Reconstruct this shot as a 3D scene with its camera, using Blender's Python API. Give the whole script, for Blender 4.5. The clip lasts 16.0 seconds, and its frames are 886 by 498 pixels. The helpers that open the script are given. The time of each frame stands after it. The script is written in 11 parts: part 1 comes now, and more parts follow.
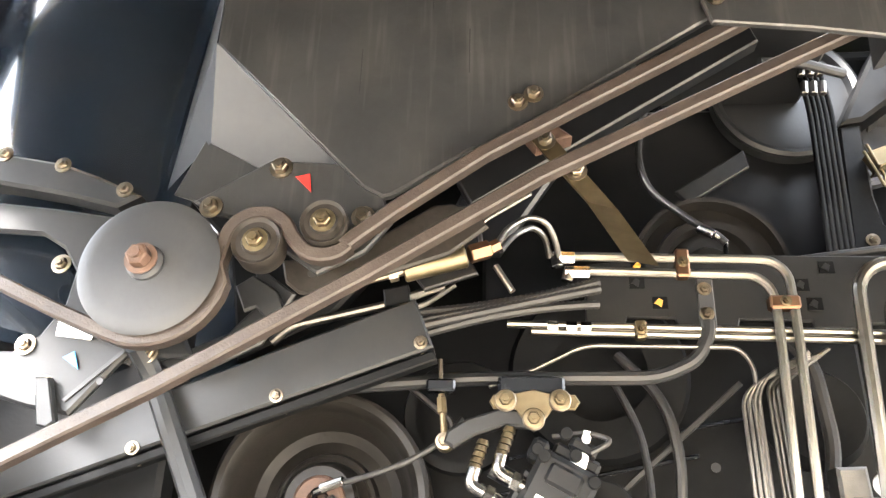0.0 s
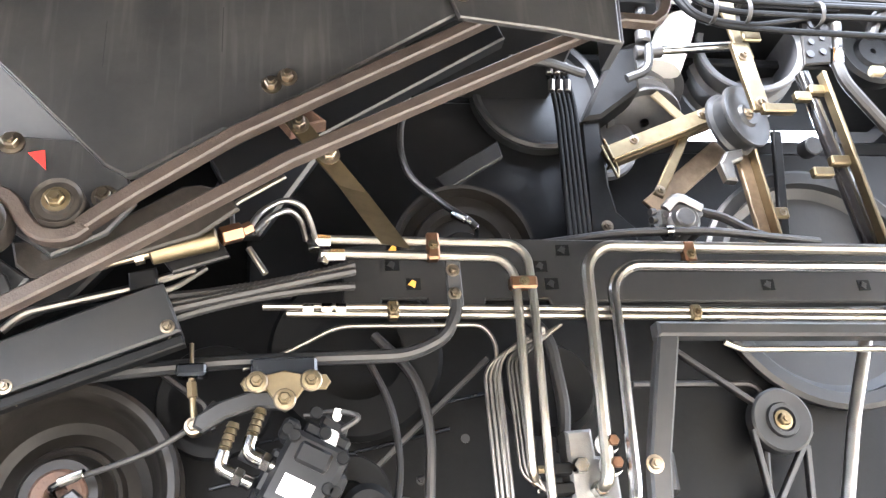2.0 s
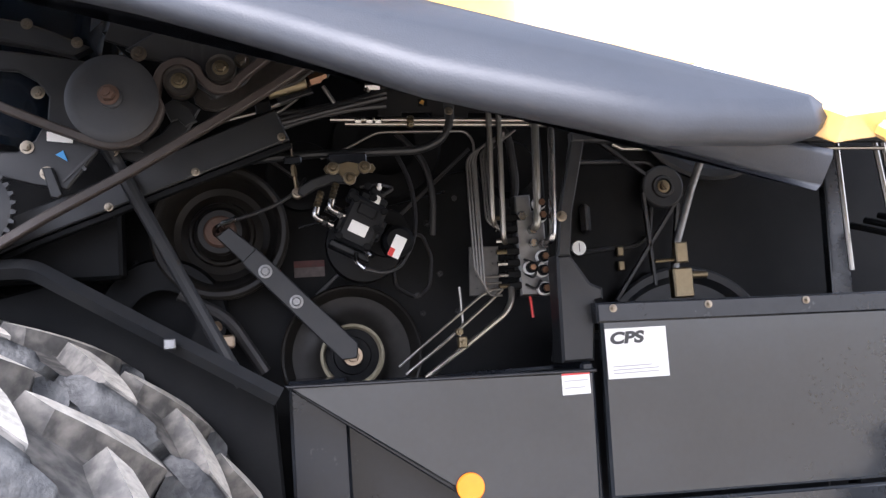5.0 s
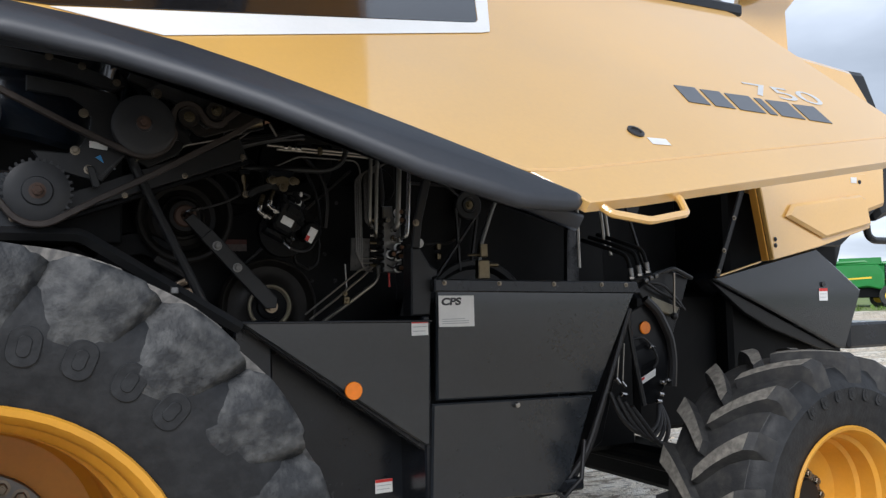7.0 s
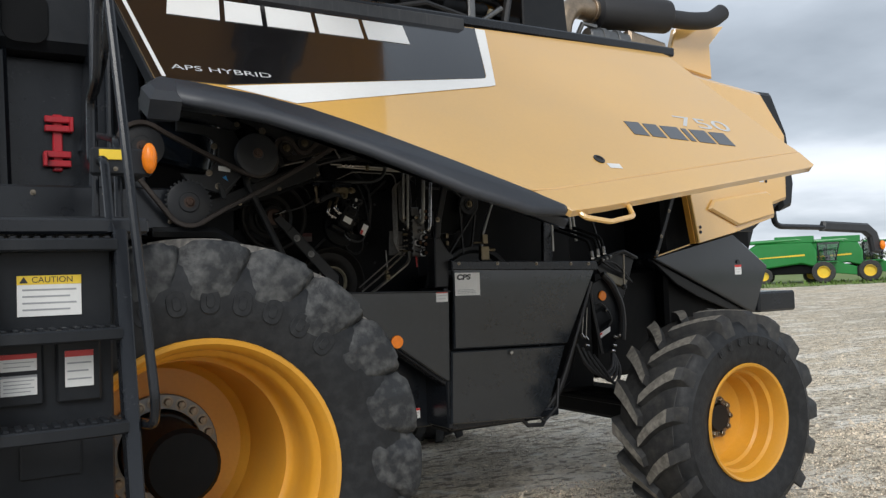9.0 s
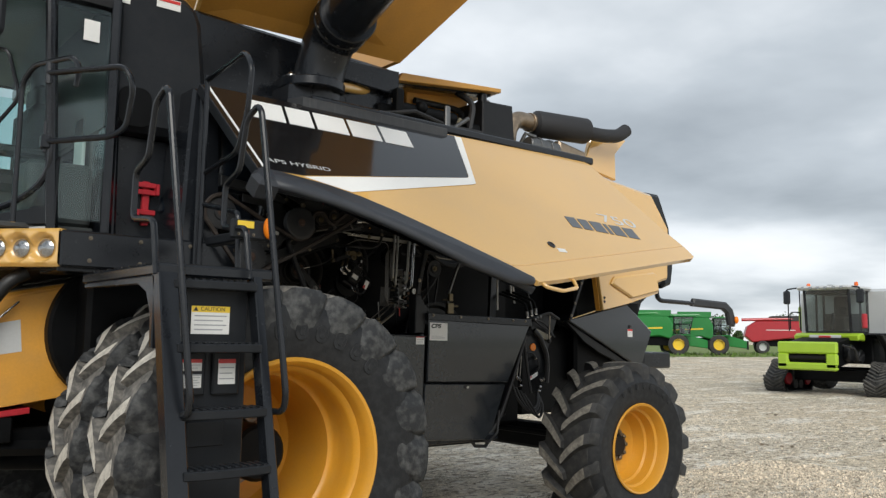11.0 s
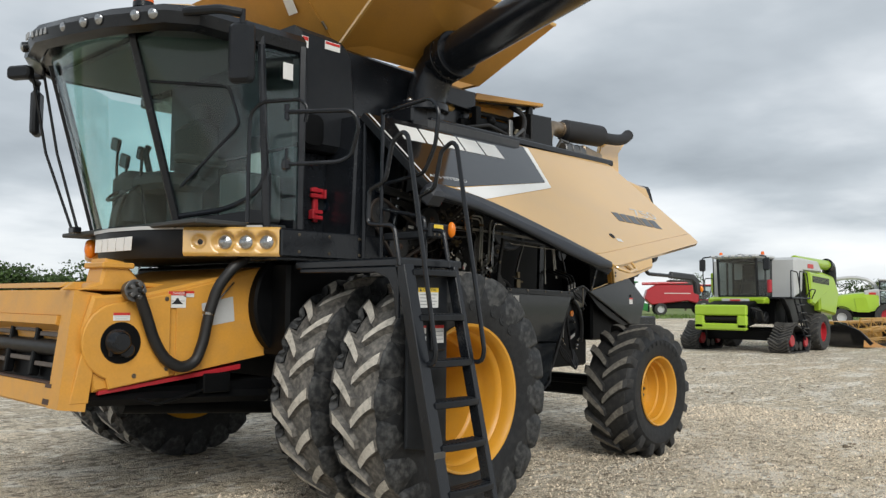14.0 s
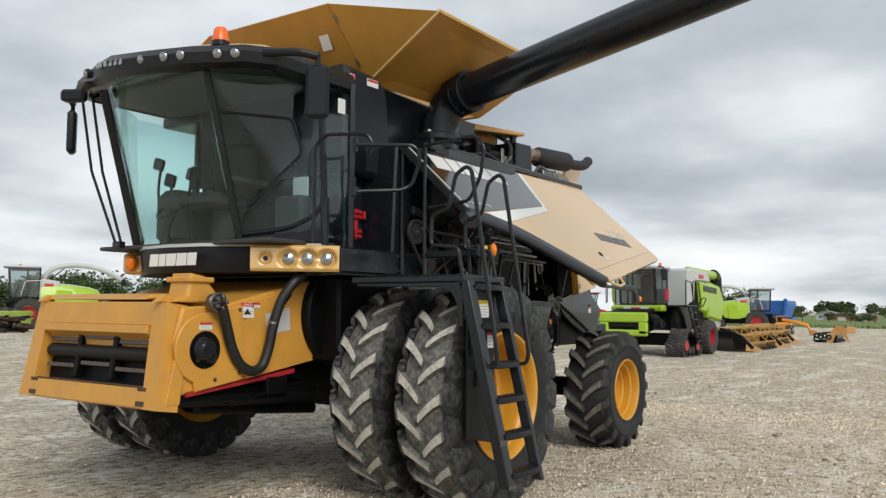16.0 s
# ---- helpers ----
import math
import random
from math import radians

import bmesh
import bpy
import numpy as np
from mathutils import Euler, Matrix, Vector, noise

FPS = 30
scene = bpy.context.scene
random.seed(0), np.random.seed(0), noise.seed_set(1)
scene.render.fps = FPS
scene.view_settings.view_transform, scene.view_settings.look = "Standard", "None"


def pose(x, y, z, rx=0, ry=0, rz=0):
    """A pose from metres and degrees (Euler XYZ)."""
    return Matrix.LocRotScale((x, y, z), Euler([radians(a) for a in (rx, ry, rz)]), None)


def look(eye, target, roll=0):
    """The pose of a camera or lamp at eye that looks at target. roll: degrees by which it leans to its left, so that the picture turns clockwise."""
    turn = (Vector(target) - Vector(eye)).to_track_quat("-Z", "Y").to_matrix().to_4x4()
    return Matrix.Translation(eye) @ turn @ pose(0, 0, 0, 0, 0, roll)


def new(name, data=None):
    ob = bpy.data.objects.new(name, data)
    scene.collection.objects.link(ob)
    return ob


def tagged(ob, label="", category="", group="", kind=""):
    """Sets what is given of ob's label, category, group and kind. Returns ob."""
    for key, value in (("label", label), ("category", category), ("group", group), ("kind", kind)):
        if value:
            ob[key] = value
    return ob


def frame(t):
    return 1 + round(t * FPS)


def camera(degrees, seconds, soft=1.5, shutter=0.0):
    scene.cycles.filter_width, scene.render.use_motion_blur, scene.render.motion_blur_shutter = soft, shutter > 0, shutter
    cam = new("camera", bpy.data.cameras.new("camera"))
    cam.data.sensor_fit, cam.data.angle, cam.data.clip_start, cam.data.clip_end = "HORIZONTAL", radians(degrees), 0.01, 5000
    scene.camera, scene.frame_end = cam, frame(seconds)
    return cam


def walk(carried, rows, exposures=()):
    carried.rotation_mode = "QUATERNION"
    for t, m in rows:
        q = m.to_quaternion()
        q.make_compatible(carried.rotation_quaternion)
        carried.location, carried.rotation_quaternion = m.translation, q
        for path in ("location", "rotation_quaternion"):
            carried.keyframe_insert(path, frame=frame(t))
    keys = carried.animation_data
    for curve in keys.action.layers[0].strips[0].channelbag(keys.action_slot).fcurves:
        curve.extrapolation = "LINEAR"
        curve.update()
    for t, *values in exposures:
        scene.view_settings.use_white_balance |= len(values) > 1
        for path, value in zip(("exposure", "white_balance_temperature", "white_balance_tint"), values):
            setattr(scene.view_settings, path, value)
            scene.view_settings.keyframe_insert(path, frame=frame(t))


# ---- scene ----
cam = camera(56.4, 16.0, soft=1.35)
PATH = [
    (0, (0.12, -0.009, 1.984), (-0.04, 1.804, 2.812), 1.5),
    (0.5, (0.144, -0.01, 1.991), (0.231, 1.79, 2.858), -1.2),
    (1, (0.173, -0.019, 1.995), (0.418, 1.755, 2.885), -3.1),
    (1.5, (0.188, -0.022, 1.992), (0.517, 1.738, 2.882), -4.3),
    (2, (0.188, -0.032, 1.965), (0.526, 1.776, 2.751), -4.7),
    (2.5, (0.188, -0.058, 1.939), (0.412, 1.836, 2.542), -4.1),
    (3, (0.202, -0.157, 1.904), (0.271, 1.786, 2.371), -2.2),
    (3.2, (0.212, -0.223, 1.89), (0.226, 1.737, 2.288), -1.5),
    (5.3, (-0.104, -1.176, 1.831), (0.344, 0.765, 2.009), -3.5),
    (5.5, (-0.198, -1.275, 1.798), (0.327, 0.646, 1.974), -3.0),
    (6, (-0.439, -1.54, 1.827), (0.195, 0.349, 2.0), -2.6),
    (6.5, (-0.67, -1.86, 1.774), (0.106, -0.022, 1.913), -2.2),
    (7, (-0.878, -2.159, 1.791), (0.035, -0.384, 1.914), -1.4),
    (7.5, (-1.165, -2.399, 1.787), (-0.157, -0.675, 1.894), -2.0),
    (8, (-1.483, -2.722, 1.759), (-0.478, -0.995, 1.847), -2.7),
    (8.2, (-1.573, -2.835, 1.794), (-0.575, -1.103, 1.861), -2.7),
    (10.3, (-2.809, -3.752, 1.72), (-1.612, -2.16, 1.895), 0.8),
    (10.5, (-3.028, -3.841, 1.738), (-1.785, -2.288, 1.946), 0.8),
    (11, (-3.422, -4.035, 1.703), (-2.153, -2.503, 1.912), 0.9),
    (11.5, (-3.805, -4.109, 1.738), (-2.488, -2.613, 1.903), 0.0),
    (12, (-4.259, -4.135, 1.78), (-2.861, -2.71, 1.9), 0.1),
    (12.5, (-4.66, -4.162, 1.716), (-3.239, -2.758, 1.808), 0.0),
    (13, (-5.077, -4.165, 1.736), (-3.646, -2.77, 1.821), -0.1),
    (13.5, (-5.528, -4.104, 1.761), (-4.079, -2.73, 1.869), 0.2),
    (14, (-5.914, -4.162, 1.741), (-4.463, -2.792, 1.867), 0.5),
    (14.5, (-6.326, -4.114, 1.762), (-4.845, -2.782, 1.936), 0.8),
    (15, (-6.713, -3.929, 1.777), (-5.171, -2.67, 1.968), 1.4),
    (15.5, (-7.11, -3.89, 1.728), (-5.521, -2.684, 1.882), 0.9),
    (16, (-7.527, -3.715, 1.762), (-5.897, -2.565, 1.907), 0.5),
]
EXPOSURES = [(0, 6.0, 6550, 14), (0.5, 6.12, 6450, 14), (1.5, 6.03, 6050, 14), (2.5, 5.9, 5900, 18), (3.2, 5.85, 5800, 18), (5.3, 2.4, 5800, 22), (5.5, 2.2, 5850, 22), (6.0, 1.38, 5850, 18),
             (6.5, 0.92, 5950, 15), (7.0, 0.86, 5950, 14), (8.0, 0.70, 6050, 13), (10.5, 0.5, 6400, 10), (12.0, 0.6, 6450, 10), (14.0, 0.45, 6450, 10), (16, 0.42, 6500, 10)]
walk(cam, [(t, look(eye, target, roll)) for t, eye, target, roll in PATH], EXPOSURES)


# ---------------- world, sun, exposure ----------------
def make_world():
    w = bpy.data.worlds.new("overcast_sky")
    scene.world = w
    w.use_nodes = True
    nt = w.node_tree
    nt.nodes.clear()
    N, L = nt.nodes.new, nt.links.new
    out, bg = N("ShaderNodeOutputWorld"), N("ShaderNodeBackground")
    sky = N("ShaderNodeTexSky")
    sky.sky_type, sky.sun_disc = "NISHITA", False
    sky.sun_elevation, sky.sun_rotation = radians(36.8), radians(214)
    tc, sep = N("ShaderNodeTexCoord"), N("ShaderNodeSeparateXYZ")
    L(tc.outputs["Generated"], sep.inputs[0])
    # cloud deck: directions laid onto a flat layer overhead
    up = N("ShaderNodeMath"); up.operation = "MAXIMUM"; up.inputs[1].default_value = 0.0
    L(sep.outputs["Z"], up.inputs[0])
    lift = N("ShaderNodeMath"); lift.operation = "ADD"; lift.inputs[1].default_value = 0.16
    L(up.outputs[0], lift.inputs[0])
    dx, dy = N("ShaderNodeMath"), N("ShaderNodeMath")
    for d, ax in ((dx, "X"), (dy, "Y")):
        d.operation = "DIVIDE"
        L(sep.outputs[ax], d.inputs[0]); L(lift.outputs[0], d.inputs[1])
    comb = N("ShaderNodeCombineXYZ")
    L(dx.outputs[0], comb.inputs[0]); L(dy.outputs[0], comb.inputs[1])
    n1, n2 = N("ShaderNodeTexNoise"), N("ShaderNodeTexNoise")
    n1.inputs["Scale"].default_value, n1.inputs["Detail"].default_value, n1.inputs["Roughness"].default_value = 0.75, 6, 0.5
    n2.inputs["Scale"].default_value, n2.inputs["Detail"].default_value = 0.28, 3
    mp = N("ShaderNodeMapping"); mp.inputs["Location"].default_value = CLOUD_SHIFT
    L(comb.outputs[0], mp.inputs[0])
    L(mp.outputs[0], n1.inputs["Vector"]); L(mp.outputs[0], n2.inputs["Vector"])
    mixn = N("ShaderNodeMath"); mixn.operation = "MULTIPLY_ADD"; mixn.inputs[1].default_value = 0.55
    L(n1.outputs[0], mixn.inputs[0])
    half = N("ShaderNodeMath"); half.operation = "MULTIPLY"; half.inputs[1].default_value = 0.45
    L(n2.outputs[0], half.inputs[0]); L(half.outputs[0], mixn.inputs[2])
    ramp = N("ShaderNodeValToRGB")
    cr = ramp.color_ramp
    cr.elements[0].position, cr.elements[0].color = 0.36, (0.295, 0.330, 0.362, 1)
    cr.elements[1].position, cr.elements[1].color = 0.66, (0.97, 0.985, 0.97, 1)
    e = cr.elements.new(0.47); e.color = (0.49, 0.535, 0.572, 1)
    e = cr.elements.new(0.55); e.color = (0.75, 0.785, 0.812, 1)
    # the deck thins out towards the horizon
    thin = N("ShaderNodeMath"); thin.operation = "MULTIPLY_ADD"; thin.inputs[1].default_value, thin.inputs[2].default_value = -0.22, 0.055
    L(up.outputs[0], thin.inputs[0])
    thick = N("ShaderNodeMath"); thick.operation = "MAXIMUM"; thick.inputs[1].default_value = -0.05
    L(thin.outputs[0], thick.inputs[0])
    deck = N("ShaderNodeMath"); deck.operation = "ADD"
    L(mixn.outputs[0], deck.inputs[0]); L(thick.outputs[0], deck.inputs[1])
    L(deck.outputs[0], ramp.inputs[0])
    # a little of the clear sky's tint over the clouds
    tint = N("ShaderNodeMix"); tint.data_type = "RGBA"
    tint.inputs["Factor"].default_value = 0.93
    scale = N("ShaderNodeVectorMath"); scale.operation = "SCALE"; scale.inputs["Scale"].default_value = 0.08
    L(sky.outputs[0], scale.inputs[0])
    L(scale.outputs[0], tint.inputs["A"]); L(ramp.outputs[0], tint.inputs["B"])
    L(tint.outputs["Result"], bg.inputs["Color"])
    bg.inputs["Strength"].default_value = SKY
    L(bg.outputs[0], out.inputs[0])


SKY, CLOUD_SHIFT = 0.85, (3.1, 1.7, 0.0)
make_world()
sun_data = bpy.data.lights.new("sun", "SUN")
sun_data.energy, sun_data.angle, sun_data.color = 1.65, radians(32), (1.0, 0.97, 0.9)
sun = new("sun", sun_data)
sun.matrix_world = look((-12, -18, 16.2), (0, 0, 0))


# ---------------- materials ----------------
def mat(name, base, rough=0.5, metal=0.0, var=0.12, grain=60.0, blot=4.0, bump=0.15, bump_scale=120.0, dust=0.0,
        dust_col=(0.33, 0.28, 0.21), spec=0.5, coat=0.0, coat_ior=1.5, alpha_emit=0.0, streak=0.0, island=0.0):
    """A painted, rubber or metal surface: two scales of variation, optional dust and streaks, fine bump."""
    m = bpy.data.materials.new(name)
    m.use_nodes = True
    nt = m.node_tree
    nt.nodes.clear()
    N, L = nt.nodes.new, nt.links.new
    out, b = N("ShaderNodeOutputMaterial"), N("ShaderNodeBsdfPrincipled")
    L(b.outputs[0], out.inputs[0])
    tc = N("ShaderNodeTexCoord")

    def tex(s, det=4.0, stretch=None):
        n = N("ShaderNodeTexNoise")
        n.inputs["Scale"].default_value, n.inputs["Detail"].default_value = s, det
        if stretch:
            mp = N("ShaderNodeMapping"); mp.inputs["Scale"].default_value = stretch
            L(tc.outputs["Object"], mp.inputs[0]); L(mp.outputs[0], n.inputs["Vector"])
        else:
            L(tc.outputs["Object"], n.inputs["Vector"])
        return n

    big, fine = tex(blot), tex(grain)
    mul = N("ShaderNodeMath"); mul.operation = "MULTIPLY_ADD"; mul.inputs[1].default_value = 0.6
    L(big.outputs[0], mul.inputs[0])
    f2 = N("ShaderNodeMath"); f2.operation = "MULTIPLY"; f2.inputs[1].default_value = 0.4
    L(fine.outputs[0], f2.inputs[0]); L(f2.outputs[0], mul.inputs[2])
    ramp = N("ShaderNodeMapRange")
    ramp.inputs["From Min"].default_value, ramp.inputs["From Max"].default_value = 0.3, 0.7
    ramp.inputs["To Min"].default_value, ramp.inputs["To Max"].default_value = 1 - var, 1 + var
    L(mul.outputs[0], ramp.inputs["Value"])
    sc = N("ShaderNodeVectorMath"); sc.operation = "SCALE"; sc.inputs[0].default_value = base
    L(ramp.outputs[0], sc.inputs["Scale"])
    col = sc.outputs[0]
    if island:
        geo = N("ShaderNodeNewGeometry")
        ir = N("ShaderNodeMapRange"); ir.inputs["To Min"].default_value, ir.inputs["To Max"].default_value = 1 - island, 1 + island
        L(geo.outputs["Random Per Island"], ir.inputs["Value"])
        s2 = N("ShaderNodeVectorMath"); s2.operation = "SCALE"
        L(col, s2.inputs[0]); L(ir.outputs[0], s2.inputs["Scale"]); col = s2.outputs[0]
    if streak:
        st = tex(7.0, 3, (9.0, 9.0, 0.6))
        sr = N("ShaderNodeMapRange"); sr.inputs["From Min"].default_value, sr.inputs["From Max"].default_value = 0.55, 0.75
        sr.inputs["To Max"].default_value = streak
        L(st.outputs[0], sr.inputs["Value"])
        mx = N("ShaderNodeMix"); mx.data_type = "RGBA"; mx.inputs["B"].default_value = (*dust_col, 1)
        L(sr.outputs[0], mx.inputs["Factor"]); L(col, mx.inputs["A"]); col = mx.outputs["Result"]
    if dust:
        d = tex(blot * 2.3, 6)
        dr = N("ShaderNodeMapRange"); dr.inputs["From Min"].default_value, dr.inputs["From Max"].default_value = 0.42, 0.72
        dr.inputs["To Max"].default_value = dust
        L(d.outputs[0], dr.inputs["Value"])
        mx = N("ShaderNodeMix"); mx.data_type = "RGBA"; mx.inputs["B"].default_value = (*dust_col, 1)
        L(dr.outputs[0], mx.inputs["Factor"]); L(col, mx.inputs["A"]); col = mx.outputs["Result"]
    L(col, b.inputs["Base Color"])
    rr = N("ShaderNodeMapRange")
    rr.inputs["To Min"].default_value, rr.inputs["To Max"].default_value = max(rough - 0.12, 0.02), min(rough + 0.12, 1)
    L(mul.outputs[0], rr.inputs["Value"]); L(rr.outputs[0], b.inputs["Roughness"])
    b.inputs["Metallic"].default_value = metal
    b.inputs["Specular IOR Level"].default_value = spec
    if coat:
        b.inputs["Coat Weight"].default_value, b.inputs["Coat Roughness"].default_value = coat, 0.06
        b.inputs["Coat IOR"].default_value = coat_ior
    if bump:
        bp = N("ShaderNodeBump"); bp.inputs["Strength"].default_value, bp.inputs["Distance"].default_value = bump, 0.004
        bt = tex(bump_scale, 3)
        L(bt.outputs[0], bp.inputs["Height"]); L(bp.outputs[0], b.inputs["Normal"])
    if alpha_emit:
        b.inputs["Emission Color"].default_value = (*base, 1)
        b.inputs["Emission Strength"].default_value = alpha_emit
    m.diffuse_color = (*base, 1)
    return m


def glass_mat(name, tint, gloss=0.04):
    m = bpy.data.materials.new(name)
    m.use_nodes = True
    nt = m.node_tree
    nt.nodes.clear()
    N, L = nt.nodes.new, nt.links.new
    out, mix = N("ShaderNodeOutputMaterial"), N("ShaderNodeMixShader")
    tr, gl, lw = N("ShaderNodeBsdfTransparent"), N("ShaderNodeBsdfGlossy"), N("ShaderNodeLayerWeight")
    pw, sc = N("ShaderNodeMath"), N("ShaderNodeMath")
    pw.operation, pw.inputs[1].default_value = "POWER", 4.0
    sc.operation, sc.inputs[1].default_value, sc.inputs[2].default_value = "MULTIPLY_ADD", 0.6, gloss
    tr.inputs[0].default_value = (*tint, 1)
    gl.inputs["Roughness"].default_value = 0.02
    lw.inputs["Blend"].default_value = 0.5
    L(lw.outputs["Facing"], pw.inputs[0]); L(pw.outputs[0], sc.inputs[0])
    L(sc.outputs[0], mix.inputs[0]); L(tr.outputs[0], mix.inputs[1]); L(gl.outputs[0], mix.inputs[2])
    L(mix.outputs[0], out.inputs[0])
    return m


YELLOW = mat("yellow_paint", (0.71, 0.415, 0.105), 0.35, var=0.05, blot=1.2, bump=0.02, dust=0.10, dust_col=(0.5, 0.36, 0.18), coat=1.0, coat_ior=1.95)
YELLOW_OLD = mat("worn_yellow_paint", (0.62, 0.30, 0.045), 0.45, var=0.10, blot=3.0, bump=0.06, dust=0.25, dust_col=(0.38, 0.24, 0.10))
TANK_YEL = mat("tank_yellow_paint", (0.50, 0.25, 0.045), 0.42, var=0.10, blot=2.0, bump=0.04, dust=0.2, dust_col=(0.30, 0.17, 0.06))
RIM_YEL = mat("rim_yellow_paint", (0.64, 0.305, 0.028), 0.38, var=0.07, blot=3.0, bump=0.04, dust=0.15, dust_col=(0.40, 0.25, 0.10))
BLACK = mat("black_paint", (0.0094, 0.0111, 0.0143), 0.24, var=0.2, blot=5.0, bump=0.03, dust=0.08, dust_col=(0.0299, 0.0332, 0.0376), spec=0.38)
GLOSSBLK = mat("gloss_black_panel", (0.010, 0.0095, 0.010), 0.10, var=0.1, blot=3.0, bump=0.0, coat=0.6)
PLASTIC = mat("black_plastic", (0.0143, 0.0163, 0.0195), 0.40, var=0.15, blot=5.0, bump=0.08, bump_scale=400, dust=0.12, dust_col=(0.0390, 0.0390, 0.0390), spec=0.22)
SHIELD = mat("charcoal_panel", (0.0170, 0.0204, 0.0247), 0.17, var=0.12, blot=3.0, bump=0.015, bump_scale=14, dust=0.05, dust_col=(0.0425, 0.0425, 0.0425), coat=0.32)
# bay paints down to TUBESTEEL are scaled darker, holding the bay's shade
GREY = mat("grey_machine_paint", (0.0235, 0.0254, 0.0288), 0.46, var=0.18, blot=6.0, bump=0.05, dust=0.30, dust_col=(0.0436, 0.0428, 0.0417), streak=0.15, spec=0.35)
GREYPANEL = mat("scuffed_grey_panel", (0.0252, 0.0260, 0.0273), 0.34, var=0.20, blot=4.0, bump=0.05, dust=0.25, dust_col=(0.0717, 0.0702, 0.0676), streak=0.55)
DARKGREY = mat("dark_grey_paint", (0.0058, 0.0064, 0.0075), 0.33, var=0.22, blot=6.0, bump=0.05, dust=0.25, dust_col=(0.0162, 0.0158, 0.0150), spec=0.3)
# near-black base also holds the shade inside the machine, under blotchy dirt
SHADEBLACK = mat("shade_darkened_dirty_metal", (0.0031, 0.0035, 0.0041), 0.5, var=0.35, blot=6.0, bump=0.06, dust=0.3, dust_col=(0.0084, 0.0082, 0.0079), spec=0.12)
# grey machine paint darkened for the shade over the housing, with real dust
HOUSEM = mat("shade_darkened_dusty_slate", (0.0123, 0.0134, 0.0151), 0.42, var=0.2, blot=6.0, bump=0.05, dust=0.35, dust_col=(0.0246, 0.0238, 0.0226), streak=0.12, spec=0.35)
TRAYM = mat("slate_tray_paint", (0.0120, 0.0124, 0.0132), 0.45, var=0.15, blot=7.0, bump=0.04, dust=0.25, dust_col=(0.0205, 0.0197, 0.0184), spec=0.3)
ROLLM = mat("dusty_brown_roller", (0.0173, 0.0150, 0.0131), 0.5, var=0.25, blot=30.0, bump=0.12, dust=0.4, dust_col=(0.0358, 0.0301, 0.0250), spec=0.25)
TAPM = mat("dull_drilled_aluminium", (0.0915, 0.0908, 0.0887), 0.5, metal=0.9, var=0.25, blot=24, bump=0.15, bump_scale=300)
TUBESTEEL = mat("dull_steel_tube", (0.1478, 0.1422, 0.1338), 0.38, metal=1.0, var=0.2, blot=14, bump=0.02)
NAVY = mat("blue_black_gloss_paint", (0.0045, 0.0085, 0.0150), 0.20, var=0.25, blot=4.0, bump=0.01, dust=0.06, dust_col=(0.0800, 0.0720, 0.0640), coat=0.6)
RUBBER = mat("tyre_rubber", (0.0092, 0.0101, 0.0116), 0.55, var=0.3, blot=9.0, grain=90, bump=0.4, bump_scale=60, dust=0.45, dust_col=(0.0355, 0.0373, 0.0392), spec=0.35)
TREADM = mat("dusty_tread_rubber", (0.022, 0.0225, 0.0235), 0.7, var=0.35, blot=8.0, grain=70, bump=0.6, bump_scale=50, dust=0.40, dust_col=(0.085, 0.080, 0.070))
LIPM = mat("slate_black_lip", (0.026, 0.030, 0.038), 0.46, var=0.15, blot=6.0, bump=0.10, bump_scale=300, dust=0.2, dust_col=(0.045, 0.046, 0.05), spec=0.5)
PADM = mat("dust_filmed_lug_rubber", (0.0125, 0.0140, 0.0160), 0.62, var=0.45, blot=9.0, grain=70, bump=0.9, bump_scale=70, dust=0.7, dust_col=(0.100, 0.101, 0.098))
LUG = mat("dusty_lug_rubber", (0.15, 0.140, 0.122), 0.9, var=0.4, blot=12.0, grain=80, bump=0.6, bump_scale=60, dust=0.6, dust_col=(0.36, 0.335, 0.285))
LUG_PALE = mat("pale_dusty_lug_rubber", (0.44, 0.415, 0.365), 0.9, var=0.5, blot=14.0, grain=80, bump=0.7, bump_scale=60, dust=0.75, dust_col=(0.62, 0.58, 0.51))
TREAD_PALE = mat("pale_dusty_tread_rubber", (0.0825, 0.0788, 0.0737), 0.8, var=0.4, blot=10.0, grain=70, bump=0.7, bump_scale=45, dust=0.65, dust_col=(0.3000, 0.2775, 0.2438))
HOSE = mat("black_rubber_hose", (0.0105, 0.0105, 0.0112), 0.5, var=0.2, bump=0.1, dust=0.15, dust_col=(0.0525, 0.0488, 0.0450))
BELT = mat("rusty_brown_belt", (0.0288, 0.0208, 0.0171), 0.55, var=0.25, blot=14, bump=0.25, bump_scale=220, dust=0.5, dust_col=(0.0519, 0.0419, 0.0351))
STEEL = mat("bare_steel_tube", (0.2886, 0.2742, 0.2424), 0.33, metal=1.0, var=0.12, blot=10, bump=0.0)
CHROME = mat("bright_steel", (0.3379, 0.3323, 0.3210), 0.2, metal=1.0, var=0.1, blot=12, bump=0.03)
ZINC = mat("yellow_zinc_plate", (0.1690, 0.1380, 0.0873), 0.45, metal=1.0, var=0.25, blot=14, bump=0.05)
BOLTM = mat("zinc_bolt", (0.2365, 0.2028, 0.1577), 0.38, metal=1.0, var=0.2, blot=30, bump=0.05)
COPPER = mat("copper_clamp", (0.1975, 0.1137, 0.0718), 0.42, metal=1.0, var=0.2, blot=20, bump=0.05)
ALU = mat("cast_aluminium", (0.1825, 0.1825, 0.1800), 0.42, metal=1.0, var=0.2, blot=20, bump=0.2, bump_scale=300)
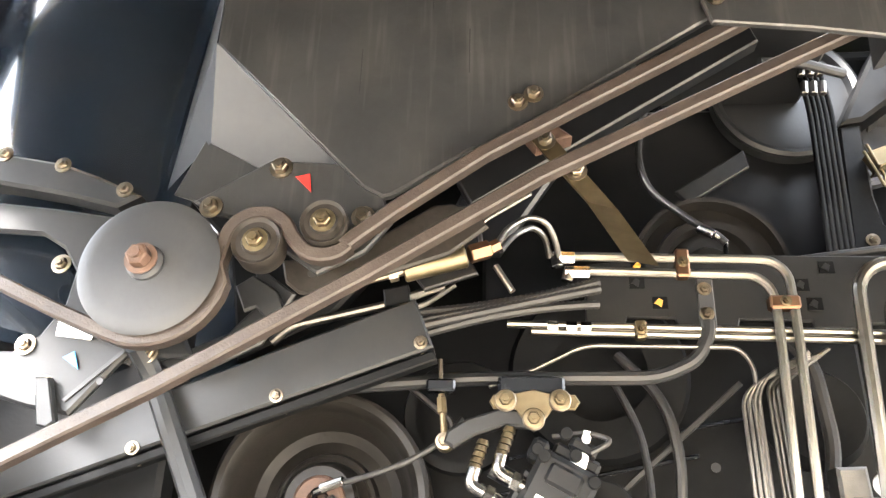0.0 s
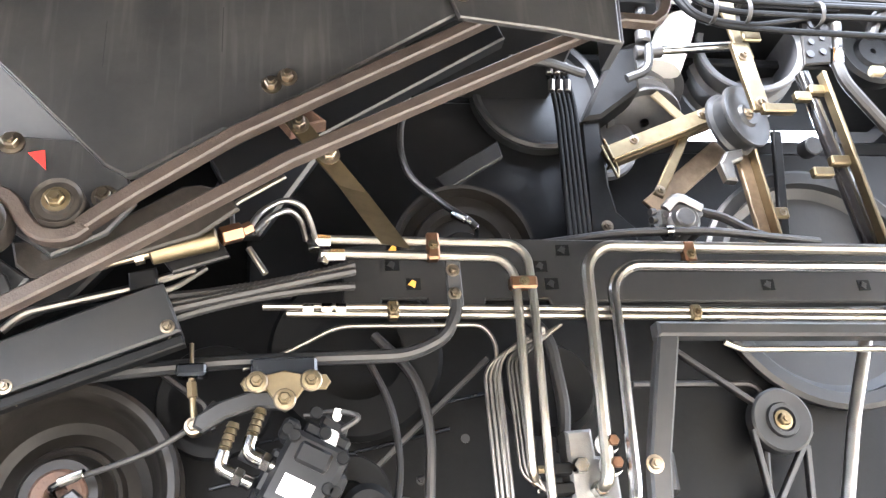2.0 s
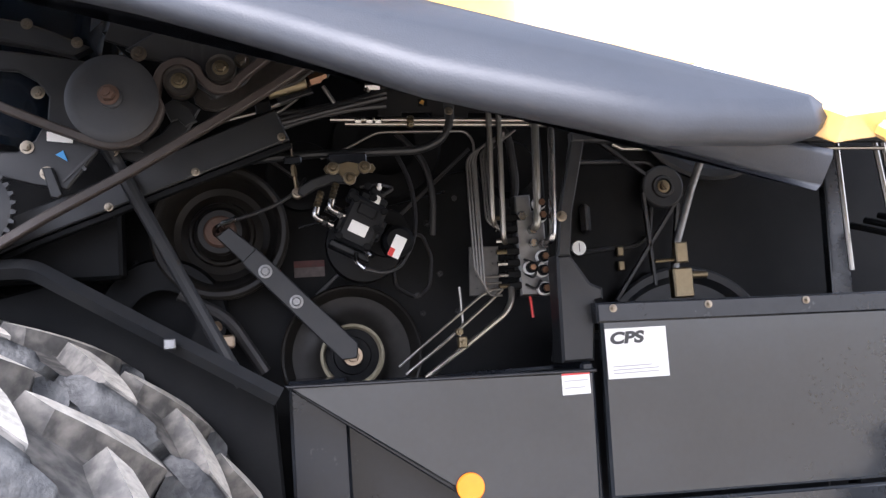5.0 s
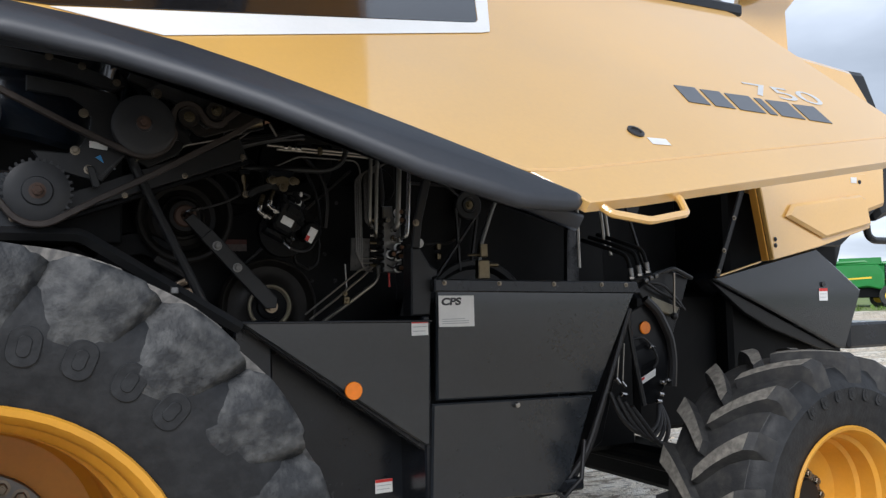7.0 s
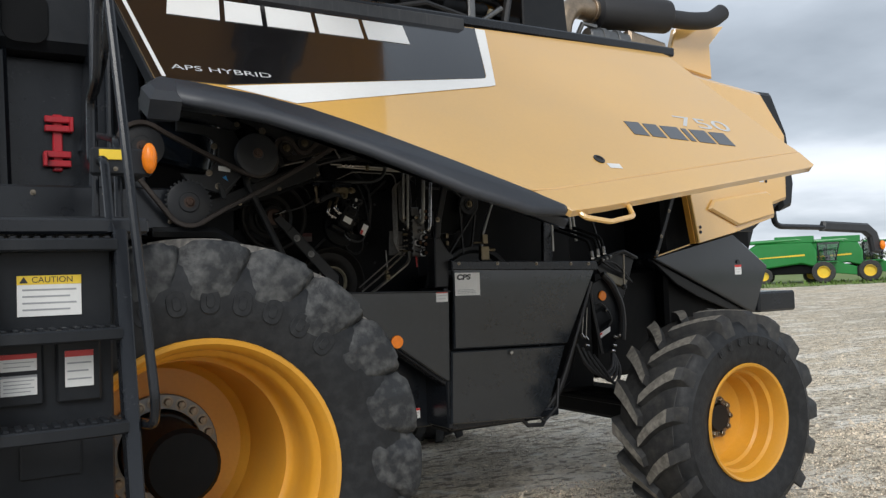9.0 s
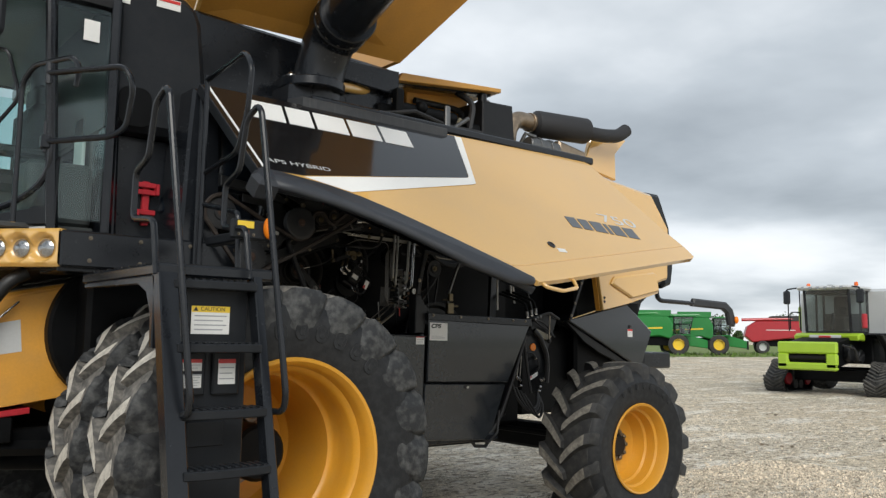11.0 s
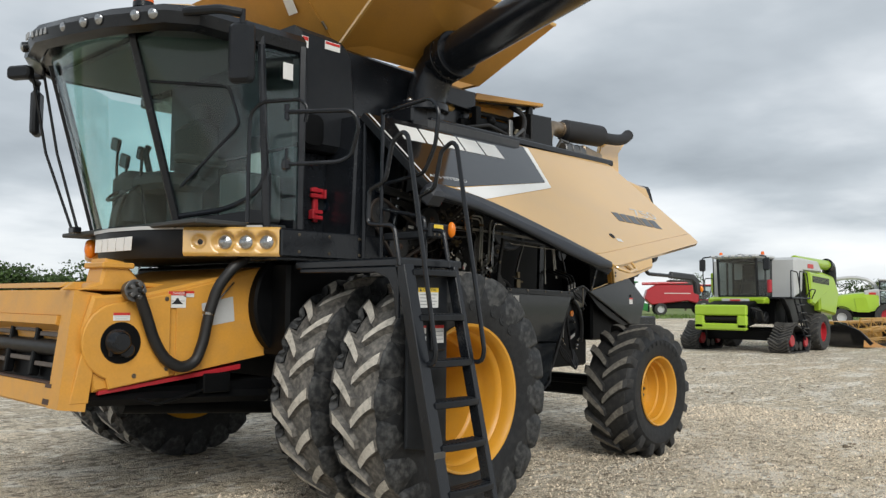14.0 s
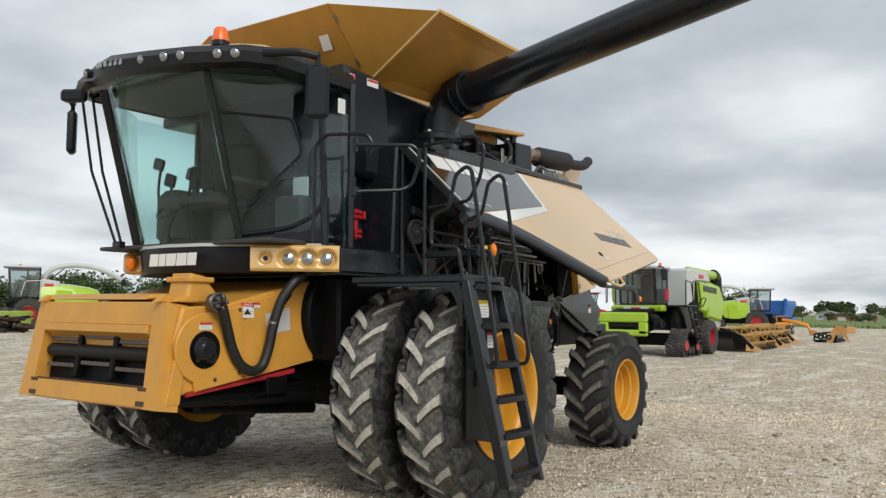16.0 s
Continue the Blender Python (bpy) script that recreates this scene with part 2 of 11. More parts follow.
PULLEY_PALE = mat("pale_grey_pulley", (0.0582, 0.0605, 0.0672), 0.5, var=0.25, blot=14, bump=0.05, dust=0.3, dust_col=(0.0896, 0.0874, 0.0851))
RUST = mat("rusted_hub", (0.0704, 0.0384, 0.0256), 0.7, var=0.3, blot=25, bump=0.4)
WHITE = mat("white_paint", (0.78, 0.78, 0.76), 0.35, var=0.04, blot=3, bump=0.02)
STICKER = mat("white_sticker", (0.72, 0.72, 0.70), 0.4, var=0.05, blot=12, bump=0.0)
INK = mat("black_ink", (0.02, 0.02, 0.022), 0.45, var=0.1, bump=0.0)
GREYINK = mat("grey_ink", (0.32, 0.33, 0.34), 0.45, var=0.1, bump=0.0)
DECALGREY = mat("slate_grey_decal", (0.10, 0.11, 0.125), 0.4, var=0.06, bump=0.0)
REDINK = mat("red_ink", (0.55, 0.035, 0.03), 0.4, var=0.1, bump=0.0)
YELINK = mat("yellow_ink", (0.80, 0.56, 0.04), 0.4, var=0.06, bump=0.0)
BLUEINK = mat("blue_ink", (0.03, 0.22, 0.5), 0.4, var=0.1, bump=0.0)
REDPAINT = mat("red_painted_steel", (0.40, 0.02, 0.03), 0.35, var=0.15, blot=8, bump=0.05)
ORANGE = mat("orange_reflector", (0.90, 0.235, 0.012), 0.2, var=0.1, blot=20, bump=0.1, bump_scale=500)
BEACON = mat("orange_beacon", (0.85, 0.16, 0.03), 0.25, var=0.08, blot=12, bump=0.05)
LENS = mat("clear_lamp_lens", (0.36, 0.37, 0.38), 0.15, metal=0.8, var=0.25, blot=60, bump=0.15, bump_scale=200)
EXHAUST = mat("heat_stained_pipe", (0.30, 0.235, 0.17), 0.4, metal=0.9, var=0.3, blot=10, bump=0.1)
MUFFLER = mat("matt_black_muffler", (0.018, 0.018, 0.02), 0.6, var=0.2, blot=10, bump=0.15)
SEATM = mat("seat_fabric", (0.0340, 0.0360, 0.0380), 0.85, var=0.2, blot=12, bump=0.3)
CABTRIM = mat("grey_cab_trim", (0.0420, 0.0447, 0.0447), 0.65, var=0.12, blot=6, bump=0.0)
PULLEY = mat("brown_grey_cast_pulley", (0.0108, 0.0100, 0.0092), 0.40, var=0.25, blot=12, bump=0.1, dust=0.4, dust_col=(0.0206, 0.0184, 0.0158), spec=0.15)
SLATM = mat("worn_rusty_steel", (0.11, 0.085, 0.068), 0.5, metal=0.4, var=0.35, blot=18, bump=0.3)
BRASSPALE = mat("cream_painted_ring", (0.2112, 0.1901, 0.1338), 0.5, var=0.2, blot=20, bump=0.05)
# black for the added sheet that cuts bounce from the hood's underside
BOUNCEBLK = mat("bounce_cutting_black", (0.03, 0.031, 0.033), 0.7, var=0.1, blot=3, bump=0.1)
GLASS = glass_mat("tinted_cab_glass", (0.84, 0.95, 0.94))
LIME = mat("lime_green_paint", (0.34, 0.52, 0.03), 0.35, var=0.06, blot=2, bump=0.03, coat=0.3)
GREEN = mat("dark_green_paint", (0.012, 0.20, 0.035), 0.35, var=0.08, blot=2, bump=0.03, coat=0.3)
WORNLABEL = mat("worn_faded_label", (0.105, 0.082, 0.078), 0.6, var=0.35, blot=40, bump=0.1, dust=0.4, dust_col=(0.05, 0.045, 0.04))
WORNRED = mat("worn_red_label", (0.075, 0.016, 0.014), 0.6, var=0.35, blot=40, bump=0.1, dust=0.3, dust_col=(0.05, 0.04, 0.035))
REDM = mat("red_machine_paint", (0.42, 0.015, 0.025), 0.35, var=0.08, blot=2, bump=0.03, coat=0.3)
BLUEM = mat("blue_machine_paint", (0.02, 0.12, 0.42), 0.35, var=0.08, blot=2, bump=0.03)
LIGHTGREY = mat("light_grey_paint", (0.52, 0.53, 0.53), 0.4, var=0.06, blot=2, bump=0.03)
FARRUBBER = mat("far_tyre_rubber", (0.03, 0.03, 0.031), 0.75, var=0.2, blot=4, bump=0.2, dust=0.3, dust_col=(0.12, 0.11, 0.095))
LEAF = mat("tree_leaves", (0.055, 0.095, 0.025), 0.7, var=0.3, blot=0.6, grain=5, bump=0.0, island=0.35)
LEAF_DRY = mat("olive_leaves", (0.09, 0.115, 0.03), 0.7, var=0.3, blot=0.6, grain=5, bump=0.0, island=0.35)
BARK = mat("tree_bark", (0.10, 0.08, 0.06), 0.9, var=0.3, blot=6, bump=0.5)
GRASSM = mat("grass_blades", (0.10, 0.17, 0.03), 0.8, var=0.3, blot=0.3, grain=3, bump=0.0, island=0.4)
STONE = mat("gravel_stones", (0.56, 0.475, 0.365), 0.85, var=0.2, blot=8, bump=0.3, island=0.68)
BRICKM = mat("barn_siding", (0.24, 0.10, 0.06), 0.8, var=0.15, blot=2, bump=0.2)
ROOFM = mat("barn_roof", (0.28, 0.27, 0.26), 0.7, var=0.1, blot=1, bump=0.1)
DIRT = mat("bare_dirt", (0.30, 0.26, 0.20), 0.95, var=0.2, blot=1.0, bump=0.4, bump_scale=20)


MEADOW = mat("meadow_grass", (0.13, 0.19, 0.045), 0.9, var=0.35, blot=0.25, grain=6, bump=0.6, bump_scale=12, dust=0.5, dust_col=(0.27, 0.25, 0.10))
CLOD = mat("dark_earth", (0.17, 0.135, 0.095), 0.95, var=0.25, blot=20, bump=0.5)


def gravel_mat():
    m = bpy.data.materials.new("gravel_yard")
    m.use_nodes = True
    nt = m.node_tree
    nt.nodes.clear()
    N, L = nt.nodes.new, nt.links.new
    out, b, tc = N("ShaderNodeOutputMaterial"), N("ShaderNodeBsdfPrincipled"), N("ShaderNodeTexCoord")
    L(b.outputs[0], out.inputs[0])

    def noise_tex(s, det, lo, hi, stretch=None):
        n = N("ShaderNodeTexNoise"); n.inputs["Scale"].default_value, n.inputs["Detail"].default_value = s, det
        mp = N("ShaderNodeMapping"); mp.inputs["Scale"].default_value = stretch or (1, 1, 1)
        L(tc.outputs["Object"], mp.inputs[0]); L(mp.outputs[0], n.inputs["Vector"])
        r = N("ShaderNodeMapRange"); r.inputs["From Min"].default_value, r.inputs["From Max"].default_value = lo, hi
        L(n.outputs[0], r.inputs["Value"])
        return r.outputs[0]

    def mixc(fac, a, bcol):
        mx = N("ShaderNodeMix"); mx.data_type = "RGBA"
        if hasattr(fac, "links"):
            L(fac, mx.inputs["Factor"])
        else:
            mx.inputs["Factor"].default_value = fac
        for side, v in (("A", a), ("B", bcol)):
            if hasattr(v, "links"):
                L(v, mx.inputs[side])
            else:
                mx.inputs[side].default_value = (*v, 1)
        return mx.outputs["Result"]

    v1, v2 = N("ShaderNodeTexVoronoi"), N("ShaderNodeTexVoronoi")
    for v, s in ((v1, 30.0), (v2, 75.0)):
        v.inputs["Scale"].default_value = s
        L(tc.outputs["Object"], v.inputs["Vector"])
    stones = N("ShaderNodeSeparateColor"); L(v1.outputs["Color"], stones.inputs[0])
    small = N("ShaderNodeSeparateColor"); L(v2.outputs["Color"], small.inputs[0])
    c1 = mixc(stones.outputs[0], (0.29, 0.228, 0.155), (1.0, 0.90, 0.73))
    c2 = mixc(small.outputs[0], (0.27, 0.214, 0.145), (1.0, 0.91, 0.74))
    c = mixc(noise_tex(9.0, 3, 0.42, 0.58), c1, c2)

    def capped(fac, top):
        k = N("ShaderNodeMath"); k.operation = "MULTIPLY"; k.inputs[1].default_value = top
        L(fac, k.inputs[0])
        return k.outputs[0]

    # fines packed between the stones, in broad worn tracks
    c = mixc(capped(noise_tex(0.5, 5, 0.40, 0.66, (0.25, 1.0, 1.0)), 0.5), c, (0.92, 0.78, 0.57))
    c = mixc(capped(noise_tex(0.09, 4, 0.46, 0.66, (1.0, 0.6, 1.0)), 0.7), c, (0.76, 0.61, 0.42))
    c = mixc(capped(noise_tex(2.6, 7, 0.50, 0.64), 0.5), c, (0.40, 0.325, 0.23))
    c = mixc(capped(noise_tex(1.3, 7, 0.52, 0.64, (0.4, 1.0, 1.0)), 0.75), c, (1.0, 0.94, 0.83))
    # dark speckle painted for the small shadows under clumps of stones
    c = mixc(capped(noise_tex(11.0, 6, 0.53, 0.60, (0.6, 1.0, 1.0)), 0.75), c, (0.19, 0.155, 0.112))
    c = mixc(capped(noise_tex(5.0, 8, 0.56, 0.66, (0.7, 1.0, 1.0)), 0.7), c, (1.0, 0.95, 0.85))
    L(c, b.inputs["Base Color"])
    b.inputs["Roughness"].default_value = 0.9
    b.inputs["Specular IOR Level"].default_value = 0.25
    h1 = N("ShaderNodeMath"); h1.operation = "ADD"
    L(v1.outputs["Distance"], h1.inputs[0]); L(v2.outputs["Distance"], h1.inputs[1])
    bp = N("ShaderNodeBump"); bp.inputs["Strength"].default_value, bp.inputs["Distance"].default_value = 1.0, 0.02
    bp.invert = True
    h2 = N("ShaderNodeMath"); h2.operation = "MULTIPLY_ADD"; h2.inputs[1].default_value = -3.0
    L(noise_tex(7.0, 7, 0.0, 1.0), h2.inputs[0]); L(h1.outputs[0], h2.inputs[2])
    L(h2.outputs[0], bp.inputs["Height"]); L(bp.outputs[0], b.inputs["Normal"])
    return m


GRAVEL = gravel_mat()


# ---------------- mesh tools ----------------
class MB:
    """Collects vertices and faces for one mesh."""

    def __init__(self):
        self.v, self.f = [], []

    def add(self, verts, faces, m=None):
        o = len(self.v)
        self.v += [tuple(m @ Vector(p)) for p in verts] if m else [tuple(p) for p in verts]
        self.f += [tuple(i + o for i in f) for f in faces]
        return self

    def box(self, x0, x1, y0, y1, z0, z1, c=0.004, m=None):
        c = min(c, abs(x1 - x0) * 0.45, abs(y1 - y0) * 0.45, abs(z1 - z0) * 0.45)
        lo, hi = (min(x0, x1), min(y0, y1), min(z0, z1)), (max(x0, x1), max(y0, y1), max(z0, z1))
        vs, idx = [], {}
        for sx in (0, 1):
            for sy in (0, 1):
                for sz in (0, 1):
                    s = (sx, sy, sz)
                    for ax in range(3):
                        p = [(hi if s[k] else lo)[k] + (0 if k == ax else (-c if s[k] else c)) for k in range(3)]
                        idx[s, ax] = len(vs)
                        vs.append(p)
        fs = []
        for ax in range(3):
            a, b = [k for k in range(3) if k != ax]
            for side in (0, 1):
                q = []
                for sa, sb in ((0, 0), (1, 0), (1, 1), (0, 1)):
                    s = [0, 0, 0]; s[ax], s[a], s[b] = side, sa, sb
                    q.append(idx[tuple(s), ax])
                flip = (side == 1) == (ax == 1)
                fs.append(q[::-1] if flip else q) if ax != 1 else fs.append(q[::-1] if side else q)
        for ax in range(3):
            a, b = [k for k in range(3) if k != ax]
            for sa in (0, 1):
                for sb in (0, 1):
                    s0, s1 = [0, 0, 0], [0, 0, 0]
                    s0[a] = s1[a] = sa; s0[b] = s1[b] = sb; s1[ax] = 1
                    fs.append([idx[tuple(s0), a], idx[tuple(s1), a], idx[tuple(s1), b], idx[tuple(s0), b]])
        for s in [(x, y, z) for x in (0, 1) for y in (0, 1) for z in (0, 1)]:
            fs.append([idx[s, 0], idx[s, 1], idx[s, 2]])
        return self.add(vs, fs, m)

    def prism(self, poly, a, b, c=0.003, m=None):
        """poly in the local xy plane, between heights a and b along local z, with chamfered rims."""
        n = len(poly)
        area = sum(poly[i][0] * poly[(i + 1) % n][1] - poly[(i + 1) % n][0] * poly[i][1] for i in range(n))
        if area < 0:
            poly = poly[::-1]
        a, b = min(a, b), max(a, b)
        c = min(c, (b - a) * 0.45)
        inner = []
        for i in range(n):
            p0, p1, p2 = Vector(poly[i - 1][:2]), Vector(poly[i][:2]), Vector(poly[(i + 1) % n][:2])
            d0, d1 = (p1 - p0).normalized(), (p2 - p1).normalized()
            n0, n1 = Vector((-d0.y, d0.x)), Vector((-d1.y, d1.x))
            k = n0 + n1
            k = k / max(k.length_squared * 0.5, 0.35)
            inner.append(p1 + k * c)
        vs = [(p[0], p[1], a) for p in inner] + [(p[0], p[1], a + c) for p in poly] + [(p[0], p[1], b - c) for p in poly] + [(p[0], p[1], b) for p in inner]
        fs = [tuple(range(n - 1, -1, -1)), tuple(range(3 * n, 4 * n))]
        for r in range(3):
            for i in range(n):
                j = (i + 1) % n
                fs.append((r * n + i, r * n + j, (r + 1) * n + j, (r + 1) * n + i))
        return self.add(vs, fs, m)

    def plate(self, poly, y0, y1, c=0.003):
        """poly of (x, z), standing between y0 and y1."""
        return self.prism([(x, -z) for x, z in poly], y0, y1, c, XZ)

    def lathe(self, prof, m=None, n=24, closed=False, a0=0.0, a1=360.0):
        """prof of (radius, height) turned about local z; closed joins the last point to the first."""
        full = abs(a1 - a0) > 359.9
        steps = n if full else n + 1
        k = len(prof)
        vs = []
        for i in range(steps):
            t = radians(a0 + (a1 - a0) * i / n)
            vs += [(r * math.cos(t), r * math.sin(t), h) for r, h in prof]
        fs = []
        for i in range(n):
            i2 = (i + 1) % steps
            for j in range(k if closed else k - 1):
                j2 = (j + 1) % k
                fs.append((i * k + j, i2 * k + j, i2 * k + j2, i * k + j2))
        return self.add(vs, fs, m)

    def cyl(self, p0, p1, r, r1=None, n=16, c=0.0):
        p0, p1 = Vector(p0), Vector(p1)
        d = p1 - p0
        h = d.length
        r1 = r if r1 is None else r1
        c = min(c, h * 0.4, r * 0.5, r1 * 0.9)
        m = Matrix.Translation(p0) @ d.to_track_quat("Z", "Y").to_matrix().to_4x4()
        prof = [(1e-4, 0), (r - c, 0), (r, c), (r1, h - c), (r1 - c, h), (1e-4, h)] if c else [(1e-4, 0), (r, 0), (r1, h), (1e-4, h)]
        return self.lathe(prof, m, n)

    def ring(self, p0, p1, r_in, r_out, n=28, c=0.003):
        p0, p1 = Vector(p0), Vector(p1)
        d = p1 - p0
        h = d.length
        m = Matrix.Translation(p0) @ d.to_track_quat("Z", "Y").to_matrix().to_4x4()
        return self.lathe([(r_in, 0), (r_out - c, 0), (r_out, c), (r_out, h - c), (r_out - c, h), (r_in, h)], m, n, closed=True)

    def tube(self, pts, r, n=8, bend=0.0, k=5, flat=1.0, close=False, caps=True):
        """A round bar along pts; bend rounds the corners by that radius."""
        pts = [Vector(p) for p in pts]
        if bend:
            out = [pts[0]]
            for a, b, c in zip(pts, pts[1:], pts[2:]):
                u, w = (a - b), (c - b)
                lim = min(bend, u.length * 0.48, w.length * 0.48)
                s, e = b + u.normalized() * lim, b + w.normalized() * lim
                for i in range(k + 1):
                    t = i / k
                    out.append(s * (1 - t) ** 2 + b * 2 * t * (1 - t) + e * t * t)
            pts = out + [pts[-1]]
        vs, fs = [], []
        prev = None
        for i, p in enumerate(pts):
            if close:
                d = pts[(i + 1) % len(pts)] - pts[i - 1]
            else:
                d = pts[min(i + 1, len(pts) - 1)] - pts[max(i - 1, 0)]
            d.normalize()
            if prev is None:
                up = Vector((0, 1, 0)) if abs(d.y) < 0.9 else Vector((1, 0, 0))
            else:
                up = prev
            u = (up - d * up.dot(d)).normalized()
            w = d.cross(u)
            prev = u
            vs += [p + (u * math.cos(2 * math.pi * j / n) * flat + w * math.sin(2 * math.pi * j / n)) * r for j in range(n)]
        rows = len(pts)
        for i in range(rows if close else rows - 1):
            i2 = (i + 1) % rows
            for j in range(n):
                j2 = (j + 1) % n
                fs.append((i * n + j, i * n + j2, i2 * n + j2, i2 * n + j))
        if caps and not close:
            fs += [tuple(range(n - 1, -1, -1)), tuple(range((rows - 1) * n, rows * n))]
        return self.add(vs, fs)

    def band(self, pts, w, h, side=(0, 1, 0), close=False):
        """A strip of rectangular section along pts: w along side, h across it."""
        pts = [Vector(p) for p in pts]
        s = Vector(side).normalized()
        vs, fs, rows = [], [], len(pts)
        for i, p in enumerate(pts):
            d = (pts[(i + 1) % rows] - pts[i - 1]) if close else (pts[min(i + 1, rows - 1)] - pts[max(i - 1, 0)])
            q = d.normalized().cross(s).normalized()
            for a, b in ((-1, -0.7), (-0.75, -1), (0.75, -1), (1, -0.7), (1, 0.7), (0.75, 1), (-0.75, 1), (-1, 0.7)):
                vs.append(p + s * a * w / 2 + q * b * h / 2)
        for i in range(rows if close else rows - 1):
            i2 = (i + 1) % rows
            for j in range(8):
                j2 = (j + 1) % 8
                fs.append((i * 8 + j, i2 * 8 + j, i2 * 8 + j2, i * 8 + j2))
        if not close:
            fs += [tuple(range(8)), tuple(range((rows - 1) * 8 + 7, (rows - 1) * 8 - 1, -1))]
        return self.add(vs, fs)

    def hexbolt(self, p, d, r=0.012, h=0.009, washer=True):
        p, d = Vector(p), Vector(d).normalized()
        m = Matrix.Translation(p) @ d.to_track_quat("Z", "Y").to_matrix().to_4x4()
        if washer:
            self.lathe([(1e-4, 0), (r * 1.5, 0), (r * 1.5, 0.0025), (r, 0.003)], m, 14)
        self.lathe([(r, 0), (r, h - 0.002), (r * 0.85, h), (1e-4, h)], m, 6)
        return self.lathe([(r * 0.5, h), (r * 0.5, h + 0.006), (1e-4, h + 0.006)], m, 8)

    def ball(self, p, r, n=12, sq=(1, 1, 1)):
        prof = [(max(1e-4, r * math.sin(math.pi * i / (n // 2 + 1))), -r * math.cos(math.pi * i / (n // 2 + 1))) for i in range(n // 2 + 2)]
        return self.lathe(prof, Matrix.Translation(p) @ Matrix.Diagonal((*sq, 1)), n)


XZ = Matrix(((1, 0, 0, 0), (0, 0, 1, 0), (0, -1, 0, 0), (0, 0, 0, 1)))


def to_mesh(name, mb, material, angle=32):
    me = bpy.data.meshes.new(name)
    me.from_pydata(mb.v, [], mb.f)
    me.validate()
    bm = bmesh.new()
    bm.from_mesh(me)
    bmesh.ops.recalc_face_normals(bm, faces=bm.faces)
    bm.to_mesh(me)
    bm.free()
    me.polygons.foreach_set("use_smooth", [True] * len(me.polygons))
    me.set_sharp_from_angle(angle=radians(angle))
    me.materials.append(material)
    return me


def part(name, mb, material, parent, label="", at=None, angle=32):
    """One mesh object under a thing or under a part; at: its pose in its parent's space."""
    data = mb if isinstance(mb, bpy.types.Mesh) else to_mesh(name, mb, material, angle)
    ob = new(name, data)
    ob.parent = parent
    if at is not None:
        ob.matrix_basis = at
    if label:
        ob["label"] = label
    return ob


def thing(name, label, category, group="", kind="", base=(0, 0, 0)):
    ob = new(name)
    ob.empty_display_size = 0.2
    ob.location = base
    return tagged(ob, label, category, group, kind)


def solid(name, mb, material, label, category, group="", kind="", angle=32):
    ob = new(name, to_mesh(name, mb, material, angle))
    return tagged(ob, label, category, group, kind)


def round_rect(w, h, r, k=4, cx=0.0, cy=0.0):
    pts = []
    for sx, sy, a in ((1, 1, 0), (-1, 1, 90), (-1, -1, 180), (1, -1, 270)):
        for i in range(k + 1):
            t = radians(a + 90 * i / k)
            pts.append((cx + sx * (w / 2 - r) + r * math.cos(t), cy + sy * (h / 2 - r) + r * math.sin(t)))
    return pts


def arc(cx, cz, r, a0, a1, n, y=None):
    """Points on a circle in the xz plane, degrees from +x towards +z."""
    pts = []
    for i in range(n + 1):
        t = radians(a0 + (a1 - a0) * i / n)
        x, z = cx + r * math.cos(t), cz + r * math.sin(t)
        pts.append((x, z) if y is None else (x, y, z))
    return pts


def text_mesh(words, size, depth=0.001, bold=0.0):
    """Letters of the built-in font as one mesh, lying in the local xy plane."""
    cu = bpy.data.curves.new("letters", "FONT")
    cu.body, cu.size, cu.extrude, cu.align_x, cu.align_y = words, size, depth, "CENTER", "CENTER"
    cu.offset = bold
    ob = new("letters", cu)
    dg = bpy.context.evaluated_depsgraph_get()
    me = bpy.data.meshes.new_from_object(ob.evaluated_get(dg))
    bpy.data.objects.remove(ob)
    bpy.data.curves.remove(cu)
    return me


# ---------------- ground ----------------
def rise(y):
    """The yard climbs gently away from the parked machine."""
    return 0.012 * min(max(0.0, y - 15.0), 105.0)


def ground_sheet():
    mb = MB()
    xs = [-900, -300, -120, -50, -25, -12, -6, 0, 6, 12, 18, 25, 35, 50, 75, 110, 160, 300, 900]
    ys = [-900, -300, -120, -50, -25, -12, -6, 0, 6, 12, 15, 20, 30, 45, 70, 110, 120, 160, 300, 900]
    for y in ys:
        for x in xs:
            mb.v.append((x, y, rise(y)))
    w = len(xs)
    mb.f = [(j * w + i, j * w + i + 1, (j + 1) * w + i + 1, (j + 1) * w + i) for j in range(len(ys) - 1) for i in range(w - 1)]
    solid("ground", mb, GRAVEL, "pale tan gravel yard with worn vehicle tracks", "ground", kind="structure")


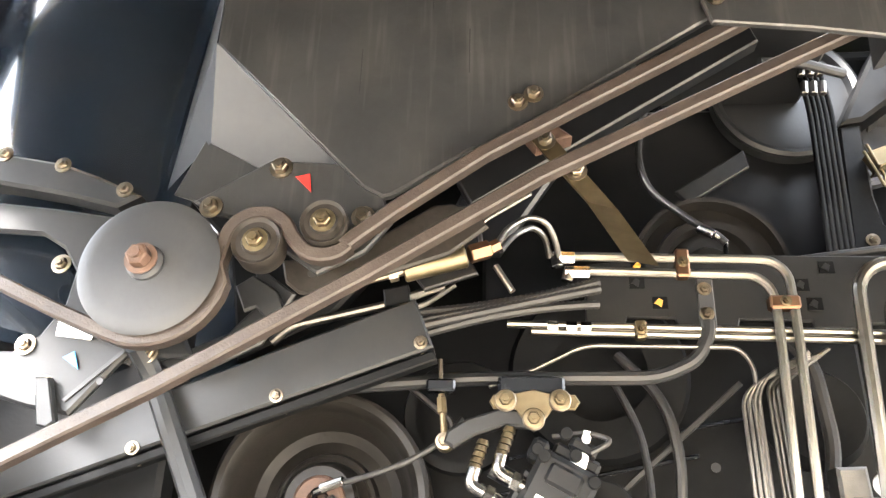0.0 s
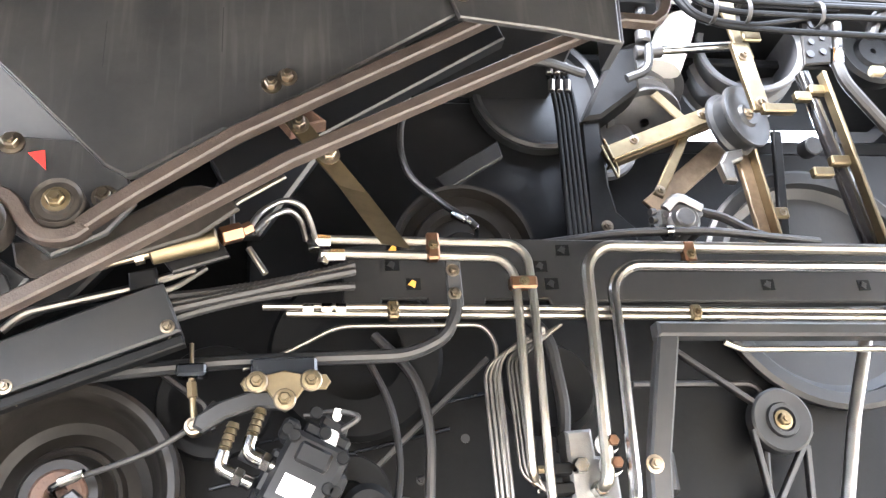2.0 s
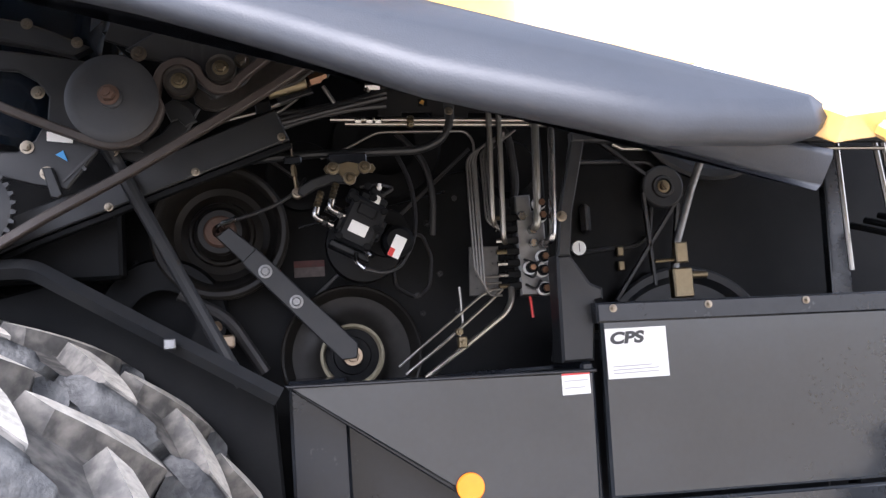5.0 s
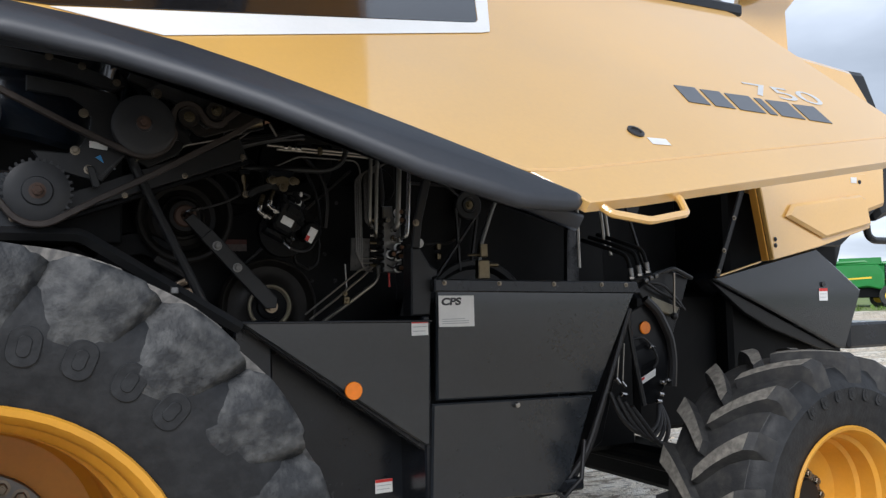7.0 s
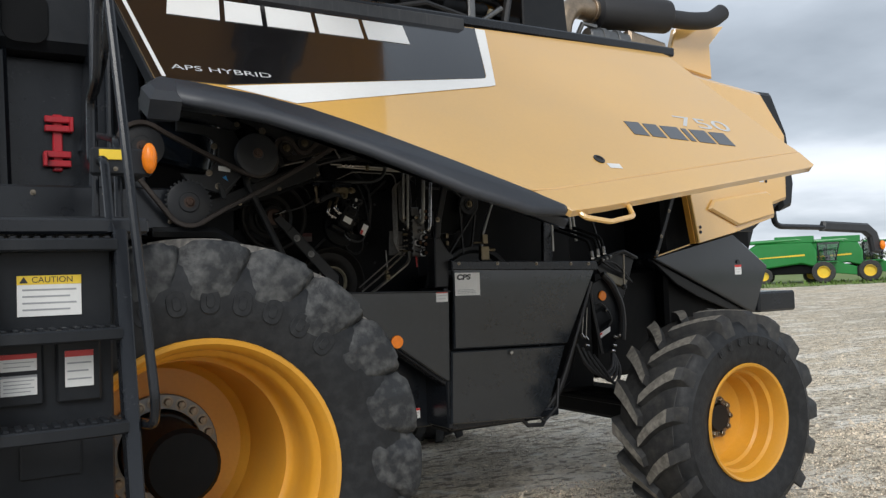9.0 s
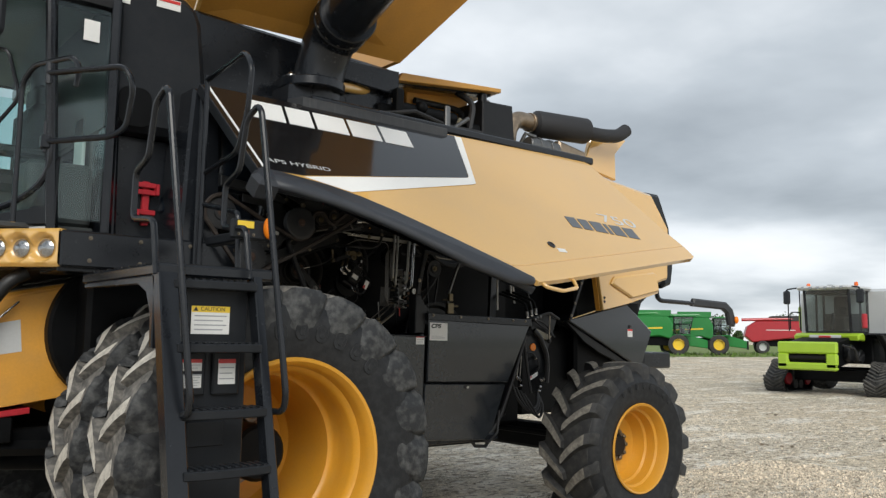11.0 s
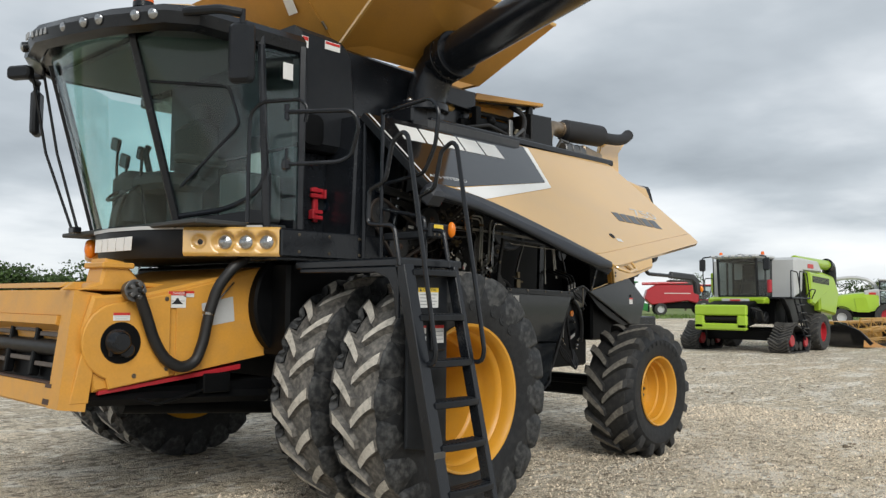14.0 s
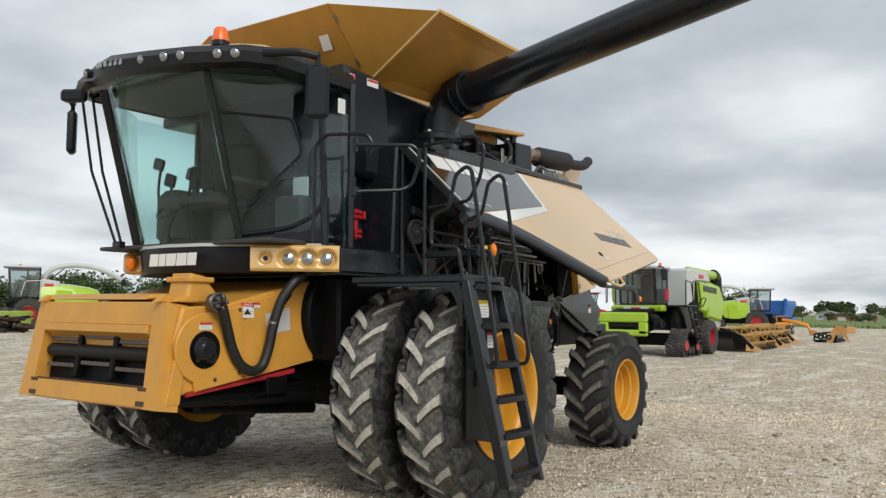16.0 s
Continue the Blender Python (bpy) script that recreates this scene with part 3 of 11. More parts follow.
def meadow_sheet():
    """Grass beyond the yard, a few millimetres above the gravel sheet."""
    random.seed(5)
    mb = MB()
    near = [(-300, 60), (-40, 60), (2, 62), (14, 58), (34, 52), (45, 38), (60, 35.5), (78, 34), (88, 24), (96, 14), (92, 6), (84, -4), (80, -40), (80, -300)]
    edge = []
    for (x0, y0), (x1, y1) in zip(near, near[1:]):
        n = max(1, min(14, int(math.hypot(x1 - x0, y1 - y0) / 2)))
        for i in range(n):
            edge.append((x0 + (x1 - x0) * i / n + random.uniform(-0.5, 0.5), y0 + (y1 - y0) * i / n + random.uniform(-0.5, 0.5)))
    edge.append(near[-1])
    rows = []
    for x, y in edge:
        a = math.atan2(max(y, 0.0), max(x, 1.0)) if x > 0 else math.pi / 2
        if y < 0:
            a = 0.0
        rows.append([(x + d * math.cos(a), y + d * math.sin(a)) for d in (0, 6, 15, 30, 60, 100, 250, 800)])
    k = 8
    mb.v = [(x, y, rise(y) + 0.012) for r in rows for x, y in r]
    mb.f = [(i * k + j, i * k + j + 1, (i + 1) * k + j + 1, (i + 1) * k + j) for i in range(len(rows) - 1) for j in range(k - 1)]
    solid("meadow", mb, MEADOW, "rough green grass beyond the gravel yard", "grass", kind="structure")
    # tufts along the edge of the grass
    mb = MB()
    for _ in range(5200):
        i = random.randrange(8, len(edge) - 3)
        x, y = edge[i]
        if x < 6 or y < 3:
            continue
        d = random.uniform(0.0, 14.0) ** 1.0
        r = math.hypot(x, y)
        px, py = x + d * x / r + random.uniform(-1.2, 1.2), y + d * y / r + random.uniform(-1.2, 1.2)
        h, a, w = random.uniform(0.12, 0.4), random.uniform(0, 6.28), random.uniform(0.05, 0.12)
        z = rise(py)
        mb.add([(px - w * math.cos(a), py - w * math.sin(a), z), (px + w * math.cos(a), py + w * math.sin(a), z), (px + random.uniform(-0.15, 0.15), py + random.uniform(-0.15, 0.15), z + h)], [(0, 1, 2)])
    solid("grass_tufts", mb, GRASSM, "rough grass tufts at the yard's edge", "grass", kind="stuff")


def loose_stones():
    """Single stones lying on the gravel along the walk and round the machine."""
    random.seed(11)
    mb = MB()
    for k in range(72000):
        u = random.random()
        if u < 0.78:
            x, y = random.uniform(-6.8, 8.0), random.uniform(-3.6, 2.4)
        elif u < 0.92:
            x, y = random.uniform(-9.0, 14.0), random.uniform(-3.0, 7.0)
        else:
            x, y = random.uniform(2.0, 22.0), random.uniform(-3.0, 12.0)
        r = random.uniform(0.007, 0.016) * (1.8 if random.random() < 0.08 else 1.0)
        if x > 6:
            r *= 1.5
        a, s = random.uniform(0, 6.28), random.uniform(0.6, 1.0)
        c1, s1 = math.cos(a) * r, math.sin(a) * r
        h = r * random.uniform(0.5, 0.9)
        mb.add([(x + c1, y + s1, -0.001), (x - s1 * s, y + c1 * s, -0.001), (x - c1, y - s1, -0.001), (x + s1 * s, y - c1 * s, -0.001), (x + c1 * 0.25, y + s1 * 0.2, h), (x - c1 * 0.4, y - s1 * 0.3, h * 0.9)],
               [(0, 1, 4), (1, 5, 4), (1, 2, 5), (2, 3, 5), (3, 4, 5), (3, 0, 4)])
    solid("loose_gravel", mb, STONE, "loose pale gravel stones on the yard", "gravel", kind="stuff", angle=20)
    # dark clods of earth dropped by the tyres
    mb = MB()
    for cx, cy, n in ((5.0, -0.7, 9), (9.5, 3.0, 5), (12.0, 2.2, 5), (3.2, -1.8, 4), (15.0, 6.0, 6), (-2.9, 3.0, 9)):
        for _ in range(n):
            x, y, r = cx + random.gauss(0, 0.16), cy + random.gauss(0, 0.12), random.uniform(0.012, 0.04)
            mb.ball((x, y, r * 0.3), r, 6, (random.uniform(0.8, 1.4), random.uniform(0.7, 1.2), 0.6))
    solid("earth_clods", mb, CLOD, "crumbled dark earth clods on the gravel", "dirt", kind="stuff")


ground_sheet()
meadow_sheet()
loose_stones()


BOLTS = {}


def bolts(parent, places, d=(0, -1, 0), r=0.012, h=0.009, material=None, fix=None):
    """Single hexagon bolts on washers, one object each."""
    material = material or BOLTM
    key = (r, h, material.name)
    if key not in BOLTS:
        BOLTS[key] = to_mesh("bolt", MB().hexbolt((0, 0, 0), (0, 0, 1), r, h), material)
    q = Vector(d).to_track_quat("Z", "Y").to_matrix().to_4x4()
    for k, p in enumerate(places):
        ob = part("bolt", BOLTS[key], None, parent, "", Matrix.Translation(p) @ q @ Matrix.Rotation(0.7 * k, 4, "Z"))
        if fix is not None:
            ob.matrix_parent_inverse = fix




# ---------------- the combine harvester ----------------
CY = 2.86  # the machine's centre line
combine = thing("combine_harvester", "yellow and black combine harvester with raised side hood", "combine", base=(0, CY, 0))
HOLD = Matrix.Translation((0, -CY, 0))


def cpart(name, mb, material, label="", at=None, angle=32, parent=None):
    ob = part(name, mb, material, parent or combine, label, None, angle)
    if parent is None:
        ob.matrix_parent_inverse = HOLD
    if at is not None:
        ob.matrix_basis = at
    return ob


# tyres and rims are modelled about a horizontal axle along y, outer face towards -y
def tyre_mesh(R, w, bead, lugs, lug_h, lug_w):
    mb = MB()
    h = w / 2
    prof = [(bead, -h * 0.80), (bead + 0.02, -h * 0.90), (bead + (R - bead) * 0.3, -h * 1.0), (bead + (R - bead) * 0.55, -h * 1.02),
            (R - 0.16, -h * 0.985), (R - 0.12, -h * 0.93), (R - 0.082, -h * 0.80), (R - 0.058, -h * 0.5), (R - 0.05, 0)]
    prof += [(r, -y) for r, y in prof[-2::-1]]
    mb.lathe(prof, AX, 72)
    return mb


LEAN = 1.25


def lug_mesh(R, w, lugs, lug_h, lug_w, top_face=None):
    """top_face: True for the worn faces of the lugs alone, False for their flanks, None for both."""
    mb = MB()
    h = w / 2
    pitch = 2 * math.pi / lugs
    for side in (-1, 1):
        for k in range(lugs):
            t0 = pitch * (k + (0.5 if side > 0 else 0))
            ring = []
            st = [(-0.02, 0.0), (0.10, 0.046), (0.22, 0.094), (0.35, 0.142), (0.50, 0.190), (0.66, 0.236), (0.82, 0.274), (0.93, 0.296), (0.965, 0.302), (0.978, 0.306)]
            for i, (s, shift) in enumerate(st):
                y = side * s * h
                th = t0 - shift * w * LEAN / R + 0.25 * w / R
                top = R - 0.012 * (s ** 2) if s < 0.9 else (R - 0.035 if s < 0.96 else (R - 0.075 if s < 0.97 else R - 0.14))
                base = R - lug_h - 0.05 * max(s, 0.3) if s < 0.9 else (R - 0.13 if s < 0.96 else (R - 0.16 if s < 0.97 else R - 0.175))
                hw = lug_w * (0.5 if i else 0.42) * (1 + 0.35 * s)
                # half widths measured along the rolling direction
                for r, q in ((base, -hw * 1.45), (top, -hw), (top, hw), (base, hw * 1.45)):
                    a = th + q / R * 1.2
                    ring.append((-r * math.sin(a), y, r * math.cos(a)))
            n = len(st)
            fs = [(i * 4 + j, i * 4 + (j + 1) % 4, (i + 1) * 4 + (j + 1) % 4, (i + 1) * 4 + j) for i in range(n - 1) for j in range(4)]
            if top_face is not None:
                fs = [f for f in fs if (f[0] % 4 == 1 and f[0] < (n - 4) * 4) == top_face]
            if not top_face:
                fs += [(3, 2, 1, 0), ((n - 1) * 4, (n - 1) * 4 + 1, (n - 1) * 4 + 2, (n - 1) * 4 + 3)]
            mb.add(ring, fs)
    return mb


AX = Matrix.Rotation(radians(-90), 4, "X")  # local z of a lathe along +y


def rim_mesh(prof):
    return MB().lathe(prof, AX, 64, closed=False)


FR, FW, RR, RW = 1.0, 0.53, 0.755, 0.60


def tread_mesh(R, w, lugs, lug_h, lug_w, band, face):
    """Dusty tread band and lug flanks with paler worn lug faces."""
    h = w / 2
    prof = [(R - 0.150, -h * 0.92), (R - 0.128, -h * 0.89), (R - 0.078, -h * 0.790), (R - 0.054, -h * 0.5), (R - 0.046, 0)]
    mb = MB().lathe(prof + [(r, -y) for r, y in prof[-2::-1]], AX, 72)
    fl = lug_mesh(R, w, lugs, lug_h, lug_w, False)
    mb.add(fl.v, fl.f)
    dark = len(mb.f)
    tp = lug_mesh(R, w, lugs, lug_h, lug_w, True)
    mb.add(tp.v, tp.f)
    me = bpy.data.meshes.new("tread")
    me.from_pydata(mb.v, [], mb.f)
    me.materials.append(band)
    me.materials.append(face)
    me.polygons.foreach_set("material_index", [int(k >= dark) for k in range(len(me.polygons))])
    me.polygons.foreach_set("use_smooth", [True] * len(me.polygons))
    me.set_sharp_from_angle(angle=radians(32))
    return me


def shoulder_mesh(R, w, lugs, side):
    """One shoulder of the tyre: lug ends that flare from the tread bars and melt into the sidewall."""
    h = w / 2
    # across the tyre, radius, depth of the notch between lug ends, half width of the lug end
    path = [(0.84, R - 0.012, 0.060, 0.040), (0.90, R - 0.013, 0.060, 0.050), (0.950, R - 0.014, 0.056, 0.092), (0.992, R - 0.030, 0.048, 0.118), (1.016, R - 0.062, 0.042, 0.128),
            (1.030, R - 0.105, 0.036, 0.130), (1.036, R - 0.150, 0.028, 0.122), (1.033, R - 0.195, 0.018, 0.106), (1.024, R - 0.235, 0.008, 0.080), (0.995, R - 0.285, 0.002, 0.05)]
    pitch = 2 * math.pi / lugs
    steps = 26
    pts, lift = [], []
    for i, (s_, r, dep, half) in enumerate(path):
        a, b = path[max(i - 1, 0)], path[min(i + 1, len(path) - 1)]
        ty, tr = (b[0] - a[0]) * h, b[1] - a[1]
        ln = math.hypot(ty, tr)
        ny, nr = -tr / ln, ty / ln
        th = (0.5 * pitch if side > 0 else 0) - 0.290 * w * LEAN / R + 0.25 * w / R - (s_ - 0.9) * 0.22 * w / R + max(0.0, R - 0.04 - r) * 0.30
        for k in range(lugs):
            wob = 0.004 * math.sin(k * 2.4 + i * 0.7)
            for j in range(steps):
                u = (j / steps - 0.5) * pitch * R
                # steep leading flank, long trailing flank
                over = -u - half if u < 0 else (u - half) * 0.62
                f = min(max(over / (0.034 + 0.012 * i), 0.0), 1.0)
                f = f * f * (3 - 2 * f)
                if i > 2:
                    # past the shoulder each lug end slopes back from a steep step
                    saw = (max(0.0, u - 0.045) / 0.112) ** 1.25 * 0.9 if u > -0.122 else 0.9 * min(1.0, (-0.122 - u) / 0.035) ** 1.5
                    f += (saw - f) * min(1.0, (i - 2) / 2)
                d = dep * f + 0.006 * (u / 0.157) ** 2 + wob * 0.5
                an = th + k * pitch + u / R
                y, rr = s_ * h - ny * d, r - nr * d
                pts.append((-rr * math.sin(an), side * y, rr * math.cos(an)))
                lift.append(f)
    n, m = len(path), lugs * steps
    fs = [(i * m + j, i * m + (j + 1) % m, (i + 1) * m + (j + 1) % m, (i + 1) * m + j) for i in range(n - 1) for j in range(m)]
    me = bpy.data.meshes.new("shoulder")
    me.from_pydata(pts, [], fs)
    me.materials.append(PADM)
    me.materials.append(TREAD_PALE)
    me.polygons.foreach_set("material_index", [int(f[0] // m < 1 and lift[f[0]] < 0.25 and lift[f[1]] < 0.25) for f in fs])
    me.polygons.foreach_set("use_smooth", [True] * len(fs))
    me.set_sharp_from_angle(angle=radians(60))
    return me


F_SHOULDERS = [shoulder_mesh(FR, FW, 20, side) for side in (-1, 1)]
F_TYRE = to_mesh("tyre", tyre_mesh(FR, FW, 0.545, 20, 0.048, 0.056), RUBBER)
F_LUGS = tread_mesh(FR, FW, 20, 0.050, 0.056, TREAD_PALE, LUG_PALE)
R_TYRE = to_mesh("tyre", tyre_mesh(RR, RW, 0.365, 17, 0.045, 0.058), RUBBER)
R_LUGS = tread_mesh(RR, RW, 17, 0.048, 0.058, TREADM, LUG)
F_RIM = to_mesh("rim", rim_mesh([(0.548, -0.215), (0.572, -0.235), (0.585, -0.25), (0.580, -0.262), (0.562, -0.258), (0.545, -0.235), (0.535, -0.20), (0.530, -0.15), (0.510, -0.13), (0.500, -0.10), (0.500, 0.0),
                                (0.500, 0.10), (0.488, 0.12), (0.470, 0.13), (0.462, 0.20), (0.455, 0.40), (0.44, 0.58), (0.40, 0.62), (0.25, 0.63), (0.02, 0.63)]), RIM_YEL)
F_RIM_IN = to_mesh("rim", rim_mesh([(0.548, -0.215), (0.585, -0.25), (0.562, -0.258), (0.535, -0.20), (0.50, -0.1), (0.50, 0.18), (0.535, 0.22), (0.58, 0.25)]), RIM_YEL)
R_RIM = to_mesh("rim", rim_mesh([(0.365, -0.235), (0.385, -0.265), (0.395, -0.28), (0.388, -0.292), (0.372, -0.285), (0.355, -0.25), (0.345, -0.20), (0.325, -0.185), (0.318, -0.10), (0.300, -0.085),
                                (0.288, -0.02), (0.27, 0.02), (0.20, 0.03), (0.02, 0.03)]), RIM_YEL)


MARK = {}


def side_marks(t, large):
    """Raised maker's marks on the sidewall, as plain rounded blocks."""
    R, y, n = (0.735, -FW * 0.505, 8) if large else (0.55, -RW * 0.508, 8)
    if large not in MARK:
        mb = MB()
        s_ = 1.0 if large else 0.6
        outer, inner = round_rect(0.080 * s_, 0.105 * s_, 0.036 * s_, 5), round_rect(0.034 * s_, 0.056 * s_, 0.016 * s_, 5)
        mb.prism(outer, -0.005, 0.001, 0.002, AX)
        mb.prism(inner, -0.0085, -0.004, 0.002, AX)
        MARK[large] = to_mesh("sidewall_mark", mb, RUBBER)
    for k in range(n):
        a = radians(44 - 10.5 * k)
        part("sidewall_mark", MARK[large], None, t, "", Matrix.Translation((-R * math.sin(-a), y, R * math.cos(a))) @ Matrix.Rotation(a, 4, "Y"))


def wheel(name, x, y, z, tyre, lugs, rim, flip, hub, label):
    """hub: radius, depth of the disc, number of bolts."""
    m = Matrix.Translation((x, y, z)) @ (Matrix.Rotation(math.pi, 4, "Z") @ Matrix.Scale(-1, 4, (1, 0, 0)) if flip else Matrix.Identity(4))
    t = part("wheel", tyre, None, combine, label)
    t.name = name
    t.matrix_parent_inverse = HOLD
    t.matrix_basis = m
    part("tread", lugs, None, t, "dusty tread with pale worn lugs")
    if tyre is F_TYRE:
        for me in F_SHOULDERS:
            part("shoulder", me, None, t, "scalloped dust-filmed lug ends melting into the sidewall")
    if hub:
        side_marks(t, tyre is F_TYRE)
    part("rim", rim, None, t, "yellow painted steel rim")
    if hub:
        r, d, n = hub
        mb = MB()
        mb.ring((0, d - 0.022, 0), (0, d + 0.02, 0), r * 0.74, r, 48)
        part("hub_ring", mb, ALU, t, "dull steel hub ring")
        mb = MB()
        mb.cyl((0, d + 0.02, 0), (0, d - 0.05, 0), r * 0.735, r * 0.70, 40, 0.01)
        part("hub_cap", mb, DARKGREY, t, "black hub cap")
        bolt = None
        for k in range(n):
            a = 2 * math.pi * k / n
            if bolt is None:
                bolt = to_mesh("wheel_bolt", MB().hexbolt((0, 0, 0), (0, -1, 0), 0.019, 0.024), BOLTM)
            part("wheel_bolt", bolt, None, t, "", Matrix.Translation((r * 0.87 * math.cos(a), d - 0.022, r * 0.86 * math.sin(a))))
    return t


FX, FZ = -1.025, 0.984
wheel("front_wheel", FX, 0.415, FZ, F_TYRE, F_LUGS, F_RIM, False, (0.275, 0.62, 22), "large dusty dual front wheel with yellow rim")
wheel("front_wheel", FX, 1.155, FZ, F_TYRE, F_LUGS, F_RIM_IN, False, None, "large dusty inner dual front wheel")
wheel("front_wheel", FX, 2 * CY - 1.155, FZ, F_TYRE, F_LUGS, F_RIM_IN, True, None, "large dusty inner dual front wheel")
wheel("front_wheel", FX, 2 * CY - 0.415, FZ, F_TYRE, F_LUGS, F_RIM, True, None, "large dusty dual front wheel with yellow rim")
wheel("rear_wheel", 2.69, 0.835, 0.742, R_TYRE, R_LUGS, R_RIM, False, (0.14, 0.02, 10), "dusty rear steering wheel with yellow rim")
wheel("rear_wheel", 2.69, 2 * CY - 0.835, 0.742, R_TYRE, R_LUGS, R_RIM, True, None, "dusty rear steering wheel with yellow rim")

mb = MB()
mb.cyl((FX, 0.55, FZ), (FX, 2 * CY - 0.55, FZ), 0.17, n=24, c=0.02)
mb.box(FX - 0.28, FX + 0.28, 1.5, 2 * CY - 1.5, FZ - 0.2, FZ + 0.3, 0.03)
cpart("front_axle", mb, SHADEBLACK, "black front drive axle")
mb = MB()
mb.box(2.57, 2.81, 1.1, 2 * CY - 1.1, 0.62, 0.86, 0.03)
mb.cyl((2.69, 0.86, 0.742), (2.69, 1.25, 0.742), 0.12, n=20, c=0.02)
mb.cyl((2.69, 2 * CY - 0.86, 0.742), (2.69, 2 * CY - 1.25, 0.742), 0.12, n=20, c=0.02)
mb.tube([(2.45, 1.2, 0.80), (2.45, 4.5, 0.80)], 0.03)
cpart("rear_axle", mb, SHADEBLACK, "black steering axle")

# ---- raised side hood: a sheet leaning out from its hinge; local x along the machine, y up the slope ----
SL = 1.032
_up = Vector((0, SL, 1)).normalized()
_out = Vector((0, -1, SL)).normalized()
HOOD = Matrix(((1, 0, 0, 0), (0, _up.y, _out.y, 0.453), (0, _up.z, _out.z, 2.62), (0, 0, 0, 1)))
KS = math.sqrt(1 + SL * SL)


def hs(x, z):
    return (x, (z - 2.62) * KS)


def hood_sheet(mb, poly, a, b, c=0.003):
    return mb.prism([hs(*p) for p in poly], a, b, c, HOOD)


lip_top = [(0.70, 2.084), (0.46, 2.205), (0.22, 2.318), (-0.02, 2.425), (-0.23, 2.515), (-0.43, 2.588), (-0.66, 2.645), (-0.90, 2.684), (-1.115, 2.708)]
mb = MB()
hood_sheet(mb, [(-1.215, 3.376), (2.80, 3.455), (2.86, 3.43), (2.90, 3.28), (2.99, 2.95), (3.08, 2.66), (3.13, 2.565), (0.70, 2.205), (0.55, 2.195)] + lip_top[2:], -0.035, 0.0, 0.006)
hood = cpart("side_hood", mb, YELLOW, "raised yellow sheet-metal side hood")
mb = MB()
hood_sheet(mb, [(0.70, 2.2025), (3.135, 2.5625), (3.14, 2.46), (3.09, 2.44), (0.95, 2.115), (0.70, 2.084), (0.555, 2.1905)], -0.045, -0.001, 0.003)
part("lower_edge", mb, YELLOW, hood, "folded yellow lower edge")
mb = MB()
hood_sheet(mb, [(x, z + 0.020) for x, z in lip_top] + [(-1.115, 2.613), (-0.90, 2.585), (-0.66, 2.535), (-0.43, 2.462), (-0.23, 2.385), (-0.02, 2.285), (0.17, 2.185), (0.36, 2.120), (0.455, 2.085), (0.60, 2.078), (0.66, 2.080)], -0.055, 0.014, 0.026)
hood_sheet(mb, [(x, z - 0.004) for x, z in lip_top] + [(-1.10, 2.668), (-0.66, 2.622), (-0.23, 2.498), (0.22, 2.300), (0.46, 2.186), (0.62, 2.112)], -0.115, -0.050, 0.012)
part("edge_lip", mb, LIPM, hood, "thick black plastic edge lip", None, 80)
mb = MB()
hood_sheet(mb, [(-1.115, 2.72), (-1.0, 2.71), (-1.02, 2.597), (-1.155, 2.60), (-1.18, 2.662)], -0.14, 0.018, 0.03)
part("lip_end", mb, LIPM, hood)
mb = MB()
hood_sheet(mb, [(-1.213, 3.37), (1.07, 3.405), (0.835, 2.965), (0.815, 2.945), (0.78, 2.937), (-0.80, 2.705), (-1.113, 2.71)], 0.002, 0.005, 0.001)
part("black_panel", mb, GLOSSBLK, hood, "glossy black panel")
mb = MB()
hood_sheet(mb, [(1.07, 3.405), (1.145, 3.40), (0.865, 2.915), (0.85, 2.892), (0.80, 2.877), (-0.484, 2.625), (-0.80, 2.695), (0.78, 2.934), (0.817, 2.943), (0.838, 2.965)], 0.0025, 0.0055, 0.001)
part("white_band", mb, WHITE, hood, "white band along the black panel")
mb = MB()
hood_sheet(mb, [(-1.178, 3.37), (-1.158, 3.37), (-1.062, 2.72), (-1.080, 2.72)], 0.0055, 0.0075, 0.0005)
part("white_edge", mb, WHITE, hood)
mb = MB()
hood_sheet(mb, [(-1.228, 3.37), (-1.214, 3.37), (-1.114, 2.70), (-1.128, 2.70)], -0.06, 0.006, 0.003)
part("front_trim", mb, PLASTIC, hood, "black front trim")
# unseen sheet added below the hood so less light bounces into the bay
mb = MB()
hood_sheet(mb, [(-1.17, 3.34), (2.76, 3.41), (2.84, 3.28), (3.02, 2.58), (0.62, 2.24), (0.22, 2.37), (-0.23, 2.56), (-0.66, 2.67), (-1.08, 2.71)], -0.06, -0.037, 0.006)
part("bounce_sheet", mb, BOUNCEBLK, hood, "unseen black sheet added under the hood to cut bounced light")
# ---- hinge rail and engine deck ----
mb = MB()
mb.box(-0.30, 2.95, 1.30, 1.37, 3.435, 3.505, 0.012)
cpart("hinge_rail", mb, BLACK, "black hood hinge rail")
# filler body; its near-black colour carries the shade inside the machine
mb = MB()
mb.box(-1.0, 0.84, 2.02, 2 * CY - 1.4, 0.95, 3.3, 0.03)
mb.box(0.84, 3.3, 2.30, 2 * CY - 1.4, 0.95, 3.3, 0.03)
cpart("body_core", mb, SHADEBLACK, "inner filler body of the machine, coloured dark for shade")
mb = MB()
mb.box(-1.0, 0.9, 1.42, 1.92, 3.28, 3.34, 0.01)
mb.box(0.9, 3.5, 2.25, 2 * CY - 1.4, 3.28, 3.36, 0.01)
cpart("engine_deck", mb, DARKGREY, "dark engine deck plate")
# far side skin
mb = MB()
mb.box(-1.0, 3.3, 2 * CY - 1.42, 2 * CY - 1.33, 0.9, 3.35, 0.02)
cpart("far_side_panel", mb, SHIELD, "charcoal side panel")

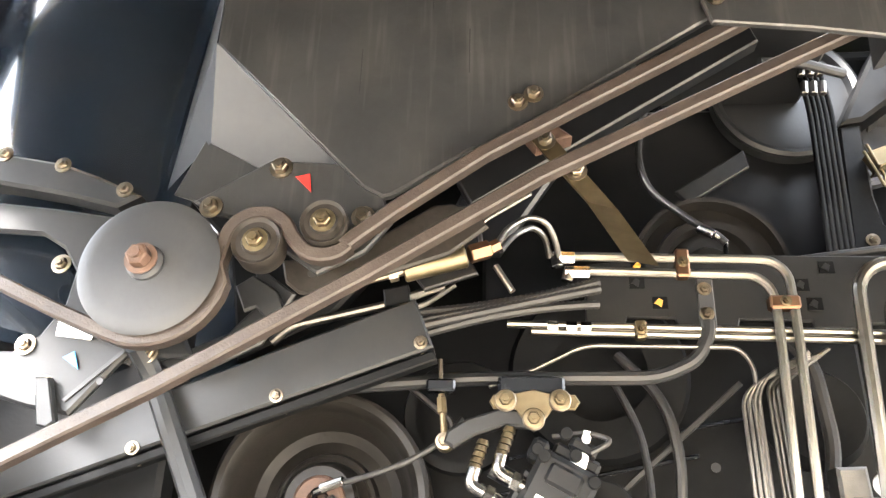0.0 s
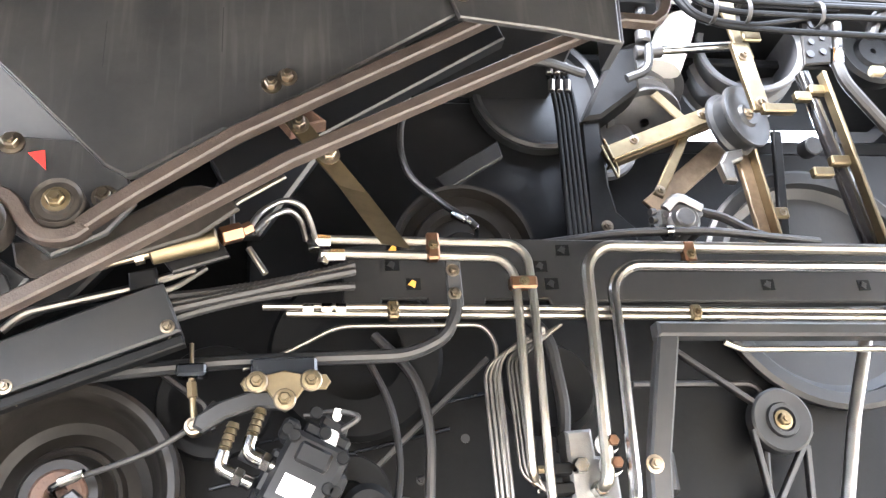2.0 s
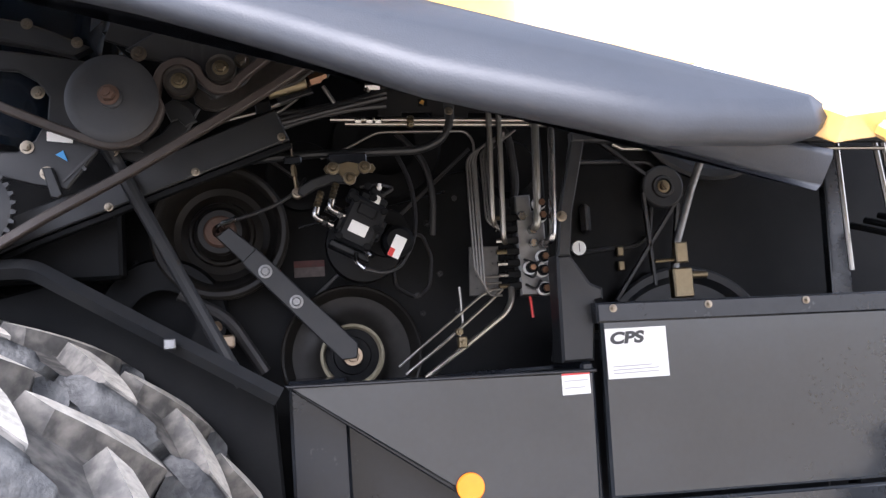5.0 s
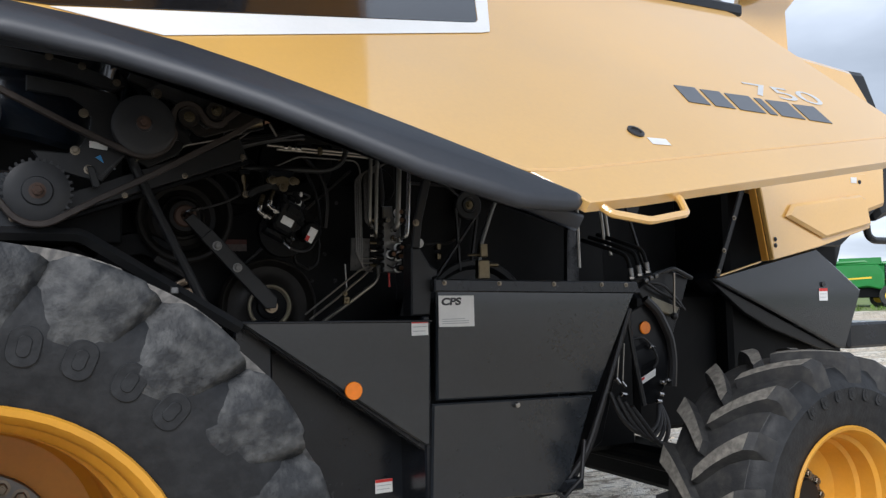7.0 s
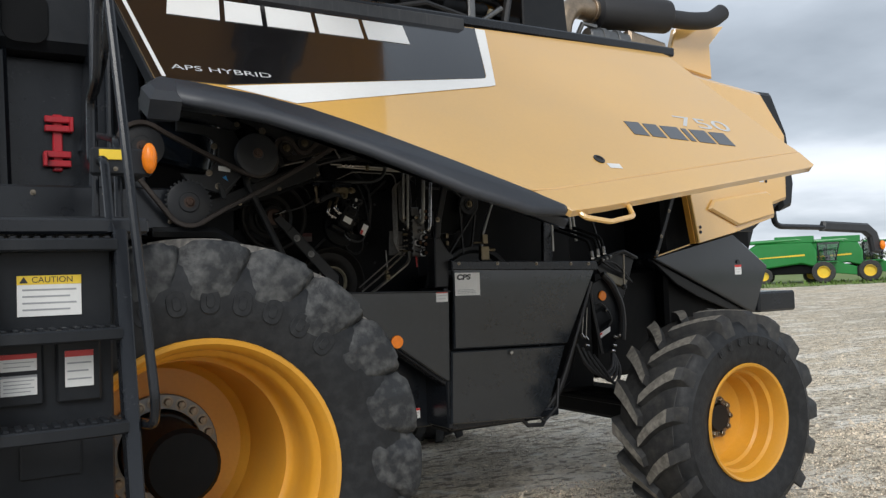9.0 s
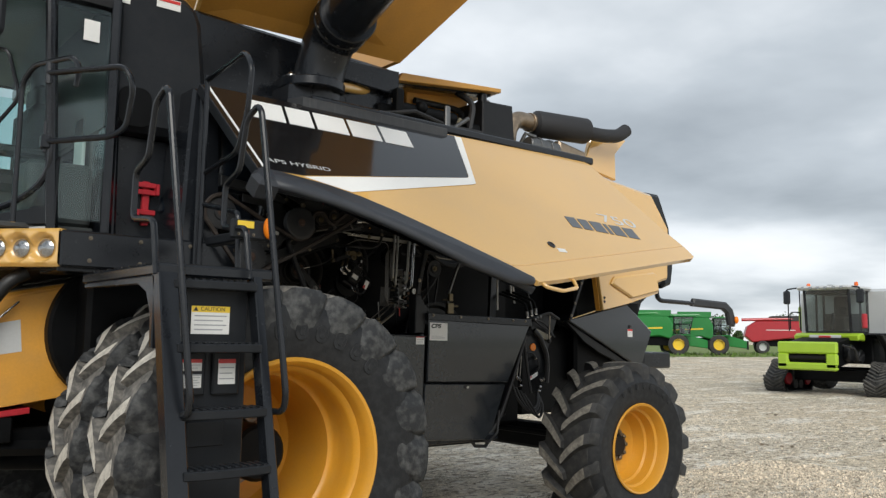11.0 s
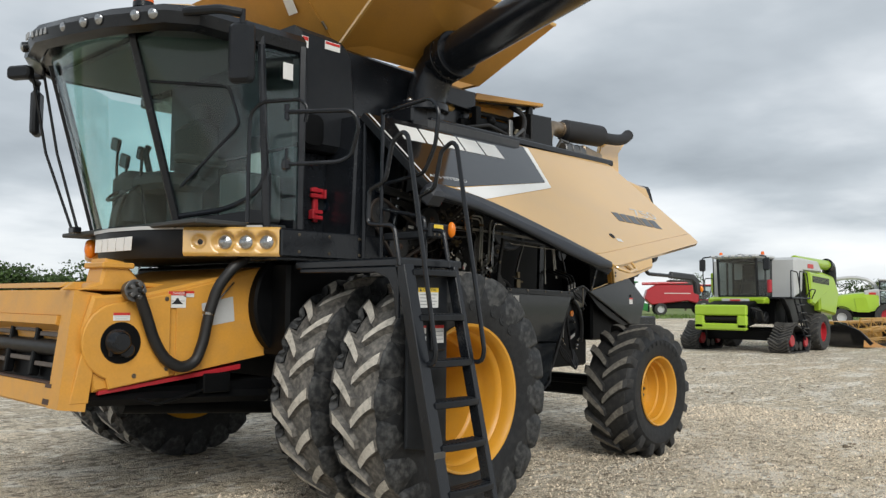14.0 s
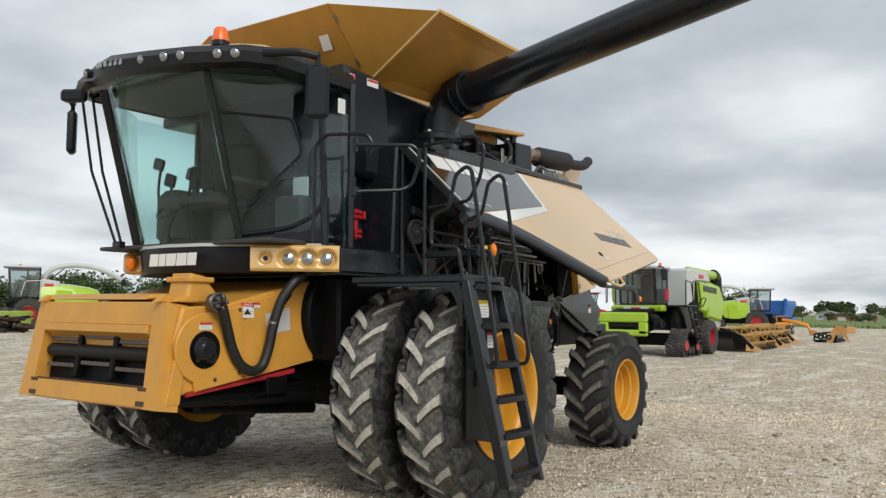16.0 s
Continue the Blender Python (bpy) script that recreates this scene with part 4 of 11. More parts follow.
# ---- grain tank, extension flaps and unloading auger ----
mb = MB()
mb.plate([(-1.10, 3.3), (0.9, 3.3), (0.75, 4.06), (-1.05, 4.12)], 1.78, 2 * CY - 1.78, 0.03)
cpart("grain_tank", mb, BLACK, "black grain tank walls")


def quad_sheet(mb, a, b, c, d, th=0.03):
    a, b, c, d = (Vector(p) for p in (a, b, c, d))
    n = (b - a).cross(d - a).normalized() * th / 2
    vs = [p + n for p in (a, b, c, d)] + [p - n for p in (a, b, c, d)]
    mb.add(vs, [(0, 1, 2, 3), (7, 6, 5, 4), (0, 4, 5, 1), (1, 5, 6, 2), (2, 6, 7, 3), (3, 7, 4, 0)])
    return mb


TA, TB = Vector((-1.22, 0.80, 4.62)), Vector((1.0, 0.80, 4.62))  # near flap top corners
LA, LB = Vector((-1.02, 1.86, 4.13)), Vector((0.70, 1.58, 4.06))  # near flap foot
TP = Vector((-1.56, 1.95, 4.83))
mir = lambda p: Vector((p[0], 2 * CY - p[1], p[2]))
cpart("side_flap", quad_sheet(MB(), LA, LB, TB, TA), TANK_YEL, "yellow grain tank side flap")
cpart("front_flap", quad_sheet(MB(), mir(LA), LA, TP, mir(TP)), TANK_YEL, "yellow grain tank front flap")
cpart("corner_flap", quad_sheet(MB(), LA, LA + Vector((0.01, -0.01, 0)), TA, TP), TANK_YEL, "yellow folded corner flap")
cpart("side_flap", quad_sheet(MB(), mir(LB), mir(LA), mir(TA), mir(TB)), TANK_YEL, "yellow grain tank side flap")
cpart("corner_flap", quad_sheet(MB(), mir(LA) + Vector((0.01, 0.01, 0)), mir(LA), mir(TP), mir(TA)), TANK_YEL, "yellow folded corner flap")
cpart("rear_flap", quad_sheet(MB(), LB, mir(LB), mir(TB), TB), TANK_YEL, "yellow grain tank rear flap")
for a, b in ((LA, TA), (TA, TB), (LA, TP)):
    if a is LA and b is TP:
        for t in (0.25, 0.80):
            c = a + (b - a) * t + Vector((-0.02, -0.02, 0))
            cpart("flap_hinge", MB().cyl(c - (b - a) * 0.05, c + (b - a) * 0.05, 0.014, n=10, c=0.003), BOLTM, "small steel flap hinge")
    else:
        cpart("flap_edge", MB().band([a, a + (b - a) * 0.5, b], 0.05, 0.035, side=(0, 1, 0.4)), YELLOW, "bright folded flap edge")
c = LA + (TP - LA) * 0.55 + (mir(TP) - TP) * 0.10 + Vector((-0.03, 0.0, 0.0))
cpart("flap_sticker", quad_sheet(MB(), c + Vector((0.03, 0, -0.07)), c + Vector((0.03, 0.13, -0.07)), c + Vector((-0.05, 0.13, 0.07)), c + Vector((-0.05, 0, 0.07)), 0.004), STICKER, "white warning sticker on the flap")
AUG0, AUG1 = Vector((-0.05, 1.35, 4.13)), Vector((-1.62, -5.2, 4.755))
mb = MB()
mb.cyl(AUG0, AUG1, 0.19, 0.185, n=36, c=0.01)
mb.cyl(AUG0 + (AUG1 - AUG0) * 0.012, AUG0 + (AUG1 - AUG0) * 0.03, 0.235, n=36, c=0.008)
mb.cyl(AUG0 + (AUG1 - AUG0) * -0.01, AUG0 + (AUG1 - AUG0) * 0.01, 0.235, n=36, c=0.008)
auger = cpart("unloading_auger", mb, BLACK, "long black unloading auger tube")
mb = MB()
mb.tube([(-0.10, 1.62, 3.45), (-0.08, 1.60, 3.80), (-0.05, 1.50, 4.05), (-0.06, 1.30, 4.12)], 0.205, n=28, bend=0.3)
cpart("auger_elbow", mb, BLACK, "black auger elbow")

# ---- cab ----
def cab_half(z):
    f = -0.44 * (z - 2.35) / 1.5
    return [(-1.72, 1.45), (-2.04 + 0.2 * f, 1.47), (-2.475 + f, 2.105), (-2.64 + f, 2.42), (-2.70 + f, CY)]


def cab_ring(z):
    h = cab_half(z)
    return h + [(x, 2 * CY - y) for x, y in h[-2::-1]]


def loft(mb, rings, cap=True, closed=True):
    n = len(rings[0])
    o = [p for r in rings for p in r]
    fs = [(k * n + i, k * n + (i + 1) % n, (k + 1) * n + (i + 1) % n, (k + 1) * n + i) for k in range(len(rings) - 1) for i in range(n if closed else n - 1)]
    if cap:
        fs += [tuple(range(n - 1, -1, -1)), tuple(range((len(rings) - 1) * n, len(rings) * n))]
    return mb.add(o, fs)


def ring3(z, grow=0.0, zz=None):
    """The cab's plan at z, grown outwards, laid at height zz."""
    return [(-2.1 + (x + 2.1) * (1 + grow), CY + (y - CY) * (1 + grow), z if zz is None else zz) for x, y in cab_ring(z)]


cab = cpart("cab", loft(MB(), [ring3(2.2, -0.03, 2.08), ring3(2.2, 0.0, 2.11), ring3(2.3, 0.005, 2.31), ring3(2.33, -0.015, 2.335)]), PLASTIC, "black cab base")
mb = MB()
strip = ring3(2.33, 0.012, 2.345)[1:-1]
mb.add(strip + [(x, y, z - 0.03) for x, y, z in strip], [(i, i + 1, i + 8, i + 7) for i in range(6)])
part("chrome_strip", mb, LIGHTGREY, cab, "grey strip under the windscreen")


def pane(mb, pts, th=0.008):
    """A sheet of glass over corner points in order (a strip of quads: lower and upper rows)."""
    lo, up = pts
    n = len(lo)
    vs = list(lo) + list(up)
    fs = [(i, i + 1, n + i + 1, n + i) for i in range(n - 1)]
    c = Vector((-2.1, CY, 0))
    back = []
    for p in vs:
        d = Vector((p[0], p[1], 0)) - c
        d.normalize()
        back.append(Vector(p) - d * th)
    m = len(vs)
    f2 = [tuple(i + m for i in f[::-1]) for f in fs]
    rim = list(range(n)) + list(range(2 * n - 1, n - 1, -1))
    side = [(rim[k], rim[(k + 1) % len(rim)], rim[(k + 1) % len(rim)] + m, rim[k] + m) for k in range(len(rim))]
    return mb.add(vs + back, fs + f2 + side)


def cab_pts(z, idx, push=0.0):
    r = ring3(z, push)
    return [r[i] for i in idx]


# windscreen follows the curved plan between the two front pillars
def front_row(z, n=10):
    r = cab_ring(z)
    a = [Vector(r[i]) for i in (2, 3, 4, 5, 6)]
    out = []
    for k in range(n + 1):
        t = k / n * 4
        i = min(int(t), 3)
        p0, p1, p2, p3 = a[max(i - 1, 0)], a[i], a[i + 1], a[min(i + 2, 4)]
        u = t - i
        p = 0.5 * ((2 * p1) + (p2 - p0) * u + (2 * p0 - 5 * p1 + 4 * p2 - p3) * u * u + (3 * p1 - p0 - 3 * p2 + p3) * u ** 3)
        out.append((p.x, p.y, z))
    return out


ws = part("windscreen", pane(MB(), (front_row(2.36), front_row(3.84))), GLASS, cab, "large tinted windscreen reflecting the sky")
ws.visible_shadow = False
for nm, idx, zt in (("door_glass", (1, 2), 3.84), ("side_glass", (0, 1), 3.80), ("door_glass", (6, 7), 3.84)):
    g = part(nm, pane(MB(), (cab_pts(2.40, idx), cab_pts(zt, idx))), GLASS, cab, "tinted side glass")
    g.visible_shadow = False
FARY = 2 * CY - 1.45
g = part("side_glass", pane(MB(), ([(-2.04, FARY - 0.02, 2.40), (-1.28, FARY, 2.40)], [(-2.12, FARY - 0.02, 3.82), (-1.28, FARY, 3.82)])), GLASS, cab, "tinted side glass")
g.visible_shadow = False
part("pillar", MB().box(-1.31, -1.25, FARY - 0.03, FARY + 0.03, 2.1, 3.86, 0.01), BLACK, cab, "black cab pillar")
part("cab_sill", MB().box(-2.0, -1.25, FARY - 0.05, FARY + 0.02, 2.08, 2.42, 0.02), PLASTIC, cab, "black sill under the side glass")
part("roof_edge", MB().box(-1.74, -1.22, 3.60, FARY + 0.06, 3.80, 3.92, 0.02), BLACK, cab, "black roof edge")
for i in (2, 6, 1, 0):
    a, b = Vector(ring3(2.33)[i]), Vector(ring3(3.88)[i])
    mb = MB()
    mb.band([a + (b - a) * t for t in (0, 0.25, 0.5, 0.75, 1)], 0.105 if i in (2, 6) else 0.06, 0.06, side=(0.6, 0.8 if i < 4 else -0.8, 0))
    part("pillar", mb, BLACK, cab, "black cab pillar")
# door frame: lower sweep and dark rounded lower corner of the door
mb = MB()
a, b = Vector(ring3(2.36)[2]), Vector(ring3(2.36)[1])
mb.tube([a + Vector((-0.01, -0.02, 0.06)), a + (b - a) * 0.6 + Vector((-0.01, -0.02, 0.12)), b + Vector((-0.02, -0.02, 0.30)), b + Vector((-0.06, -0.02, 0.75)), b + Vector((-0.10, -0.02, 1.45))], 0.022, bend=0.25)
part("door_frame", mb, BLACK, cab, "rounded black door frame")
mb = MB()
mb.prism([(0, 0), (0.80, 0), (0.80, 0.42), (0.60, 0.10), (0.0, 0.03)], 0, 0.012, 0.003, Matrix.Translation(a + Vector((0, -0.012, 0))) @ (b - a).to_track_quat("X", "Z").to_matrix().to_4x4() @ Matrix.Rotation(radians(90), 4, "X"))
part("door_corner", mb, PLASTIC, cab)
# door grab bar seen through the glass line
mb = MB()
pa, pb = Vector(ring3(3.5)[2]), Vector(ring3(3.5)[1])
mb.tube([pa + (pb - pa) * 0.06 + Vector((-0.02, -0.03, -0.02)), pa + (pb - pa) * 0.72 + Vector((-0.02, -0.03, -0.04)), pa + (pb - pa) * 0.80 + Vector((0, -0.03, -0.35)), pa + (pb - pa) * 0.2 + Vector((0.13, -0.03, -0.85))], 0.013, bend=0.06)
part("door_bar", mb, BLACK, cab, "black door grab bar")

# roof: black visor round the front with lamps, yellow top skin
def roof_ring(grow, z, back=-1.70):
    h = [(back, 1.45 - grow), (-2.70, 1.45 - grow), (-2.92 - grow * 0.5, 1.60 - grow), (-3.15 - grow, 2.04), (-3.29 - grow, 2.48), (-3.38 - grow, CY)]
    pts = h + [(x, 2 * CY - y) for x, y in h[-2::-1]]
    return [(x, y, z + (0.08 if z < 3.9 and y > CY + 0.4 else 0.0)) for x, y in pts]


roof = part("roof", loft(MB(), [roof_ring(-0.13, 3.93), roof_ring(-0.12, 3.81), roof_ring(-0.10, 3.80), roof_ring(0.0, 3.83), roof_ring(0.02, 3.92), roof_ring(-0.03, 3.985), roof_ring(-0.10, 4.0)]), BLACK, cab, "black cab roof visor with work lamps")
mb = MB()
loft(mb, [roof_ring(-0.10, 3.99), roof_ring(-0.15, 4.03), roof_ring(-0.32, 4.06), roof_ring(-0.6, 4.075)])
part("roof_skin", mb, YELLOW, cab, "yellow roof skin")


def visor_lamp(p, d, r=0.052):
    mb = MB()
    d = Vector(d).normalized()
    p = Vector(p)
    mb.cyl(p - d * 0.03, p + d * 0.012, r, r * 0.98, 20, 0.004)
    lamp = part("visor_lamp", mb, BLACK, cab, "round work lamp in a black rim")
    mb = MB()
    mb.lathe([(r * 0.86, 0.0125), (r * 0.7, 0.020), (r * 0.4, 0.026), (1e-4, 0.028)], Matrix.Translation(p) @ d.to_track_quat("Z", "Y").to_matrix().to_4x4(), 20)
    part("lens", mb, LENS, lamp, "clear lamp lens")


for x, y, dx, dy in ((-3.31, 2.50, -1, -0.25), (-3.255, 2.26, -1, -0.32), (-3.205, 2.10, -0.95, -0.36), (-3.06, 1.80, -0.85, -0.5), (-2.985, 1.665, -0.8, -0.6), (-3.33, 3.30, -1, 0.2)):
    visor_lamp((x + 0.020, y, 3.90), (dx, dy, -0.22), 0.046)
for k in range(6):
    part("front_lettering_shape", MB().box(-3.412 + 0.012 * abs(k - 1), -3.402 + 0.012 * abs(k - 1), 2.97 - 0.056 * k, 3.010 - 0.056 * k, 3.875, 3.925, 0.002), GREYINK, cab, "pale grey lettering shape")
mb = MB()
mb.lathe([(0.075, 0), (0.075, 0.03), (0.066, 0.05), (0.062, 0.10), (0.045, 0.125), (1e-4, 0.13)], Matrix.Translation((-2.93, 1.90, 4.045)), 24)
part("beacon", mb, BEACON, cab, "orange beacon on the roof")
mb = MB()
mb.cyl((-2.93, 1.90, 4.0), (-2.93, 1.90, 4.05), 0.08, n=24, c=0.005)
part("beacon_base", mb, BLACK, cab)

# mirrors
for sgn, mx, my in ((1, -2.53, 1.125), (-1, -2.76, 2 * CY - 1.27)):
    mb = MB()
    mb.tube([(-2.80, 1.50 if sgn > 0 else 2 * CY - 1.5, 3.92), (mx - 0.12, my + 0.12 * sgn, 3.92), (mx, my, 3.89)], 0.035, n=10, bend=0.05)
    mb.tube([(mx, my, 3.92), (mx, my, 3.80)], 0.022, n=10)
    arm = part("mirror_arm", mb, PLASTIC, cab, "black mirror arm")
    mb = MB()
    m = Matrix.Translation((mx, my, 3.585)) @ Matrix.Rotation(radians(35 * sgn), 4, "Z")
    mb.prism(round_rect(0.46, 0.20, 0.05, 5), -0.045, 0.045, 0.03, m @ Matrix.Rotation(radians(90), 4, "Y"))
    part("mirror_head", mb, PLASTIC, arm, "black mirror head")
mb = MB()
mb.tube([(-2.97, 3.76, 3.86), (-2.80, 3.80, 3.1), (-2.63, 3.70, 2.40)], 0.014)
mb.tube([(-3.05, 3.80, 3.82), (-2.88, 3.86, 3.1), (-2.66, 3.74, 2.38)], 0.014)
mb.box(-2.68, -2.60, 3.66, 3.78, 2.35, 2.41, 0.01)
part("windscreen_rail", mb, BLACK, cab, "thin black rails beside the windscreen")
mb = MB()
mb.prism(round_rect(0.24, 0.12, 0.04), -0.05, 0.05, 0.02, Matrix.Translation((-3.18, 3.72, 3.78)) @ Matrix.Rotation(radians(-60), 4, "Z") @ Matrix.Rotation(radians(90), 4, "X"))
part("corner_lamp", mb, PLASTIC, cab, "black corner lamp housing")

# front lettering shapes on the cab base, and the yellow lamp panel
for k, w in enumerate((0.125, 0.095, 0.14, 0.14, 0.125)):
    y0 = 3.10 - sum((0.125, 0.095, 0.14, 0.14, 0.125)[:k]) - 0.014 * k
    mb = MB()
    mb.prism([(0, 0.0), (w, 0.0), (w + 0.012, 0.115), (0.012, 0.115)], 0, 0.006, 0.001,
             Matrix.Translation((-2.712, y0, 2.14)) @ Matrix.Rotation(radians(-90), 4, "Z") @ Matrix.Rotation(radians(90), 4, "X"))
    part("lettering_block", mb, WHITE, cab, "white lettering shape on the cab front")
LP0, LP1 = Vector((-2.525, 1.905, 2.085)), Vector((-2.025, 1.30, 2.085))
LM = Matrix.Translation(LP0) @ (LP1 - LP0).to_track_quat("X", "Z").to_matrix().to_4x4() @ Matrix.Rotation(radians(90), 4, "X")
W = (LP1 - LP0).length
LAMPS = ((0.13, 0.034), (0.33, 0.056), (0.50, 0.056), (0.67, 0.056))
mb = MB()
NU, NV = 72, 20
for j in range(NV + 1):
    for i in range(NU + 1):
        u, v = W * i / NU, 0.235 * j / NV
        z = 0.022 - 0.02 * max(0.0, abs(j / NV - 0.5) * 2 - 0.8) * 5
        for cu, r in LAMPS:
            d = math.hypot((u - cu) * 0.92, v - 0.115) / (r * 1.45)
            z -= 0.055 * max(0.0, min(1.0, (1.12 - d) * 3.2)) * (r / 0.056)
        mb.v.append(tuple(LM @ Vector((u, v, z))))
mb.f = [(j * (NU + 1) + i, j * (NU + 1) + i + 1, (j + 1) * (NU + 1) + i + 1, (j + 1) * (NU + 1) + i) for j in range(NV) for i in range(NU)]
mb.prism(round_rect(W - 0.004, 0.233, 0.02, 3, W / 2, 0.1175), -0.10, -0.04, 0.004, LM)
for u0, u1, v0, v1 in ((0, W, 0, 0.004), (0, W, 0.231, 0.235), (0, 0.004, 0, 0.235), (W - 0.004, W, 0, 0.235)):
    mb.box(u0, u1, v0, v1, -0.05, 0.002, 0.001, LM)
lamp_panel = part("headlamp_panel", mb, YELLOW, cab, "yellow panel with recessed round headlamps", angle=50)
for u, r in LAMPS:
    mb = MB()
    mb.lathe([(r, -0.030), (r, -0.022), (r * 0.75, -0.012), (1e-4, -0.006)], LM @ Matrix.Translation((u, 0.115, 0.0)), 24)
    part("lens", mb, LENS if r > 0.04 else INK, lamp_panel, "clear round headlamp lens" if r > 0.04 else "")
mb = MB()
mb.prism(round_rect(0.22, 0.22, 0.05, 4, 0, 0), -0.30, 0.03, 0.03, Matrix.Translation((-2.40, 2 * CY - 1.92, 2.2)) @ Matrix.Rotation(radians(-50), 4, "Z") @ Matrix.Rotation(radians(90), 4, "X"))
part("headlamp_panel", mb, YELLOW, cab, "yellow headlamp panel")
mb = MB()
mb.ball((-2.47, 2 * CY - 1.96, 2.21), 0.075, 14, (0.7, 0.9, 1.2))
part("indicator", mb, ORANGE, cab, "orange corner indicator")

# cab interior
mb = MB()
mb.box(-2.6, -1.75, 1.6, 2 * CY - 1.6, 2.33, 2.37, 0.01)
part("cab_floor", mb, CABTRIM, cab)
mb = MB()
mb.prism(round_rect(0.55, 0.55, 0.1), 2.72, 2.88, 0.05, Matrix.Translation((-2.12, CY + 0.05, 0)))
mb.prism(round_rect(0.56, 0.20, 0.08), 2.80, 3.42, 0.06, Matrix.Translation((-1.86, CY + 0.05, 0)) @ Matrix.Rotation(radians(90), 4, "Z"))
mb.prism(round_rect(0.28, 0.12, 0.05), 3.40, 3.60, 0.04, Matrix.Translation((-1.84, CY + 0.05, 0)) @ Matrix.Rotation(radians(90), 4, "Z"))
mb.cyl((-2.0, CY, 2.36), (-2.0, CY, 2.74), 0.16, n=16)
seat = part("operator_seat", mb, SEATM, cab, "dark fabric operator seat")
mb = MB()
mb.prism(round_rect(0.5, 0.16, 0.06), 2.95, 3.02, 0.02, Matrix.Translation((-2.05, CY - 0.36, 0)))
part("armrest", mb, CABTRIM, cab, "grey armrest")
mb = MB()
mb.prism(round_rect(0.42, 0.36, 0.06), 2.37, 2.80, 0.03, Matrix.Translation((-1.95, 1.85, 0)))
part("trainer_seat", mb, CABTRIM, cab, "grey folding trainer seat")
mb = MB()
mb.prism(round_rect(0.34, 0.44, 0.08), 2.37, 2.90, 0.05, Matrix.Translation((-1.92, 3.55, 0)))
part("side_console", mb, CABTRIM, cab)
mb = MB()
mb.lathe([(0.17 + 0.014 * math.cos(a), 0.014 * math.sin(a)) for a in [k * math.pi / 4 for k in range(8)]], Matrix.Translation((-2.46, CY + 0.25, 2.72)) @ Matrix.Rotation(radians(-35), 4, "Y"), 28, closed=True)
mb.tube([(-2.56, CY + 0.25, 2.36), (-2.53, CY + 0.25, 2.55), (-2.46, CY + 0.25, 2.71)], 0.04)
part("steering_wheel", mb, BLACK, cab, "black steering wheel and column")
for y0, z0, w, h in ((3.44, 3.20, 0.15, 0.12), (3.25, 3.02, 0.15, 0.13), (2.95, 3.06, 0.07, 0.12)):
    mo = part("monitor", MB().prism(round_rect(w, h, 0.02), -0.02, 0.02, 0.008, Matrix.Translation((-2.40, y0, z0)) @ Matrix.Rotation(radians(18), 4, "X") @ Matrix.Rotation(radians(90), 4, "Y") @ Matrix.Rotation(radians(90), 4, "Z")), BLACK, cab, "small black cab monitor")
    part("stalk", MB().tube([(-2.38, y0, z0 - 0.04), (-2.36, y0 + 0.06, z0 - 0.25), (-2.30, y0 + 0.05, 2.40)], 0.014, bend=0.08), BLACK, mo)
mb = MB()
mb.prism(round_rect(0.70, 0.34, 0.10), 2.37, 2.93, 0.08, Matrix.Translation((-2.10, 3.28, 0)))
part("arm_console", mb, SEATM, cab, "dark console beside the seat")
part("joystick", MB().tube([(-2.25, 3.05, 2.9), (-2.30, 3.05, 3.08), (-2.27, 3.05, 3.15)], 0.03, n=10, bend=0.03), BLACK, cab, "black joystick")
mb = MB()
mb.box(-2.75, -1.75, 1.62, 2 * CY - 1.62, 3.88, 3.925, 0.02)
part("headliner", mb, CABTRIM, cab)
mb = MB()
mb.plate([(-1.74, 2.75), (-1.74, 3.2), (-1.715, 3.2), (-1.715, 2.75)], 2.0, 2.2, 0.005)
part("paper_sheet", mb, STICKER, cab, "pale sheet behind the door glass")
mb = MB()
mb.plate([(-1.93, 3.57), (-1.83, 3.57), (-1.83, 3.71), (-1.93, 3.71)], 1.438, 1.441, 0.001)
part("sticker", mb, STICKER, cab, "white sticker on the side glass")
# ---- column behind the cab, walkway, ladder ----
mb = MB()
mb.plate([(-1.74, 3.05), (-1.02, 3.05), (-1.05, 3.45), (-1.10, 3.90), (-1.14, 4.0), (-1.22, 4.06), (-1.34, 4.08), (-1.74, 4.10)], 1.51, 3.68, 0.05)
column = cpart("tank_front", mb, PLASTIC, "smooth black cover behind the cab")
mb = MB()
mb.box(-1.70, -0.98, 1.69, 3.66, 2.05, 3.06, 0.02)
part("lower_wall", mb, BLACK, column, "black wall behind the cab")
mb = MB()
mb.plate([(-1.30, 2.08), (-0.99, 2.08), (-1.03, 3.05), (-1.048, 3.36), (-1.24, 3.36), (-1.26, 3.05)], 1.285, 1.70, 0.02)
mb.plate([(-1.72, 2.08), (-1.62, 2.08), (-1.64, 3.05), (-1.73, 3.05)], 1.52, 1.70, 0.02)
part("side_wall", mb, BLACK, column)
mb = MB()
mb.plate(round_rect(0.22, 0.27, 0.07, 5, -1.555, 3.21), 1.500, 1.5085, 0.002)
part("oval_recess", mb, SHADEBLACK, column, "dark oval recess")
for x, z, w, h in ((-1.36, 3.985, 0.17, 0.075), (-1.66, 3.96, 0.07, 0.10)):
    mb = MB()
    mb.box(x - w / 2, x + w / 2, 1.505, 1.509, z - h / 2, z + h / 2, 0.001)
    st = part("sticker", mb, STICKER, column, "white warning sticker with a red strip")
    mb = MB()
    mb.box(x - w / 2 + 0.005, x + w / 2 - 0.005, 1.502, 1.5045, z + h * 0.12, z + h / 2 - 0.006, 0.0005)
    part("red_strip", mb, REDINK, st)
mb = MB()
